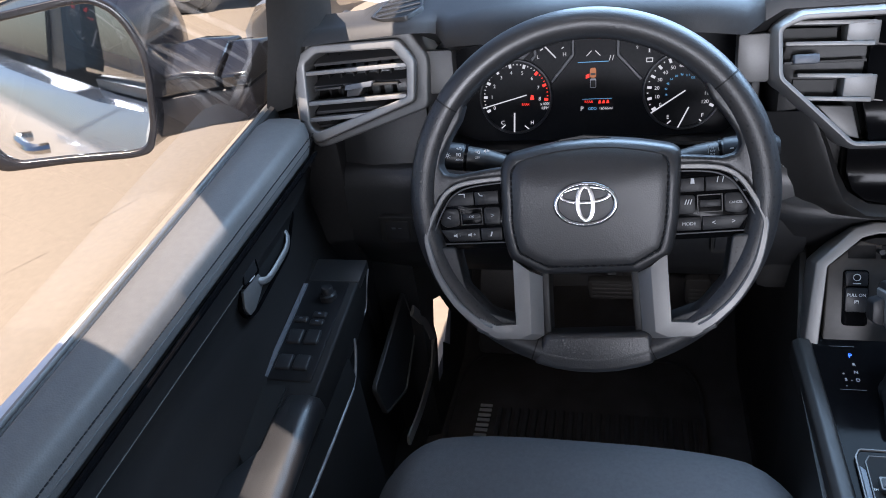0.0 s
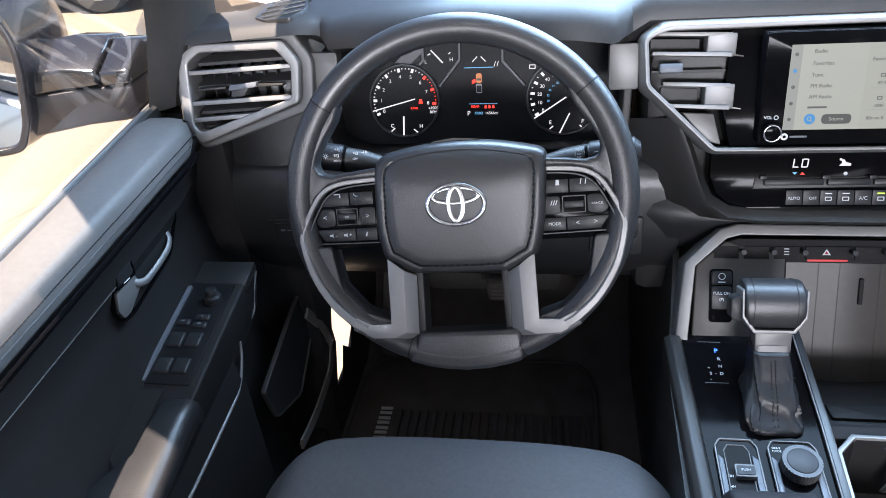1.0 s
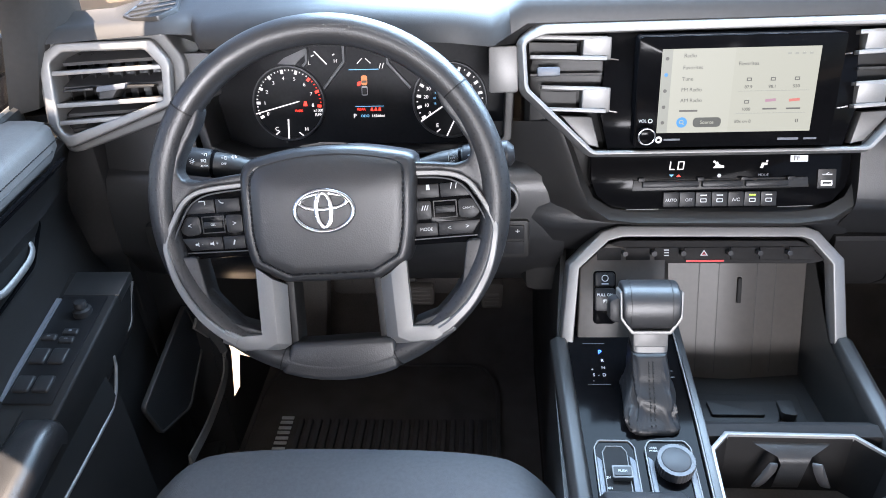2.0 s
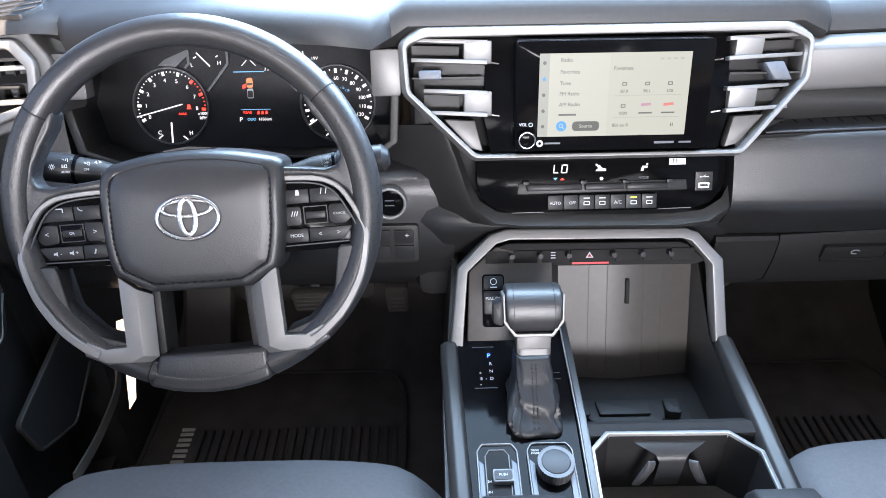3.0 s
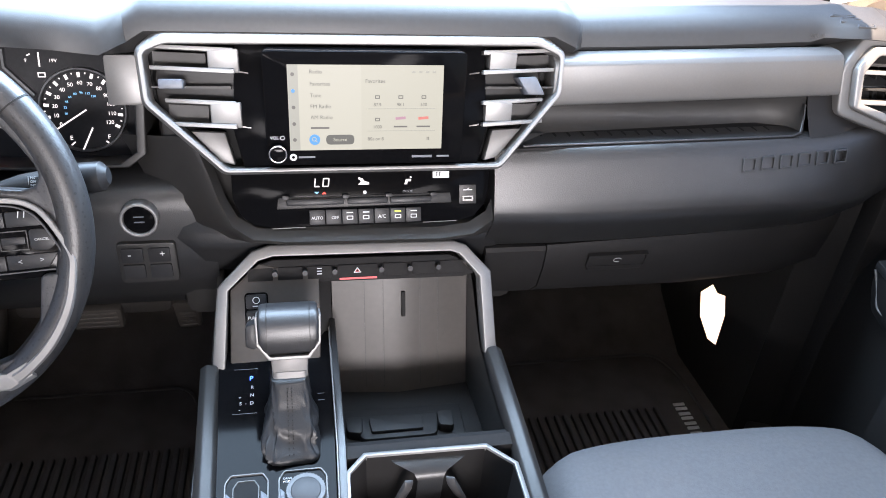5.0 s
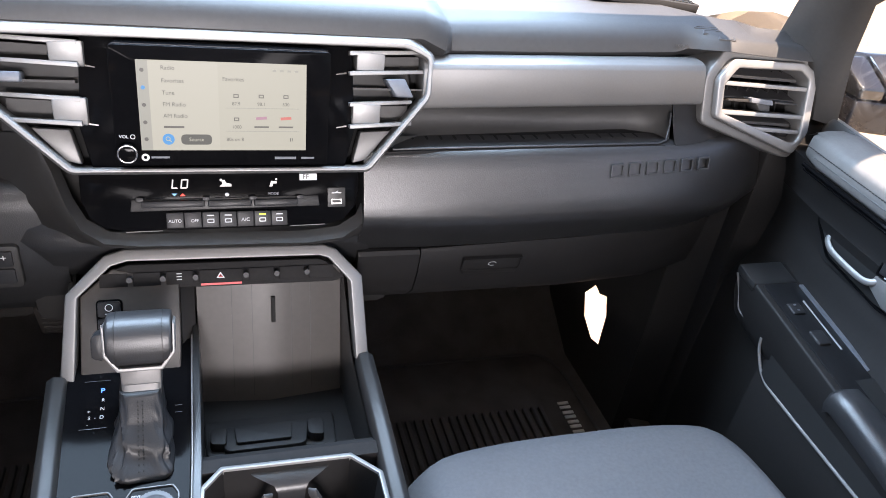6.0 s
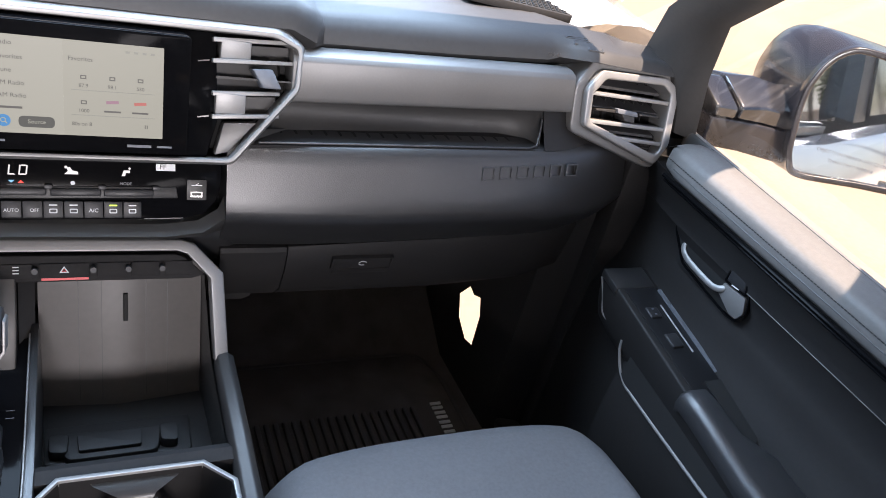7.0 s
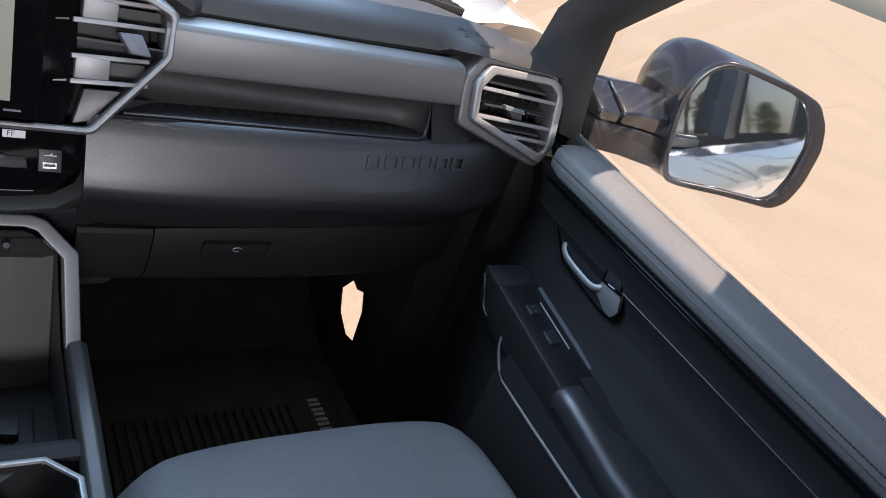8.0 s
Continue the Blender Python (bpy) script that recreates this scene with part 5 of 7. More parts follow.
    text("ODO", 0.0050, -0.008, -0.006, 0.0, GF, GAUGE_B, g)
    text("16566mi", 0.0054, 0.0105, -0.006, 0.0, GF, GAUGE_W, g)
    text("REAR", 0.0050, -0.013, 0.0035, 0.0, GF, GAUGE_R, g)
    bar(-0.022, 0.0075, 0.019, 0.0075, 0.0006, 0.0, GF, GAUGE_B, g)
    for u in (0.002, 0.0075, 0.013):
        flat([(u - 0.002, 0.001), (u + 0.002, 0.001), (u + 0.001, 0.0055), (u - 0.001, 0.0055)], 0.0, GF, GAUGE_R, g, "belt_lamp")
    bar(-0.028, 0.058, 0.014, 0.058, 0.0010, 0.0, GF, GAUGE_B, g)
    bar(-0.016, 0.066, -0.009, 0.073, 0.0012, 0.0, GF, GAUGE_W, g)
    bar(0.003, 0.066, -0.004, 0.073, 0.0012, 0.0, GF, GAUGE_W, g)
    for u in (0.016, 0.020):
        bar(u - 0.001, 0.059, u + 0.001, 0.066, 0.0010, 0.0, GF, GAUGE_W, g)
    flat(rect(-0.0112, 0.0225, -0.0028, 0.0355, 0.002), 0.0, GF, KEYPRINT, g, "truck_icon")
    flat(rect(-0.0112, 0.0365, -0.0028, 0.0500, 0.003), 0.0, GF, GAUGE_O, g, "truck_icon")
    flat(rect(-0.0104, 0.0400, -0.0036, 0.0430, 0.001), 0.0004, GF, HARD, g, "truck_icon")
    flat(rect(-0.0104, 0.0238, -0.0036, 0.0330, 0.001), 0.0004, GF, HARD, g, "truck_icon")
    flat([(-0.0120, 0.0370), (-0.0120, 0.0425), (-0.0170, 0.0405), (-0.0170, 0.0355)], 0.0004, GF, GAUGE_R, g, "truck_icon")


def ring_arc(cx, cy, r1, r0, a0, a1, n=48):
    path = [(cx + (r1 + r0) / 2 * math.cos(radians(a0 + (a1 - a0) * i / n)), cy + (r1 + r0) / 2 * math.sin(radians(a0 + (a1 - a0) * i / n)), 0.001) for i in range(n + 1)]
    h = (r1 - r0) / 2
    return sweep(path, [(-h, -0.002), (h, -0.002), (h * 0.4, 0.003), (-h * 0.4, 0.003)], up=(0, 0, 1), m=GF)


gauges()


def start_button():
    m = face_frame((-0.270, 1.026, 1.197), 0.1)
    b = thing("start_button", (-0.270, 1.03, 1.197), "round black start button with a silver ring", "button")
    part("ring", ring(circle(0.0225, 36), circle(0.0180, 36), -0.012, 0.006, m, 0.002, 3), SILVER, b)
    part("cap", prism(circle(0.0178, 36), -0.012, 0.003, m, 0.0015), GLOSS, b)
    for v in (0.004, -0.003):
        bar(-0.006, v, 0.006, v, 0.0015, 0.0031, m, BLUEGREY, b)
    s = thing("rocker_switches", (-0.272, 1.03, 1.135), "small black switch panel beside the column", "switches")
    m2 = face_frame((-0.268, 1.027, 1.135), 0.0)
    part("plate", prism(rect(-0.035, -0.030, 0.035, 0.028, 0.006), -0.01, 0.003, m2, 0.002), HARD, s)
    for u in (-0.017, 0.015):
        for v in (0.012, -0.012):
            part("key", prism(rect(u - 0.013, v - 0.010, u + 0.013, v + 0.010, 0.002), 0.0, 0.006, m2, 0.0015), BUTTON, s)
    text("-", 0.014, -0.020, 0.014, 0.0063, m2, WHITE, s)
    text("+", 0.012, 0.019, 0.014, 0.0063, m2, WHITE, s)
    k = thing("dash_switches", (-0.69, 1.02, 1.14), "black switch bank under the side vent", "switches")
    m3 = face_frame((-0.69, 1.0255, 1.14), 0.0)
    part("plate", prism(rect(-0.075, -0.022, 0.06, 0.020, 0.003), -0.01, 0.002, m3, 0.0015), HARD, k)
    for i in range(3):
        part("key", prism(rect(-0.066 + 0.041 * i, -0.016, -0.030 + 0.041 * i, 0.014, 0.002), 0.0, 0.004, m3, 0.001), BUTTON, k)
        bar(-0.056 + 0.041 * i, 0.003, -0.050 + 0.041 * i, 0.003, 0.0030, 0.0041, m3, BLUEGREY, k, "key_symbol")
        bar(-0.046 + 0.041 * i, 0.003, -0.041 + 0.041 * i, 0.003, 0.0014, 0.0041, m3, BLUEGREY, k, "key_symbol")


start_button()


# ---- side vents ----
def side_vent(sg):
    m = face_frame((X0 + sg * 0.745, 1.033, 1.352), 0.25)
    f = lambda u, v: (sg * u, v)
    v = thing("side_vent", (X0 + sg * 0.745, 1.03, 1.35), "silver-rimmed side air vent with four bars", "air vent", group="side vents")
    out = [f(-0.078, 0.034), f(-0.058, 0.062), f(0.064, 0.060), f(0.090, 0.044), f(0.092, -0.040), f(0.072, -0.070), f(0.062, -0.068), f(-0.074, -0.018)]
    inn = [f(-0.066, 0.028), f(-0.048, 0.050), f(0.058, 0.049), f(0.076, 0.036), f(0.078, -0.046), f(0.070, -0.055), f(0.058, -0.052), f(-0.063, -0.012)]
    part("shroud", ring(rounded([f(-0.094, 0.036), f(-0.066, 0.078), f(0.070, 0.076), f(0.100, 0.052), f(0.098, -0.046), f(0.074, -0.078), f(0.058, -0.076), f(-0.090, -0.028)], 0.01), rounded(out, 0.01), -0.09, -0.004, m, 0.004, 3), STRIP, v, "grey chamfered vent shroud")
    part("rim", ring(rounded(out, 0.006), rounded(inn, 0.005), -0.03, 0.005, m, 0.0025, 3, inner_back=-0.05), SILVER, v, "satin silver rim")
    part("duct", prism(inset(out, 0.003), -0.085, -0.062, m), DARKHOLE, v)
    for v0, a, b in ((0.026, -0.066, 0.077), (-0.014, -0.062, 0.078), (-0.036, -0.018, 0.078)):
        part("bar", loft([[(sg * u, v0 - 0.0028 + dv, -0.03), (sg * u, v0 - 0.0028 + dv, 0.002), (sg * u, v0 + 0.0028 + dv, 0.002), (sg * u, v0 + 0.0028 + dv, -0.03)] for u, dv in ((a, 0.003), (b, -0.003))], closed=True, cap=True, m=m, bevel=0.0008), SILVER, v)
    # broad slats behind the bars, tipped down to the rear
    for v0, a, b in ((0.040, -0.054, 0.070), (0.010, -0.062, 0.074), (-0.024, -0.034, 0.074), (-0.044, 0.010, 0.072)):
        part("louvre", loft([[(sg * u, v0 + 0.010 + dv, -0.055), (sg * u, v0 - 0.006 + dv, -0.016), (sg * u, v0 - 0.002 + dv, -0.015), (sg * u, v0 + 0.014 + dv, -0.055)] for u, dv in ((a, 0.002), (b, -0.003))], closed=True, cap=True, m=m), VENTSLAT, v)
    part("slider", prism(rounded([f(-0.016, 0.010), f(0.022, 0.006), f(0.024, -0.001), f(-0.014, 0.003)], 0.002), -0.030, 0.001, m, 0.0014), BLUEGREY, v, "grey vent slider")
    part("slider_foot", prism([f(-0.002, 0.002), f(0.022, 0.0), f(0.024, -0.010), f(0.006, -0.009)], -0.030, -0.004, m, 0.001), VENTSLAT, v)
    part("slider_wing", prism([f(-0.050, 0.004), f(-0.004, 0.002), f(-0.004, 0.007), f(-0.050, 0.007)], -0.02, -0.004, m, 0.001), HARD, v)
    part("slider_wing", prism([f(0.030, 0.001), f(0.070, -0.001), f(0.070, 0.002), f(0.030, 0.005)], -0.02, -0.004, m, 0.001), HARD, v)
    for i in range(7):
        u = -0.040 + i * 0.018
        part("vane", loft([[(sg * u, w, -0.058), (sg * (u + 0.002), w, -0.058), (sg * (u + 0.009), w, -0.034), (sg * (u + 0.007), w, -0.034)] for w in (-0.040, 0.045)], closed=True, cap=True, m=m), DOORBLACK, v)


side_vent(-1)
side_vent(1)


def defroster(sg):
    v = thing("defroster_vent", (X0 + sg * 0.692, 1.09, 1.43), "small slotted defroster vent on the dash top", "air vent", group="defroster vents")
    m = Matrix.Translation((X0 + sg * 0.692, 1.096, 1.4405 + 0.0030 * (sg > 0))) @ Matrix.Rotation(radians(6 * sg), 4, "Y") @ Matrix.Rotation(radians(8), 4, "X")
    if sg > 0:
        m = Matrix.Translation((0.653, 1.072, 1.4380)) @ Matrix.Rotation(radians(-1.5), 4, "Y") @ Matrix.Rotation(radians(9), 4, "X")
        for u, w, a, h in ((-0.006, 0.0165, 0.034, 0.006), (-0.002, 0.0025, 0.030, 0.010), (0.010, -0.0140, 0.024, 0.010)):
            slot = [(u - a / 2, w - h / 2 + 0.003), (u + a / 2 - 0.004, w - h / 2 - 0.001), (u + a / 2, w + h / 2 - 0.003), (u - a / 2 + 0.004, w + h / 2)]
            part("frame", ring(rounded(inset(slot, -0.0022), 0.003), rounded(slot, 0.002), -0.010, 0.0012, m, 0.0006), DASHTOP, v)
            part("slot", prism(slot, -0.008, 0.0002, m), DARKHOLE, v)
            part("fin", prism([(u - 0.003, w - h / 2), (u + 0.003, w - h / 2), (u + 0.006, w + h / 2), (u, w + h / 2)], -0.004, 0.0008, m, 0.0004), DASHTOP, v)
        return
    out = [(-0.018, -0.046), (0.020, -0.040), (0.038, -0.024), (0.028, 0.022), (-0.022, 0.038), (-0.034, -0.020)]
    out = [(sg * u, w) for u, w in out]
    part("frame", ring(rounded(out, 0.005), rounded(inset(out, 0.0035), 0.004), -0.012, 0.003, m, 0.0012), SOFT, v)
    part("slot", prism(inset(out, 0.003), -0.010, 0.0004, m), DARKHOLE, v)
    for i in range(3):
        w = -0.026 + i * 0.017
        part("fin", prism([(sg * -0.030, w + 0.006), (sg * 0.030, w - 0.004), (sg * 0.030, w + 0.001), (sg * -0.030, w + 0.012)], -0.004, 0.0026, m, 0.0008), SOFT, v)


defroster(-1)
defroster(1)


# ---- centre console ----
AF = face_frame((0, 0.934, 1.03), 0.52)
ARCH_OUT = [(-0.194, -0.004), (-0.183, 0.102), (-0.140, 0.146), (-0.118, 0.153), (0.118, 0.150), (0.134, 0.144), (0.167, 0.108), (0.173, -0.004)]
ARCH_IN = [(-0.178, -0.004), (-0.170, 0.098), (-0.132, 0.134), (-0.114, 0.139), (0.112, 0.137), (0.124, 0.133), (0.151, 0.102), (0.156, -0.004)]


def cz(y):
    return 1.030 + 0.144 * (y - 0.91)


def console():
    c = thing("centre_console", (-0.01, 0.8, 0.65), "black centre console with silver arch and open bin", "console")
    # silver arch
    bm = bmesh.new()
    k = len(ARCH_OUT)
    rows = [[bm.verts.new((u, v, n)) for u, v in q] for q, n in ((ARCH_OUT, -0.05), (ARCH_OUT, 0.002), (ARCH_IN, 0.006), (ARCH_IN, -0.02))]
    for r in range(4):
        for i in range(k - 1):
            bm.faces.new((rows[r][i], rows[r][i + 1], rows[(r + 1) % 4][i + 1], rows[(r + 1) % 4][i]))
    bm.faces.new([r[0] for r in rows]), bm.faces.new([r[-1] for r in rows])
    part("arch_trim", finish(bm, 0.0022, 3, AF), SILVER, c, "satin silver arch trim")
    # body sides
    part("side_wall", loft([[(-0.205, y, 0.64), (-0.206, y, 0.85), (-0.206, y, cz(y) - 0.012), (-0.196, y, cz(y) - 0.012), (-0.196, y, 0.64)] for y in (-0.3, 0.70, 0.93)], closed=True, cap=True), HARD, c)
    part("side_wall", loft([[(0.180, y, 0.64), (0.181, y, 0.85), (0.181, y, cz(y) - 0.012), (0.171, y, cz(y) - 0.012), (0.171, y, 0.64)] for y in (-0.3, 0.70, 0.93)], closed=True, cap=True), HARD, c)
    part("side_wall", loft([[(sx, 0.945, 0.64), (sx, 0.945, 1.015), (sx * 0.94, 1.06, 1.12), (sx * 0.94, 1.5, 1.14), (sx, 1.5, 0.64)] for sx in (-0.198, -0.190)], closed=True, cap=True), HARD, c)
    part("side_wall", loft([[(sx, 0.945, 0.64), (sx, 0.945, 1.015), (sx * 0.94, 1.06, 1.12), (sx * 0.94, 1.5, 1.14), (sx, 1.5, 0.64)] for sx in (0.167, 0.174)], closed=True, cap=True), HARD, c)
    # soft side rails
    rail = [(-0.012, -0.03), (0.012, -0.03), (0.012, -0.004), (0.008, 0.004), (-0.004, 0.006), (-0.012, 0.0)]
    for p, q, nm in (((-0.196, 0.930), (-0.184, 0.55), 1), ((0.167, 0.930), (0.171, 0.55), -1)):
        pr = [(u * nm, v) for u, v in rail]
        part("side_rail", loft([[(p[0] + u, 0.934, cz(0.934) + v) for u, v in pr], [(p[0] + (q[0] - p[0]) * 0.3 + u, 0.82, cz(0.82) + 0.004 + v) for u, v in pr], [(q[0] + u, 0.55, cz(0.55) + 0.004 + v) for u, v in pr]], closed=True, cap=True, bevel=0.002), HARD, c, "black console rail")
    # gear plate and divider
    part("gear_plate", loft([[(-0.186, 0.955, cz(0.955)), (-0.045, 0.985, cz(0.985))], [(-0.176, 0.70, cz(0.70)), (-0.052, 0.70, cz(0.70))]], m=None), GLOSS, c, "glossy black gear plate", smooth=0)
    part("divider", loft([[(-0.046, 1.0, 0.93), (-0.038, 1.0, 0.93), (-0.038, 1.0, 1.050), (-0.046, 1.0, 1.050)], [(-0.046, 0.80, 0.93), (-0.036, 0.80, 0.93), (-0.037, 0.80, cz(0.80) + 0.006), (-0.046, 0.80, cz(0.80) + 0.006)], [(-0.052, 0.55, 0.93), (-0.044, 0.55, 0.93), (-0.044, 0.55, cz(0.55) + 0.005), (-0.052, 0.55, cz(0.55) + 0.005)]], closed=True, cap=True, bevel=0.0015), SOFT, c, "thin raised divider")
    part("divider_edge", sweep([(-0.047, 0.985, 1.046), (-0.047, 0.80, cz(0.80) + 0.0045), (-0.053, 0.55, cz(0.55) + 0.004)], circle(0.0012, 6)), STRIP, c)
    # bin: ribbed back wall, sides, floor, front tray
    by = lambda x, z: 0.976 + (z - 0.928) * 0.36 + 0.010 * abs(x - 0.05) / 0.1
    part("bin_back", loft([[(x, by(x, z), z) for x in (-0.040, -0.02, 0.0, 0.025, 0.05, 0.075, 0.10, 0.125, 0.150)] for z in (0.92, 1.0, 1.07, 1.150)]), BINGREY, c, "smooth dark bin wall", smooth=50)
    lean = Matrix.Rotation(-math.atan(0.36), 4, "X")
    for x in (0.004, 0.030, 0.082, 0.108):
        part("bin_groove", box((0, 0, 0), (0.0009, 0.0014, 0.20), 0, Matrix.Translation((x, by(x, 1.03), 1.03)) @ lean), HARD, c)
    part("bin_slot", box((0, 0, 0), (0.0055, 0.008, 0.036), 0.001, Matrix.Translation((0.0575, by(0.0575, 1.052) - 0.001, 1.052)) @ lean), DARKHOLE, c)
    part("bin_side", loft([[(0.150, 1.06, 0.90), (0.150, 1.06, 1.13)], [(0.152, 0.94, 0.90), (0.152, 0.94, 1.03)], [(0.155, 0.79, 0.90), (0.155, 0.79, 1.0)]]), HARD, c)
    part("bin_floor", loft([[(-0.045, 1.0, 0.928), (0.155, 1.0, 0.928)], [(-0.045, 0.86, 0.930), (0.155, 0.86, 0.930)], [(-0.045, 0.835, 0.945), (0.155, 0.835, 0.945)], [(-0.045, 0.822, 0.985), (0.155, 0.822, 0.985)], [(-0.045, 0.812, 1.006), (0.157, 0.812, 1.006)]]), DOORBLACK, c, smooth=30)
    tray = Matrix.Translation((0.0, 0.905, 0.9305))
    part("phone_lip", prism(rounded([(-0.034, -0.026), (0.128, -0.026), (0.130, 0.034), (-0.036, 0.034)], 0.006), -0.003, 0.005, tray, 0.002), DOORBLACK, c)
    part("phone_rest", prism(rounded([(-0.012, -0.030), (0.088, -0.030), (0.096, 0.012), (-0.020, 0.012)], 0.010), 0.003, 0.015, tray, 0.003), DOORBLACK, c)
    part("phone_pad", prism(rounded([(0.002, -0.022), (0.070, -0.022), (0.072, 0.004), (0.000, 0.004)], 0.003), 0.012, 0.020, tray, 0.003), DOORBLACK, c)
    for u in (-0.030, 0.092):
        part("tray_foot", prism(rounded([(u, -0.018), (u + 0.020, -0.022), (u + 0.022, 0.008), (u, 0.008)], 0.006), 0.004, 0.019, tray, 0.004), DOORBLACK, c)
    # left plate with brake key
    part("left_plate", prism([(-0.172, -0.004), (-0.168, 0.098), (-0.132, 0.130), (-0.058, 0.112), (-0.058, 0.05), (-0.060, -0.004)], -0.02, -0.002, AF, 0.002), BINGREY, c, "dark grey plate")
    part("cheek", loft([[(-0.058, 0.97, 1.03), (-0.058, 1.04, 1.14)], [(-0.042, 1.0, 1.04), (-0.042, 1.05, 1.14)]]), HARD, c)
    # toggle row under the arch
    part("toggle_bed", prism([(-0.160, 0.106), (-0.130, 0.129), (-0.115, 0.134), (0.112, 0.132), (0.122, 0.128), (0.146, 0.106), (0.130, 0.102), (-0.150, 0.104)], -0.03, -0.004, AF, 0.002), DARKMATTE, c)
    for u in (-0.112, -0.075, -0.038, 0.021, 0.058, 0.095):
        t = part("toggle", loft([[(u + a * r, v + b * r, n) for a, b in circle(1, 10)] for v, r, n in ((0.118, 0.0032, -0.006), (0.118, 0.0026, 0.004), (0.1175, 0.0036, 0.008), (0.117, 0.0034, 0.012))], closed=True, cap=True, m=AF), BUTTON, c)
    for i, u0 in enumerate((-0.146, -0.109, -0.072, -0.034, 0.025, 0.062, 0.099)):
        part("row_key", prism([(u0, 0.108), (u0 + (0.051 if i == 3 else 0.031), 0.108), (u0 + (0.051 if i == 3 else 0.031), 0.124), (u0, 0.124)], -0.006, -0.0012, AF, 0.0006), DARKMATTE, c)
    part("hazard_mark", ring([(-0.0140, 0.1135), (-0.0040, 0.1135), (-0.009, 0.1210)], [(-0.0120, 0.1145), (-0.0060, 0.1145), (-0.009, 0.1190)], -0.0012, -0.0006, AF), KEYPRINT, c, smooth=0)
    part("hazard_mark", ring([(-0.0115, 0.1148), (-0.0065, 0.1148), (-0.009, 0.1185)], [(-0.0105, 0.1153), (-0.0075, 0.1153), (-0.009, 0.1176)], -0.0012, -0.0005, AF), REDLINE, c, smooth=0)
    bar(-0.032, 0.1065, 0.016, 0.1065, 0.0026, -0.0004, AF, REDLINE, c, "red_line")
    for v in (0.114, 0.1175, 0.121):
        bar(-0.060, v, -0.054, v, 0.0013, -0.0010, AF, KEYPRINT, c)
    # parking brake switch
    b = part("brake_switch", prism(rect(-0.151, 0.024, -0.122, 0.094, 0.005), -0.004, 0.001, AF, 0.002), GLOSS, c, "glossy parking brake switch")
    part("hold_key", prism(rect(-0.149, 0.074, -0.124, 0.092, 0.003), 0.0, 0.004, AF, 0.0012), BUTTON, b)
    part("pull_key", prism(rect(-0.149, 0.042, -0.124, 0.072, 0.003), 0.0, 0.005, AF, 0.0015), BUTTON, b)
    part("hold_icon", ring(circle(0.0045, 14, None, -0.1365, 0.085), circle(0.0036, 14, None, -0.1365, 0.085), 0.004, 0.0043, AF), WHITE, b, smooth=0)
    bar(-0.141, 0.0775, -0.132, 0.0775, 0.0014, 0.004, AF, GREYPRINT, b)
    text("PULL ON", 0.0052, -0.1365, 0.063, 0.0052, AF, WHITE, b)
    text("(P)", 0.0052, -0.1365, 0.055, 0.0052, AF, WHITE, b)
    # gear letters
    gp = Matrix.Translation((0, 0.91, cz(0.91) + 0.0012)) @ Matrix.Rotation(math.atan(0.144), 4, "X")
    text("P", 0.0092, -0.1455, 0.001, 0.0, gp, BLUE_LED, c)
    for s, v in (("R", -0.013), ("N", -0.025), ("D", -0.037)):
        text(s, 0.0064, -0.1440, v, 0.0, gp, KEYPRINT, c)
    text("S", 0.0064, -0.1570, -0.037, 0.0, gp, KEYPRINT, c)
    text("+", 0.006, -0.1580, -0.028, 0.0, gp, KEYPRINT, c)
    text("-", 0.006, -0.1580, -0.046, 0.0, gp, KEYPRINT, c)
    text("-", 0.006, -0.1510, -0.037, 0.0, gp, KEYPRINT, c)
    for v in (0.016, -0.052):
        bar(-0.166, v, -0.138, v, 0.0005, 0.0, gp, BLUEGREY, c)
    for v in (-0.030, -0.040):
        bar(-0.066, v, -0.058, v, 0.0006, 0.0, gp, BLUEGREY, c)
    # drive selector plates
    pl = Matrix.Translation((0, 0.74, cz(0.74) + 0.001)) @ Matrix.Rotation(math.atan(0.144), 4, "X")
    for u0, u1 in ((-0.170, -0.123), (-0.113, -0.060)):
        o = rounded([(u0, -0.09), (u1, -0.09), (u1, 0.026), (u1 - 0.006, 0.036), (u0 + 0.006, 0.036), (u0, 0.026)], 0.003)
        i_ = inset(o, 0.0018)
        part("plate_rim", ring(o, i_, 0.0, 0.0040, pl, 0.0006), STRIP, c)
        part("plate", prism(inset(o, 0.0024), 0.0, 0.0018, pl), GLOSS, c)
        for a, b in ((u0 + 0.0020, u0 + 0.0075), (u1 - 0.0085, u1 - 0.0020)):
            part("plate_blade", prism([(a, -0.088), (b, -0.088), (b, 0.008), (a, 0.014)], 0.0012, 0.0048, pl, 0.001), BLUEGREY, c, "flat grey side blade")
    slot = [(-0.161, -0.060), (-0.133, -0.060), (-0.133, 0.020), (-0.138, 0.028), (-0.156, 0.028), (-0.161, 0.020)]
    part("transfer_slot", prism(slot, 0.0012, 0.0022, pl), DARKHOLE, c)
    part("slot_edge", ring(slot, inset(slot, 0.0012), 0.0012, 0.0034, pl, 0.0004), STRIP, c)
    part("transfer_key", prism(rect(-0.1535, -0.017, -0.1310, -0.001, 0.002), 0.0, 0.009, pl, 0.002), STRIP, c, "small grey rocker key")
    part("transfer_cap", prism(rect(-0.1520, -0.0145, -0.1325, -0.0035, 0.002), 0.008, 0.0098, pl), BUTTON, c)
    text("PUSH", 0.0042, -0.1422, -0.0090, 0.0099, pl, GREYPRINT, c)
    for s, v in (("2H", -0.013), ("4H", -0.026), ("4L", -0.038)):
        text(s, 0.0042, -0.1572, v, 0.0026, pl, NAMEGREY, c)
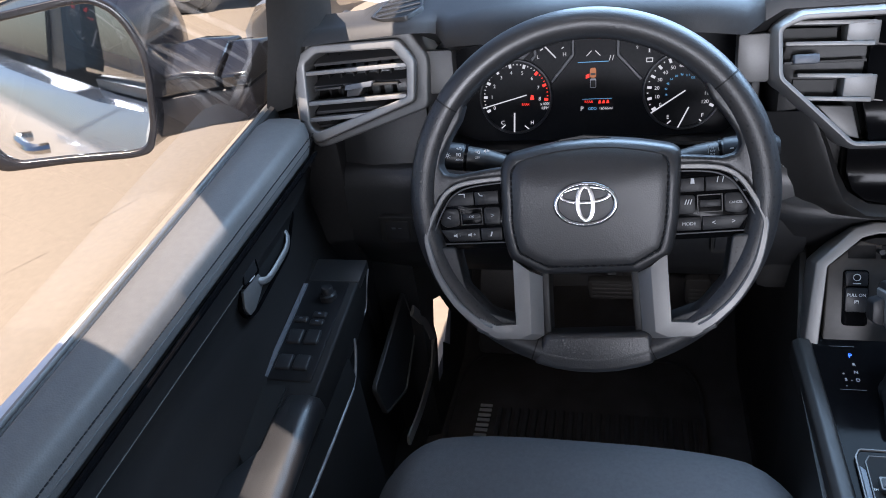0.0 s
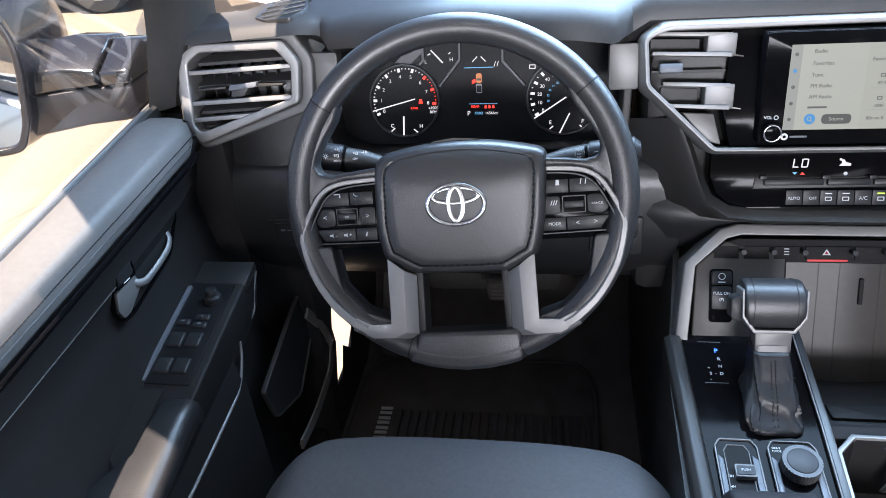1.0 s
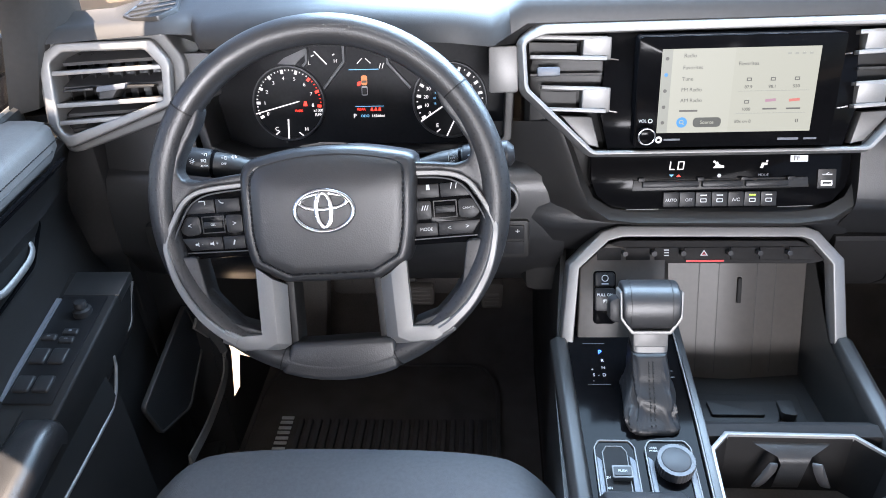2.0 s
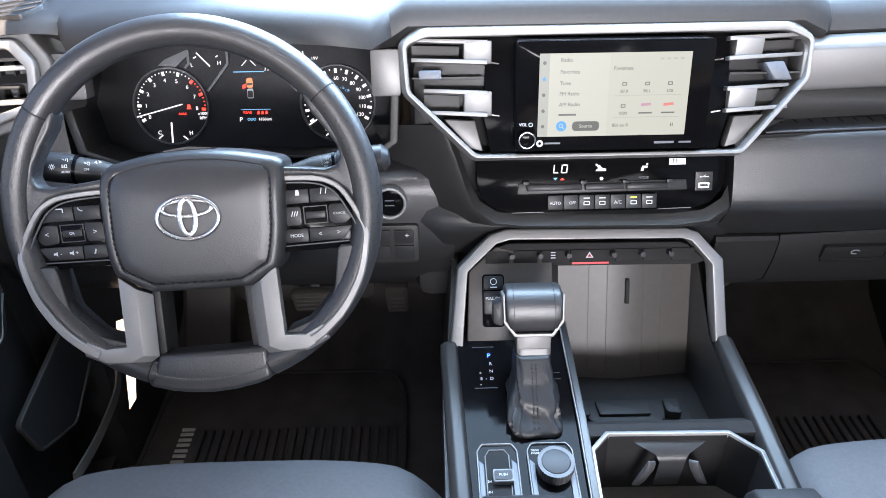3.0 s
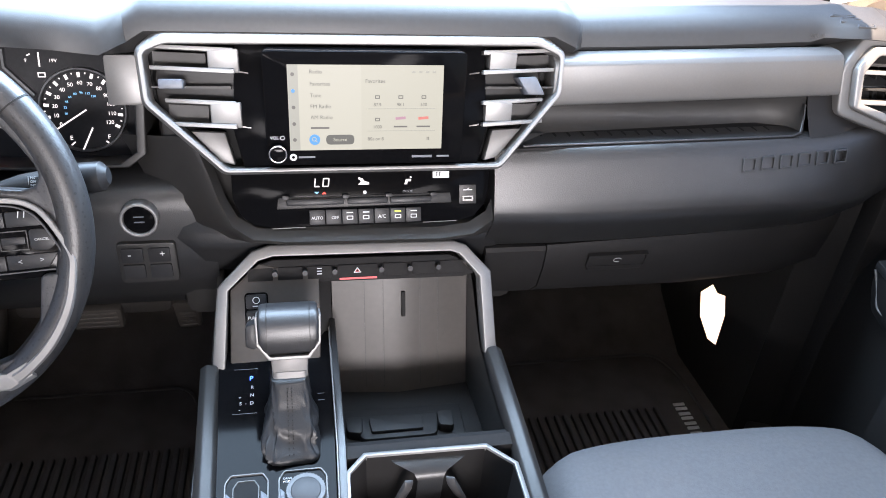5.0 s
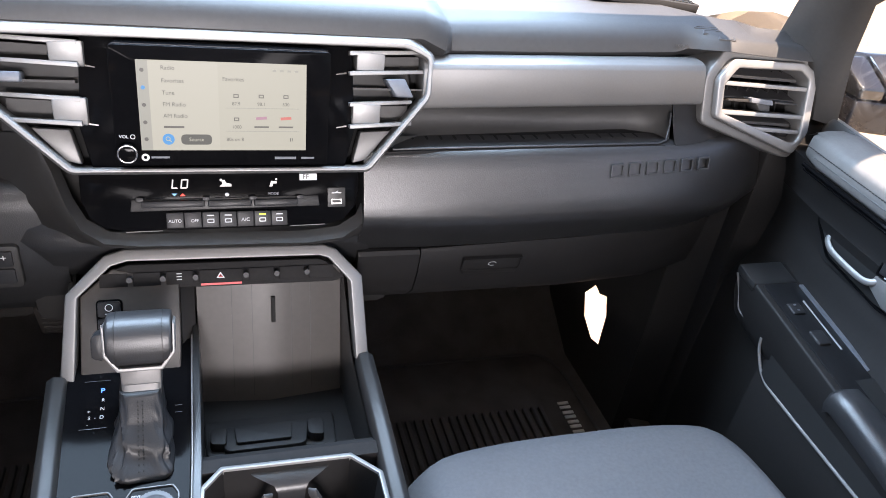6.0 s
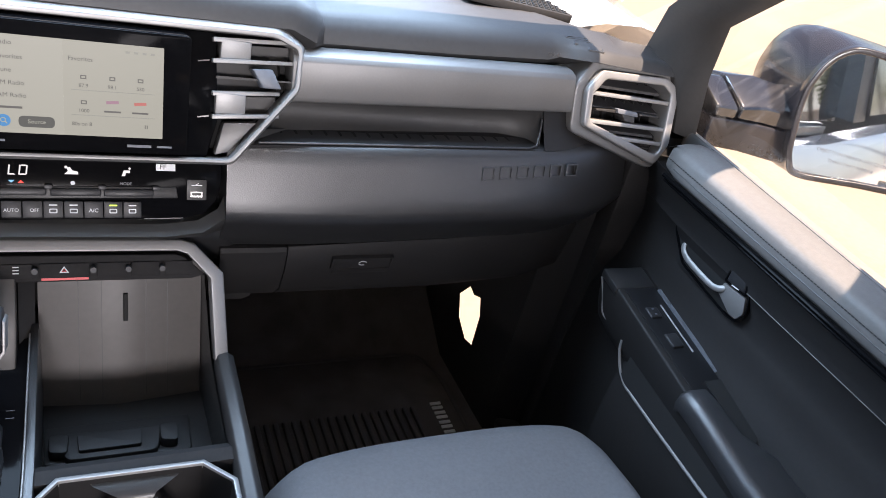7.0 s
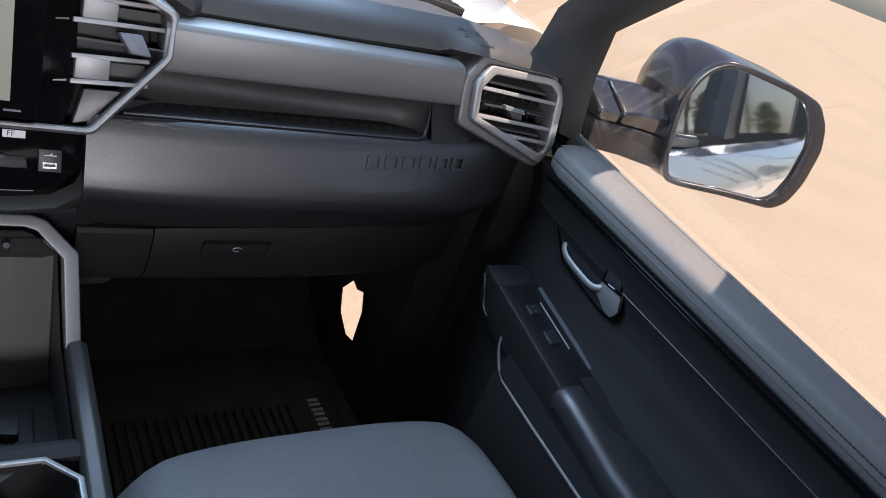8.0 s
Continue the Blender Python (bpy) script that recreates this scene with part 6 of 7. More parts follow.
    text("DRIVE", 0.0034, -0.1030, 0.0265, 0.0020, pl, NAMEGREY, c)
    text("MODE", 0.0034, -0.1030, 0.0225, 0.0020, pl, NAMEGREY, c)
    k = part("drive_knob", prism(circle(0.0160, 36, None, -0.0835, 0.0015), 0.0, 0.0175, pl, 0.0015), KNOBTOP, c, "round drive mode knob")
    part("knob_ring", ring([((0.0202 + 0.0007 * (i % 2)) * math.cos(math.pi * i / 36) - 0.0835, (0.0202 + 0.0007 * (i % 2)) * math.sin(math.pi * i / 36) + 0.0015) for i in range(72)], [(0.0160 * math.cos(math.pi * i / 36) - 0.0835, 0.0160 * math.sin(math.pi * i / 36) + 0.0015) for i in range(72)], 0.002, 0.0165, pl), DIALRIM, k, "knurled grey ring", smooth=20)
    # cup well
    well = [(-0.041, 0.765), (-0.018, 0.789), (0.126, 0.787), (0.158, 0.758), (0.164, 0.60), (-0.047, 0.60)]
    def lift(q, n):
        return [(u, v, cz(v) + n) for u, v in q]
    win = inset(well, 0.006)
    part("cup_rim", loft([lift(well, -0.012), lift(well, 0.004), lift(win, 0.006), lift(win, -0.01)], closed=True, bevel=0.001), SILVER, c, "silver cup holder rim")
    part("cup_wall", loft([lift(win, 0.002), [(u, v, 0.93) for u, v in inset(well, 0.010)]], closed=True), DOORBLACK, c, smooth=20)
    part("cup_floor", prism(inset(well, 0.009), 0.928, 0.932), RUBBER, c)
    part("cup_bridge", loft([[(0.012, 0.784, 1.0075), (0.102, 0.784, 1.0075)], [(0.016, 0.779, 1.0060), (0.098, 0.779, 1.0060)], [(0.038, 0.767, 0.999), (0.076, 0.767, 0.999)], [(0.042, 0.763, 0.990), (0.072, 0.763, 0.990)], [(0.042, 0.770, 0.945), (0.072, 0.770, 0.945)]]), SOFT, c, "dark bridge between the cups")
    for u, a, t in ((0.024, 16, 20), (0.086, -34, -24)):
        turn = Matrix.Translation((u, 0.757, 0.982)) @ Matrix.Rotation(radians(t), 4, "Y") @ Matrix.Rotation(radians(a), 4, "Z")
        rows = [[(-0.0055, 0.001, z), (-0.0055, -0.0010 - q, z), (0.0, -0.0018 - q, z), (0.0055, -0.0010 - q, z), (0.0055, 0.001, z)] for z, q in ((-0.022, 0.0), (-0.010, 0.003), (0.010, 0.004), (0.017, 0.002), (0.019, 0.0))]
        part("cup_finger", loft(rows, closed=True, cap=True, m=turn, bevel=0.0008), VENTSLAT, c, "folding grey cup finger")
    part("front_ledge", loft([[(-0.045, 0.815, 1.006), (0.157, 0.815, 1.006)], [(-0.045, 0.800, 1.0165), (0.158, 0.800, 1.0165)], [(-0.045, 0.784, cz(0.784) + 0.002), (0.160, 0.784, cz(0.784) + 0.002)], [(-0.045, 0.784, 0.97), (0.160, 0.784, 0.97)]]), DARKMATTE, c)
    part("top_skin", loft([[(0.157, 0.815, 1.004), (0.170, 0.815, 1.004)], [(0.163, 0.55, 0.97), (0.172, 0.55, 0.97)]]), SOFT, c)
    return c


console()


def shifter():
    s = thing("gear_shifter", (-0.097, 0.82, 1.02), "black shifter with silver collar and leather boot", "gear lever")
    keys = ((1.013, 0.0335, 0.034, 0.818, 0.2), (1.019, 0.0350, 0.036, 0.820, 0.7), (1.027, 0.0325, 0.033, 0.825, 1.0), (1.040, 0.0285, 0.028, 0.836, 0.9), (1.056, 0.0255, 0.0235, 0.850, 0.5), (1.080, 0.0225, 0.0205, 0.866, 0.1))

    def boot_at(z):
        for p, q in zip(keys, keys[1:]):
            if z <= q[0] + 1e-9:
                t = (z - p[0]) / (q[0] - p[0])
                return [a + (b - a) * t for a, b in zip(p, q)]
        return list(keys[-1])

    def boot_point(z, a):
        z, hx, hy, y, f = boot_at(z)
        cu, su = math.cos(a), math.sin(a)
        u = math.copysign(abs(cu) ** 0.42, cu) * hx
        v = math.copysign(abs(su) ** 0.42, su) * hy
        # creases run down and outward from the collar and pile up at the foot
        q = Vector((cu * 1.4, su * 1.4, (z - 1.01) * 34 + cu * 1.1))
        crease = 1 - 2.2 * abs(noise.noise(q)) + 0.4 * noise.noise(q * 2.3)
        fold = math.sin((z - 1.013) * 210 + cu * 2.6 - su * 0.8) * math.exp(-((z - 1.030) / 0.016) ** 2)
        slump = 0.10 * math.exp(-((z - 1.044) / 0.006) ** 2) * max(0, -cu) ** 2
        w = 1 + 0.20 * f * (crease - 0.62) + 0.11 * fold + slump
        return (-0.098 + u * w * 0.93, y + v * w, z)

    sections = [[boot_point(1.013 + 0.067 * k / 30, 2 * math.pi * i / 64) for i in range(64)] for k in range(31)]
    part("boot", loft(sections, closed=True, cap=True), BOOT, s, "creased black leather boot", smooth=60)
    for du in (-0.10, 0.10):
        st = bmesh.new()
        for i in range(17):
            p = boot_point(1.022 + i * 0.0033, -math.pi / 2 + du * 0.25)
            bmesh.ops.create_cube(st, size=1, matrix=Matrix.Translation((-0.098 + du * 0.024, p[1] - 0.0010, p[2])) @ Matrix.Rotation(radians(-50), 4, "X") @ Matrix.Diagonal((0.0012, 0.0024, 0.0016, 1)))
        tagged(part("boot_stitch", st, DARKHOLE, s), kind="stuff")
    km = face_frame((-0.0965, 0.876, 1.096), 0.45)
    part("collar", loft([[(u * a, v * b, n) for u, v in rounded([(-1, -1), (1, -1), (1, 1), (-1, 1)], 0.35)] for a, b, n in ((0.020, 0.012, -0.02), (0.020, 0.012, 0.0))], closed=True, cap=True, m=Matrix.Translation((-0.0965, 0.866, 1.082)) @ Matrix.Rotation(radians(-24), 4, "X") @ Matrix.Rotation(0, 4, "X")), STRIP, s)
    part("collar_front", prism(rounded([(-0.020, -0.026), (0.020, -0.026), (0.021, 0.0), (-0.021, 0.0)], 0.003), -0.014, 0.014, km, 0.003), STRIP, s, "brushed silver collar")
    barrel = smooth2([(0.004, 0.012), (0.014, 0.0195), (0.028, 0.0225), (0.042, 0.0205), (0.053, 0.012), (0.0585, -0.002), (0.057, -0.018), (0.044, -0.027), (0.020, -0.026), (0.004, -0.016)], 4)
    rows = []
    for u, s1 in ((-0.0335, 0.90), (-0.0325, 0.955), (-0.030, 0.985), (-0.024, 1.0), (0.024, 1.0), (0.030, 0.985), (0.0325, 0.955), (0.0335, 0.90)):
        rows.append([(u * (0.78 + 0.22 * min(1, max(0, v) / 0.020)), 0.030 + (v - 0.030) * s1, n * s1) for v, n in barrel])
    part("head", loft(rows, closed=True, cap=True, m=km), LEATHER, s, "dark padded barrel-shaped shifter head", smooth=50)
    for u in (-0.024, 0.024):
        part("head_seam", tube([(u, v * 1.002, n * 1.012 + 0.0002) for v, n in barrel], 0.0005, 5, up=(1, 0, 0), m=km, closed=True), HARD, s)
    out = [(-0.023, -0.002), (-0.036, 0.016), (-0.037, 0.048), (-0.0345, 0.050), (-0.0335, 0.018), (-0.021, 0.002), (0.021, 0.002), (0.0335, 0.018), (0.0345, 0.050), (0.037, 0.048), (0.036, 0.016), (0.023, -0.002)]
    part("head_rim", prism(out, -0.016, 0.0165, km, 0.0006), SILVER, s, "thin silver rim")
    part("release_button", prism(rounded([(-0.048, 0.014), (-0.036, 0.010), (-0.036, 0.042), (-0.048, 0.038)], 0.004), -0.012, 0.012, km, 0.003), BUTTON, s)


shifter()


def armrest():
    a = thing("console_armrest", (0, 0.5, 1.0), "dark leather console armrest with two front prongs", "armrest")
    for x0, x1 in ((-0.176, -0.078), (0.108, 0.186)):
        part("armrest_pad", loft([[(x0, y, z0), (x0 + 0.006, y, z1), (x1 - 0.006, y, z1), (x1, y, z0)] for y, z0, z1 in ((0.30, 0.99, 1.045), (0.660, 0.99, 1.040), (0.690, 0.99, 1.030), (0.700, 0.99, 1.012))], closed=True, cap=True, bevel=0.005, seg=3), LEATHER, a, "padded leather armrest")
    part("armrest_lid", box((0.004, 0.28, 1.018), (0.34, 0.44, 0.05), 0.012), LEATHER, a)


armrest()


# ---- doors ----
def bz(y):
    return 1.318 + 0.055 * (y - 0.55)


def door(sg):
    name = "door_left" if sg < 0 else "door_right"
    d = thing(name, (X0 + sg * 0.82, 0.5, 0.7), "black and grey truck door panel with padded sill and silver pull", "door", kind="structure")
    f = lambda x, y, z: (X0 + sg * x, y, z)
    ys = [0.0, 0.25, 0.45, 0.60, 0.75, 0.88, 0.95, 0.985, 1.0]
    rows = []
    for y in ys:
        z = bz(y)
        e = 0.0 if y < 0.97 else (0.012 if y < 0.99 else 0.03)
        rows.append([f(sx(y) - 0.009, y, z - 0.03), f(sx(y) - 0.0095, y, z - 0.004 - e * 0.6), f(sx(y) - 0.014, y, z - 0.001 - e * 0.6), f(0.836, y, z - 0.001 - e * 0.6), f(0.818, y, z - 0.004 - e * 0.6), f(0.809 + e, y, z - 0.0065 - e * 0.5), f(0.8045 + e, y, z - 0.0105 - e * 0.4), f(0.802 + e, y, z - 0.017), f(0.8000 + e, y, z - 0.030), f(0.8005 + e, y, z - 0.042), f(0.805 + e, y, z - 0.048), f(0.816 + e, y, z - 0.050), f(0.83, y, z - 0.06)])
    part("sill_pad", loft(rows, closed=True, cap=True), PADVINYL, d, "stitched dark vinyl sill pad", smooth=60)
    st = bmesh.new()
    for i in range(130):
        y = 0.30 + i * 0.0053
        if y < 0.978:
            bmesh.ops.create_cube(st, size=1, matrix=Matrix.Translation(f(0.8003, y, bz(y) - 0.0255)) @ Matrix.Diagonal((0.0012, 0.0036, 0.0011, 1)))
    tagged(part("sill_stitch", st, THREAD, d), kind="stuff")
    for px, dz in ((0.8008, 0.0345),):
        part("sill_seam", sweep([f(px, 0.0, bz(0.0) - dz), f(px, 0.5, bz(0.5) - dz), f(px, 0.955, bz(0.955) - dz)], circle(0.0011, 6)), HARD, d, "dark sewn seam")
    part("sill_bead", sweep([f(0.801, 0.0, bz(0.0) - 0.0515), f(0.801, 0.5, bz(0.5) - 0.0515), f(0.801, 0.97, bz(0.97) - 0.0515)], circle(0.0030, 8)), GLOSS, d, "thin glossy bead")
    part("sill_bead", sweep([f(0.806, 0.0, bz(0.0) - 0.0595), f(0.806, 0.5, bz(0.5) - 0.0595), f(0.806, 0.97, bz(0.97) - 0.0595)], circle(0.0022, 8)), GLOSS, d, "thin glossy bead")
    # upper panel, hollowed, then lower panel
    prof = [(0.812, -0.052), (0.822, -0.075), (0.834, -0.10), (0.838, -0.118), (0.8378, -0.1195), (0.840, -0.1225), (0.848, -0.150), (0.8485, -0.170), (0.847, -0.178), (0.843, -0.200), (0.838, -0.235), (0.80, -0.30), (0.79, -0.45), (0.79, -0.66), (0.87, -0.66), (0.88, -0.06)]
    part("panel", loft([[f(x + (0.0 if y < 0.97 else 0.015), y, bz(y) + dz) for x, dz in prof] for y in (0.0, 0.3, 0.6, 0.8, 0.95, 1.06)], closed=True, cap=True), DOORBLACK, d, "hard black door panel", smooth=35)
    part("panel_bead", sweep([f(0.836, 0.0, 1.178), f(0.837, 0.4, 1.193), f(0.838, 0.78, 1.2095)], circle(0.0008, 6)), BINGREY, d)
    # arm: rising front block, key plate, padded rest
    ai, ao = 0.760, 0.835
    az = lambda y: 1.122 + 0.19 * (y - 0.968)
    def arm_sec(y, inner, top, bottom):
        return [f(ao + 0.01, y, bottom), f(ao + 0.01, y, top), f(inner, y, top), f(inner + 0.004, y, bottom + 0.02), f(inner + 0.012, y, bottom)]
    part("arm_body", loft([arm_sec(y, ai, az(y), az(y) - d2) for y, d2 in ((0.0, 0.07), (0.45, 0.075), (0.73, 0.078), (0.92, 0.085), (0.955, 0.08), (0.968, 0.055))], closed=True, cap=True, bevel=0.004, seg=3), DOORBLACK, d, "black arm body")
    part("arm_cap", loft([[f(ao, y, az(y) + 0.001), f(ai - 0.0015, y, az(y) + 0.001), f(ai - 0.0015, y, az(y) - 0.012), f(ao, y, az(y) - 0.012)] for y in (0.925, 0.968)], closed=True, cap=True, bevel=0.002), SOFT, d)
    part("key_plate", loft([[f(0.832, y, az(y) + 0.002), f(ai + 0.012, y, az(y) + 0.002), f(ai + 0.012, y, az(y) - 0.004), f(0.832, y, az(y) - 0.004)] for y in ((0.755, 0.922) if sg < 0 else (0.700, 0.922))], closed=True, cap=True, bevel=0.0015), KEYPLATE, d, "black window key plate")
    part("plate_edge", sweep([f(0.834, 0.757, az(0.757) + 0.003), f(0.834, 0.915, az(0.915) + 0.003)], [(-0.003, -0.001), (0.003, -0.001), (0.003, 0.002), (-0.003, 0.002)]), BLUEGREY, d, "grey blue plate edge")
    tilt = Matrix.Rotation(math.atan(0.19), 4, "X")
    def key(x, y, w, l, h):
        part("window_key", box((0, 0, 0), (w, l, h), 0.003, Matrix.Translation(f(x, y, az(y) + 0.0035 - h * 0.30)) @ tilt, 3), BUTTON, d)
    if sg < 0:
        k = part("mirror_knob", loft([[f(0.793 + r * math.cos(a), 0.893 + r * math.sin(a), az(0.893) + h) for a in [2 * math.pi * i / 18 for i in range(18)]] for r, h in ((0.012, 0.0), (0.0115, 0.008), (0.008, 0.010), (0.008, 0.017), (0.0065, 0.019))], closed=True, cap=True), BUTTON, d, "round mirror adjuster knob")
        for x, y in ((0.795, 0.861), (0.795, 0.848), (0.819, 0.852)):
            key(x, y, 0.020, 0.011, 0.006)
            mk = Matrix.Translation(f(x, y, az(y) + 0.0049)) @ tilt
            flat(rect(-0.0022, -0.0012, 0.0022, 0.0012, 0.001), 0.0, mk, BLUEGREY, d, "key_mark")
        for y in (0.823, 0.782):
            for x in (0.793, 0.817):
                key(x, y, 0.021, 0.024, 0.009)
    else:
        key(0.795, 0.872, 0.022, 0.022, 0.006)
        for y in (0.877, 0.867):
            mk = Matrix.Translation(f(0.795, y, az(y) + 0.0049)) @ tilt
            flat(rect(-0.0022, -0.0012, 0.0022, 0.0012, 0.001), 0.0, mk, BLUEGREY, d, "key_mark")
        key(0.797, 0.818, 0.022, 0.026, 0.009)
        part("key_trim", sweep([f(0.817, 0.795, az(0.795) + 0.003), f(0.817, 0.885, az(0.885) + 0.003)], circle(0.0014, 6)), SILVER, d)
    # padded rest with grab hollow behind its front end
    pad = []
    for y, w, h in ((0.735, 0.030, 0.002), (0.728, 0.036, 0.010), (0.70, 0.040, 0.012), (0.655, 0.042, 0.012), (0.630, 0.060, 0.012), (0.60, 0.082, 0.011), (0.3, 0.085, 0.011), (0.0, 0.085, 0.011)):
        t = az(max(y, 0.45)) + h
        pad.append([f(ai - 0.004, y, t - 0.038), f(ai - 0.010, y, t - 0.020), f(ai - 0.006, y, t - 0.004), f(ai + 0.006, y, t), f(ai + w - 0.008, y, t - 0.001), f(ai + w, y, t - 0.008), f(ai + w, y, t - 0.038)])
    part("arm_pad", loft(pad, closed=True, cap=True), LEATHER, d, "padded leather armrest", smooth=60)
    # dark slab on the arm top paints the shade of the hollow
    part("grab_hollow_shade", loft([[f(0.801, y, az(y) + 0.0032), f(0.836 - w, y, az(y) + 0.0032), f(0.836 - w, y, az(y) - 0.004), f(0.801, y, az(y) - 0.004)] for y, w in ((0.640, 0.022), (0.655, 0.008), (0.67, 0.0), (0.745, 0.0))], closed=True, cap=True), DARKHOLE, d)
    # silver trim lines and map pocket
    part("pocket", loft([[f(ai + 0.016, y, 1.032 + 0.1 * (y - 0.75)), f(ai + 0.03, y, 1.032 + 0.1 * (y - 0.75)), f(0.80, y, 0.95), f(0.80, y, 0.74), f(ai + 0.008, y, 0.72), f(ai - 0.004, y, 0.80), f(ai + 0.000, y, 0.985 + 0.1 * (y - 0.75))] for y in (0.0, 0.45, 0.80, 0.86)], closed=True, cap=True), DOORBLACK, d)
    # black sheet paints the pocket's inner shade; the pocket itself is solid
    part("pocket_mouth_shade", loft([[f(ai + 0.004, y, 1.034 + 0.1 * (y - 0.75)), f(ai - 0.001, y, 0.992 + 0.1 * (y - 0.75))] for y in (0.0, 0.45, 0.80, 0.85)]), DARKHOLE, d)
    part("silver_line", sweep(smooth_path([f(ai + 0.004, 0.879, 1.050), f(ai + 0.003, 0.872, 1.03), f(ai + 0.001, 0.845, 1.003), f(ai - 0.001, 0.80, 0.996), f(ai - 0.002, 0.62, 0.984), f(ai - 0.002, 0.30, 0.965)], 6), circle(0.0024, 8)), SILVER, d, "thin silver line")
    part("silver_line", sweep(smooth_path([f(ai + 0.000, 0.966, 1.108), f(ai + 0.004, 0.952, 1.080), f(ai + 0.004, 0.940, 1.058), f(ai + 0.006, 0.922, 1.052)], 4), circle(0.0018, 8)), SILVER, d)
    # release handle
    m = Matrix(((0, 0, -sg, X0 + sg * 0.840), (1, 0, 0, 0.855), (0, 1, 0, 1.200), (0, 0, 0, 1)))
    # flush near-black patch paints the shade of the handle recess
    h = part("handle_cup", prism(rounded([(0.080, 0.010), (0.070, 0.035), (-0.070, 0.035), (-0.080, 0.010), (-0.072, -0.038), (-0.02, -0.042), (0.06, -0.035)], 0.01), -0.012, -0.004, m, 0.002), DARKHOLE, d, "handle recess, its shade painted as a dark patch")
    cup = rounded([(0.088, 0.014), (0.084, 0.034), (-0.070, 0.037), (-0.083, 0.010), (-0.092, -0.020), (-0.084, -0.038), (-0.062, -0.042), (0.048, -0.026)], 0.008)
    part("cup_rim", ring(cup, inset(cup, 0.0016), -0.006, 0.0008, m, 0.0006), GLOSS, h)
    lever = smooth_path([(0.062, 0.000, -0.006), (0.054, -0.006, 0.000), (0.033, -0.0120, 0.004), (-0.018, -0.0165, 0.005), (-0.036, -0.0130, 0.003), (-0.042, -0.0060, -0.002)], 6)
    part("pull", sweep(lever, [(0.0050 * math.cos(a), 0.0030 * math.sin(a)) for a in [2 * math.pi * i / 10 for i in range(10)]], up=(0, 0, 1), m=m), SILVER, h, "silver release lever")
    part("pull_plate", prism(rounded([(-0.037, -0.001), (-0.0795, 0.001), (-0.0870, -0.020), (-0.080, -0.034), (-0.0660, -0.0345), (-0.034, -0.0190)], 0.003), -0.006, 0.0015, m, 0.001), STRIP, h, "satin grey plate")
    lock = [(-0.0376, 0.0286), (-0.0740, 0.0254), (-0.0795, 0.0035), (-0.0367, 0.0015)]
    part("lock_tab", loft([[(u, v, n) for u, v in rounded(inset(lock, q), 0.003)] for q, n in ((0.003, -0.004), (0.003, 0.002), (0.005, 0.004))], closed=True, cap=True, m=m, bevel=0.0006), BUTTON, h)
    part("lock_rim", ring(rounded(lock, 0.004), rounded(inset(lock, 0.003), 0.003), -0.004, 0.0035, m, 0.001), GLOSS, h)
    bar(-0.052, 0.0055, -0.066, 0.0065, 0.0016, 0.0042, m, GREYPRINT, h, "lock_mark")
    # front edge, hinge side
    # near-black for rubber seals and the shade between dash and door
    part("hinge_panel", box(f(0.855, 1.065, 0.98), (0.11, 0.05, 0.68), 0.006), DARKMATTE, d)


door(-1)
door(1)


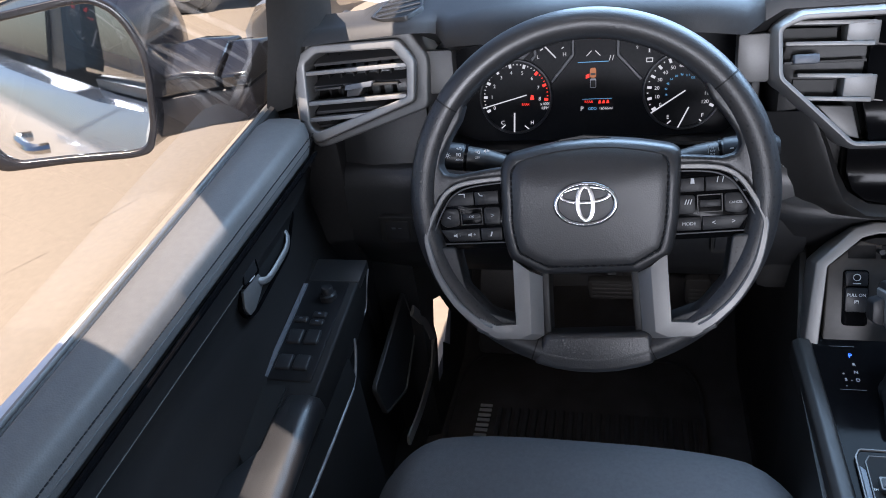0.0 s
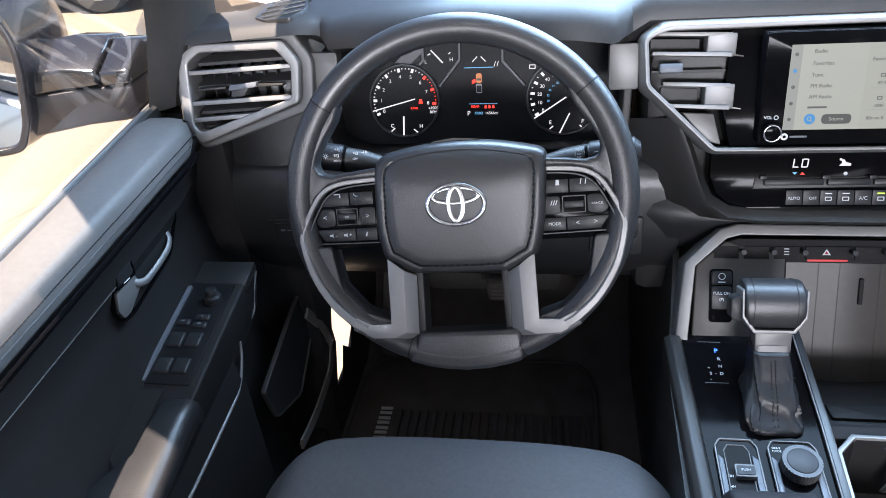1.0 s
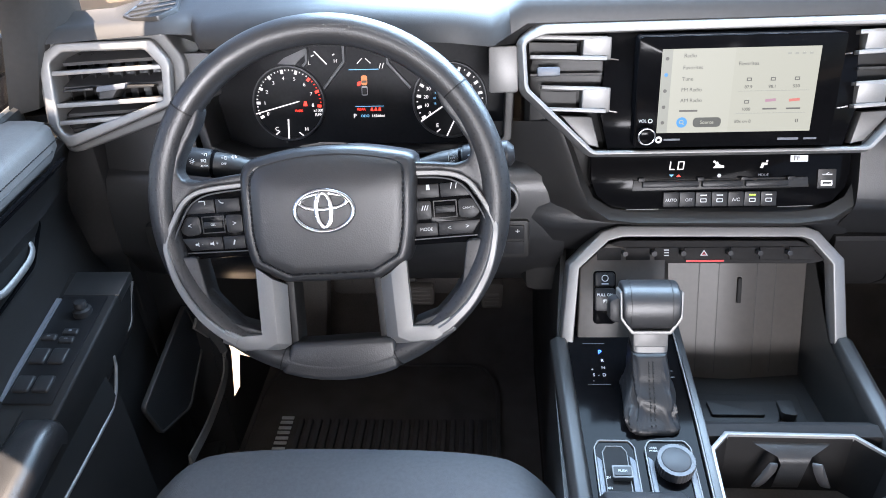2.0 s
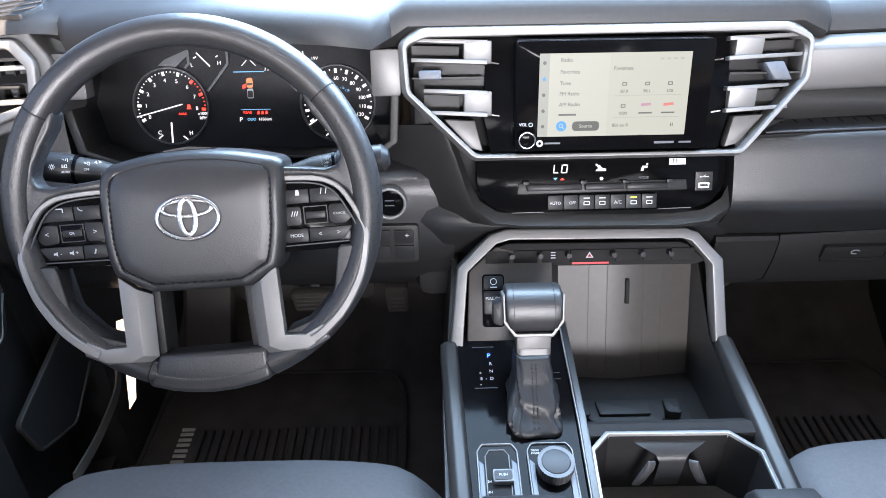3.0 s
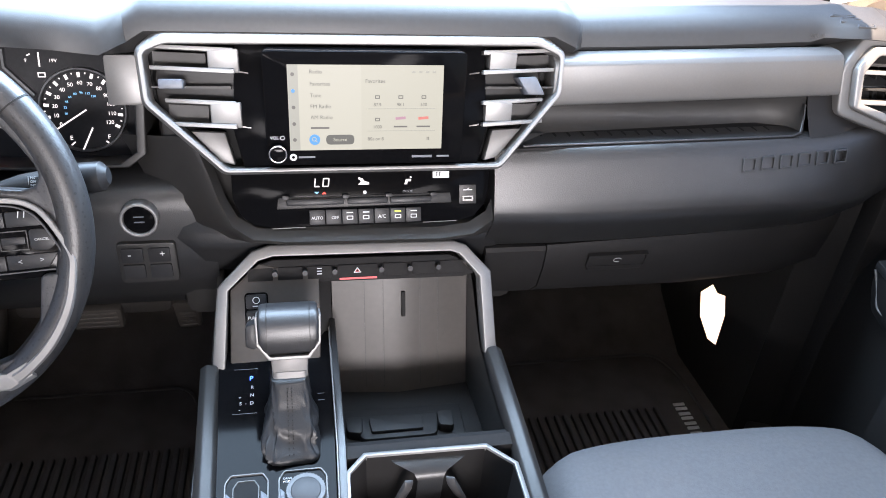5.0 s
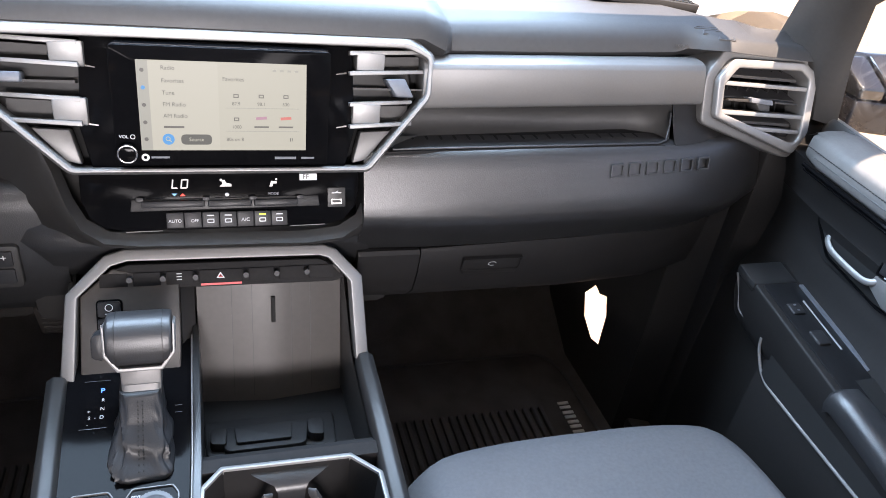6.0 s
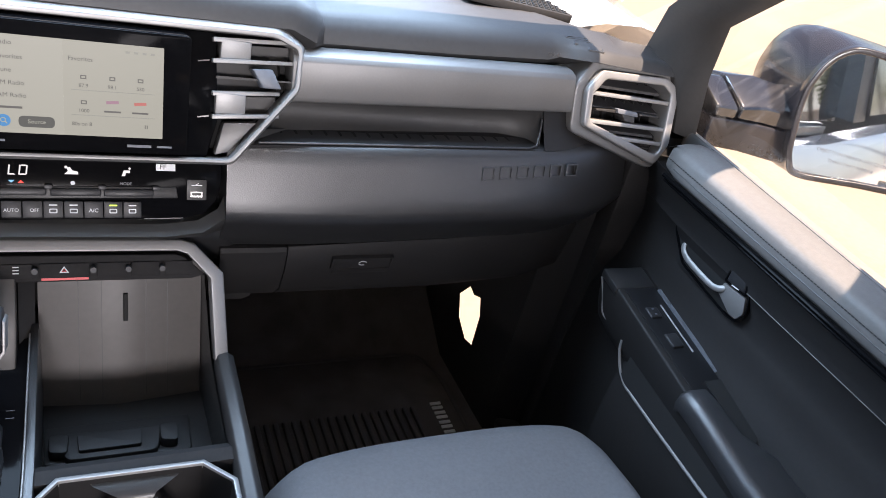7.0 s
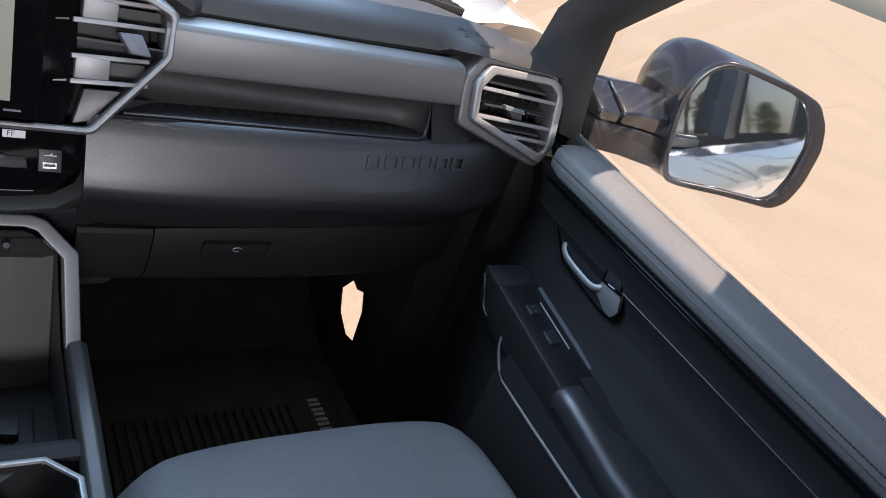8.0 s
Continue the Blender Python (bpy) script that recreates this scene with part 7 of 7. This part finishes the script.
def kick_panel(sg):
    k = thing("kick_panel", (X0 + sg * 0.76, 1.2, 0.8), "black footwell side panel", "trim", kind="structure")
    f = lambda x, y, z: (X0 + sg * x, y, z)
    # side sheet, holed ahead of the hinge: bright ground stands for a sun patch
    sun_patch = [(1.318, 0.818), (1.288, 0.858), (1.266, 0.852), (1.241, 0.863), (1.224, 0.828), (1.222, 0.756), (1.252, 0.748), (1.297, 0.772)] if sg > 0 else [(1.178, 0.900), (1.220, 0.877), (1.275, 0.800), (1.239, 0.745), (1.197, 0.786), (1.167, 0.735), (1.135, 0.739), (1.166, 0.819), (1.159, 0.858)]
    hull = [(1.64, 0.63), (1.64, 1.20), (1.10, 1.20), (1.10, 0.63)]
    bx = 0.740
    bm = bmesh.new()
    for q in (hull, sun_patch):
        vs = [bm.verts.new(f(bx, y, z)) for y, z in q]
        for a, b in zip(vs, vs[1:] + vs[:1]):
            bm.edges.new((a, b))
    bmesh.ops.triangle_fill(bm, edges=bm.edges[:], use_beauty=True)
    part("panel", finish(bm), PILLARGREY, k, smooth=0)
    part("panel_front", loft([[f(0.84, 1.055, 0.63), f(0.84, 1.055, 1.27)], [f(0.790, 1.08, 0.63), f(0.790, 1.08, 1.27)], [f(bx, 1.10, 0.63), f(bx, 1.10, 1.20)]]), DOORBLACK, k)
    part("scuff_plate", box(f(0.80, 0.45, 0.66), (0.08, 1.3, 0.03), 0.008), PILLARGREY, k)
    if sg < 0:
        # mesh speaker cover low on the door front; door opening trim paled for sunlight
        m = Matrix(((0, 0, -sg, X0 + sg * 0.758), (1, 0, 0, 0), (0, 1, 0, 0), (0, 0, 0, 1)))
        sp = rounded([(1.081, 0.987), (1.108, 0.888), (1.01, 0.832), (0.913, 0.872), (0.890, 0.945)], 0.012)
        part("speaker_rim", ring(sp, inset(sp, 0.004), -0.004, 0.004, m, 0.0015), PILLARGREY, k)
        part("speaker_cover", prism(inset(sp, 0.003), -0.004, 0.001, m), material("speaker_mesh", (0.02, 0.02, 0.02), 0.6, bump=1.0, bump_scale=450, kind="cells"), k, "fine black speaker mesh")
        part("opening_trim", sweep(smooth_path([f(0.744, 1.072, 0.955), f(0.742, 1.112, 0.900), f(0.740, 1.133, 0.845), f(0.738, 1.112, 0.806), f(0.736, 1.020, 0.794), f(0.736, 0.930, 0.800)], 6), [(-0.0025, -0.009), (0.0025, -0.009), (0.0030, 0.0), (0.0015, 0.009), (-0.0015, 0.009)]), SUNTRIM, k, "door opening trim, sunlight put into its pale grey")


kick_panel(-1)
kick_panel(1)


# ---- seats ----
def seat(x0, label, dz=0.0):
    s = thing("front_seat", (x0, 0.5, 0.65), label, "seat", group="front seats")
    rows = []
    keys = ((0.851, 0.205, 0.886, 0.866), (0.848, 0.235, 0.914, 0.855), (0.832, 0.252, 0.930, 0.83), (0.803, 0.261, 0.940, 0.80), (0.745, 0.266, 0.943, 0.78), (0.60, 0.268, 0.936, 0.76), (0.40, 0.268, 0.926, 0.75), (0.20, 0.268, 0.915, 0.75))
    front = [(*a[:3], b[2]) for a, b in zip(smooth_path([q[:3] for q in keys], 4), smooth_path([(q[0], q[1], q[3]) for q in keys], 4))]
    for y, hw, zt, zb in front:
        zt, zb = zt + dz, zb + dz
        bow = 0.030 * min(1, max(0, (y - 0.72) / 0.13))
        sec = []
        for n in range(29):
            q = math.sin(math.pi * (n / 28 - 0.5))
            drop = 0.050 * max(0, abs(q) - 0.74) ** 2 / 0.0676
            bolster = 0.016 * math.exp(-((abs(q) - 0.80) / 0.10) ** 2) * min(1, max(0, (0.80 - y) / 0.12))
            sec.append((x0 + q * hw, y - bow * abs(q) ** 3.2, zt - drop + bolster))
        sec += [(x0 + hw * 0.99, y - bow, zb), (x0 - hw * 0.99, y - bow, zb)]
        rows.append(sec)
    part("cushion", loft(rows, closed=True, cap=True), CLOTH, s, "grey woven cloth cushion", smooth=70)
    for sg in (-1, 1):
        part("piping", sweep(smooth_path([(x0 + sg * 0.205, 0.780, 0.9260), (x0 + sg * 0.190, 0.745, 0.9360), (x0 + sg * 0.178, 0.70, 0.9395), (x0 + sg * 0.174, 0.60, 0.9375), (x0 + sg * 0.174, 0.3, 0.922)], 5), circle(0.0013, 6), m=Matrix.Translation((0, 0, dz))), THREAD, s)
    part("base", box((x0, 0.48, 0.72), (0.44, 0.56, 0.12), 0.02), HARD, s)
    part("side_shield", box((x0 + (0.255 if x0 > 0 else -0.255), 0.45, 0.78), (0.02, 0.60, 0.14), 0.008), HARD, s)
    part("backrest", loft([[(x0 - 0.24, y, z), (x0 + 0.24, y, z), (x0 + 0.24, y - 0.14, z), (x0 - 0.24, y - 0.14, z)] for y, z in ((-0.02, 0.88), (-0.10, 1.15), (-0.20, 1.46))], closed=True, cap=True, bevel=0.03, seg=3), CLOTH, s)


seat(-0.46, "grey cloth driver seat with black base")
seat(0.45, "grey cloth passenger seat with black base", 0.014)


# ---- mats and pedals ----
def mat(x0, x1, sg):
    g = thing("floor_mat", ((x0 + x1) / 2, 1.1, 0.645), "black rubber floor mat with raised ribs", "mat", group="floor mats")
    out = rounded([(x0, 0.75), (x1, 0.75), (x1, 1.26), (x1 - 0.03, 1.33), (x0 + 0.03, 1.33), (x0, 1.26)], 0.04)
    part("base", prism(out, 0.642, 0.650, None, 0.002), CARPET, g)
    part("rim", ring(out, inset(out, 0.008), 0.645, 0.653, None, 0.002), RUBBER, g)
    lx0, lx1 = (x0 + 0.10, x1 - 0.02) if sg < 0 else (x0 + 0.02, x1 - 0.10)
    n = 22
    for i in range(n):
        x = lx0 + (lx1 - lx0) * i / (n - 1)
        part("rib", box((x, 1.03, 0.653), (0.009, 0.27, 0.010), 0.002), RUBBER, g)
    # plain bars in place of the name
    for i in range(6):
        y = 1.165 - i * 0.026
        bx = x0 + 0.070 if sg < 0 else x1 - 0.045
        for oy in (-0.006, 0.006):
            part("name_bar", box((bx, y + oy, 0.6510), (0.024, 0.0070, 0.003), 0.001), NAMEGREY, g, "small pale plain bar")


mat(-0.745, -0.27, -1)
mat(0.215, 0.695, 1)


def pedals():
    for nm, x, w, h, lab in (("accelerator_pedal", -0.285, 0.040, 0.075, "flat black accelerator pedal"), ("brake_pedal", -0.440, 0.085, 0.055, "wide grey brake pedal with ribs")):
        p = thing(nm, (x, 1.33, 0.82), lab, "pedal")
        m = face_frame((x, 1.325, 0.828), -0.3)
        part("pad", prism(rounded([(-w / 2, -h / 2), (w / 2, -h / 2), (w / 2 + 0.003, h / 2), (-w / 2 - 0.003, h / 2)], 0.008), -0.012, 0.004, m, 0.003), BINGREY, p)
        for i in range(4):
            part("rib", prism(rect(-w / 2 + 0.006, -h / 2 + 0.008 + i * 0.012, w / 2 - 0.006, -h / 2 + 0.012 + i * 0.012), 0.003, 0.006, m, 0.001), RUBBER, p)
        part("arm", sweep([(x, 1.335, 0.85), (x, 1.36, 0.95), (x, 1.38, 1.08)], [(-0.008, -0.004), (0.008, -0.004), (0.008, 0.004), (-0.008, 0.004)], up=(0, 1, 0)), HARD, p)
    r = thing("foot_rest", (-0.66, 1.4, 0.75), "black ribbed rubber foot rest", "pedal")
    m = face_frame((-0.665, 1.36, 0.755), 0.7)
    part("pad", prism(rounded([(-0.045, -0.10), (0.045, -0.10), (0.045, 0.10), (-0.045, 0.10)], 0.015), -0.03, 0.01, m, 0.005), RUBBER, r)


pedals()


# ---- door mirrors ----
def door_mirror(sg):
    g = thing("door_mirror", (X0 + sg * 1.10, 0.95, 1.42), "glossy dark door mirror on a double arm", "mirror", group="door mirrors")
    c = Vector((X0 + sg * 1.095, 0.905, 1.432))
    nrm = Vector((-0.547, -0.836, 0.050) if sg > 0 else (0.443, -0.895, 0.049)).normalized()
    uax = Vector((0, 0, 1)).cross(nrm).normalized()
    vax = nrm.cross(uax)
    m = Matrix(((uax.x, vax.x, nrm.x, c.x), (uax.y, vax.y, nrm.y, c.y), (uax.z, vax.z, nrm.z, c.z), (0, 0, 0, 1)))
    s2 = 1 if uax.x * sg > 0 else -1          # u towards the outside
    shape = [(-0.0765, -0.111), (-0.090, -0.085), (-0.1035, -0.020), (-0.106, 0.012), (-0.098, 0.045), (-0.087, 0.064), (-0.068, 0.0775), (-0.041, 0.0785), (0.039, 0.0736), (0.068, 0.0655), (0.0895, 0.040), (0.103, 0.006), (0.1045, -0.049), (0.097, -0.0826), (0.082, -0.097), (0.019, -0.103), (-0.057, -0.1125)]
    shape = [(u * s2, v) for u, v in shape]
    part("glass", prism(rounded(shape, 0.010), -0.004, 0.0, m), MIRROR, g, "mirror glass", smooth=0)
    # deeper lip on the outside of the glass than on the inside
    big = [(u + s2 * 0.017 * min(1.0, max(0.0, (u * s2 - 0.02) / 0.06)), v) for u, v in inset(shape, -0.010)]
    part("bezel", ring(rounded(big, 0.012), rounded(inset(shape, 0.0), 0.010), -0.03, 0.006, m, 0.003, 3), TRIMBLACK, g)
    rows = []
    for s, n, du, dv in ((1.0, -0.01, 0, 0), (1.025, -0.04, -0.006, 0.0), (1.04, -0.08, -0.020, 0.002), (1.02, -0.115, -0.032, 0.003), (0.96, -0.15, -0.042, 0.003), (0.84, -0.18, -0.046, 0.002), (0.60, -0.20, -0.046, 0.0), (0.25, -0.208, -0.046, 0.0)):
        rows.append([(u * s + s2 * du, v * s + dv, n) for u, v in rounded(big, 0.02)])
    part("housing", loft(rows, closed=True, cap=True, m=m), TRIMBLACK, g, "dark glossy housing", smooth=60)
    f = lambda x, y, z: (X0 + sg * x, y, z)
    def arm_piece(name, label, cuts, mat):
        # rear face upright, top face falling to the rear, thin joints between the pieces
        part(name, loft([[f(x, y - a, lo), f(x, y - a, mid), f(x, y + a * 0.1, hi), f(x, y + a * 0.8, hi - 0.006), f(x, y + a, lo)] for x, y, a, lo, mid, hi in cuts], closed=True, cap=True, bevel=0.004, seg=3), mat, g, label, smooth=35)
    arm_piece("arm", "glossy black mirror arm", ((0.932, 1.052, 0.052, 1.374, 1.392, 1.424), (0.975, 1.040, 0.048, 1.372, 1.398, 1.430), (1.030, 1.005, 0.040, 1.370, 1.398, 1.426)), ARMGLOSS)
    arm_piece("arm_base", "", ((0.893, 1.064, 0.052, 1.372, 1.389, 1.416), (0.929, 1.054, 0.052, 1.372, 1.390, 1.420)), ARMGLOSS)
    part("arm_foot", loft([[f(x, y - a, 1.320 + r), f(x, y + a, 1.320 + r), f(x, y + a, 1.370), f(x, y - a, 1.370)] for x, y, a, r in ((0.893, 1.066, 0.053, 0.002), (0.96, 1.048, 0.050, 0.0), (1.04, 1.000, 0.042, -0.004))], closed=True, cap=True, bevel=0.004, seg=3), TRIMBLACK, g, "dark lower mirror arm", smooth=35)
    if sg > 0:
        for i, (v, n_) in enumerate(((-0.070, "OBJECTS IN MIRROR ARE CLOSER"), (-0.083, "THAN THEY APPEAR"))):
            text(n_, 0.0078, 0.002 * s2, v, 0.0002, m, BLUEGREY, g)


door_mirror(-1)
door_mirror(1)
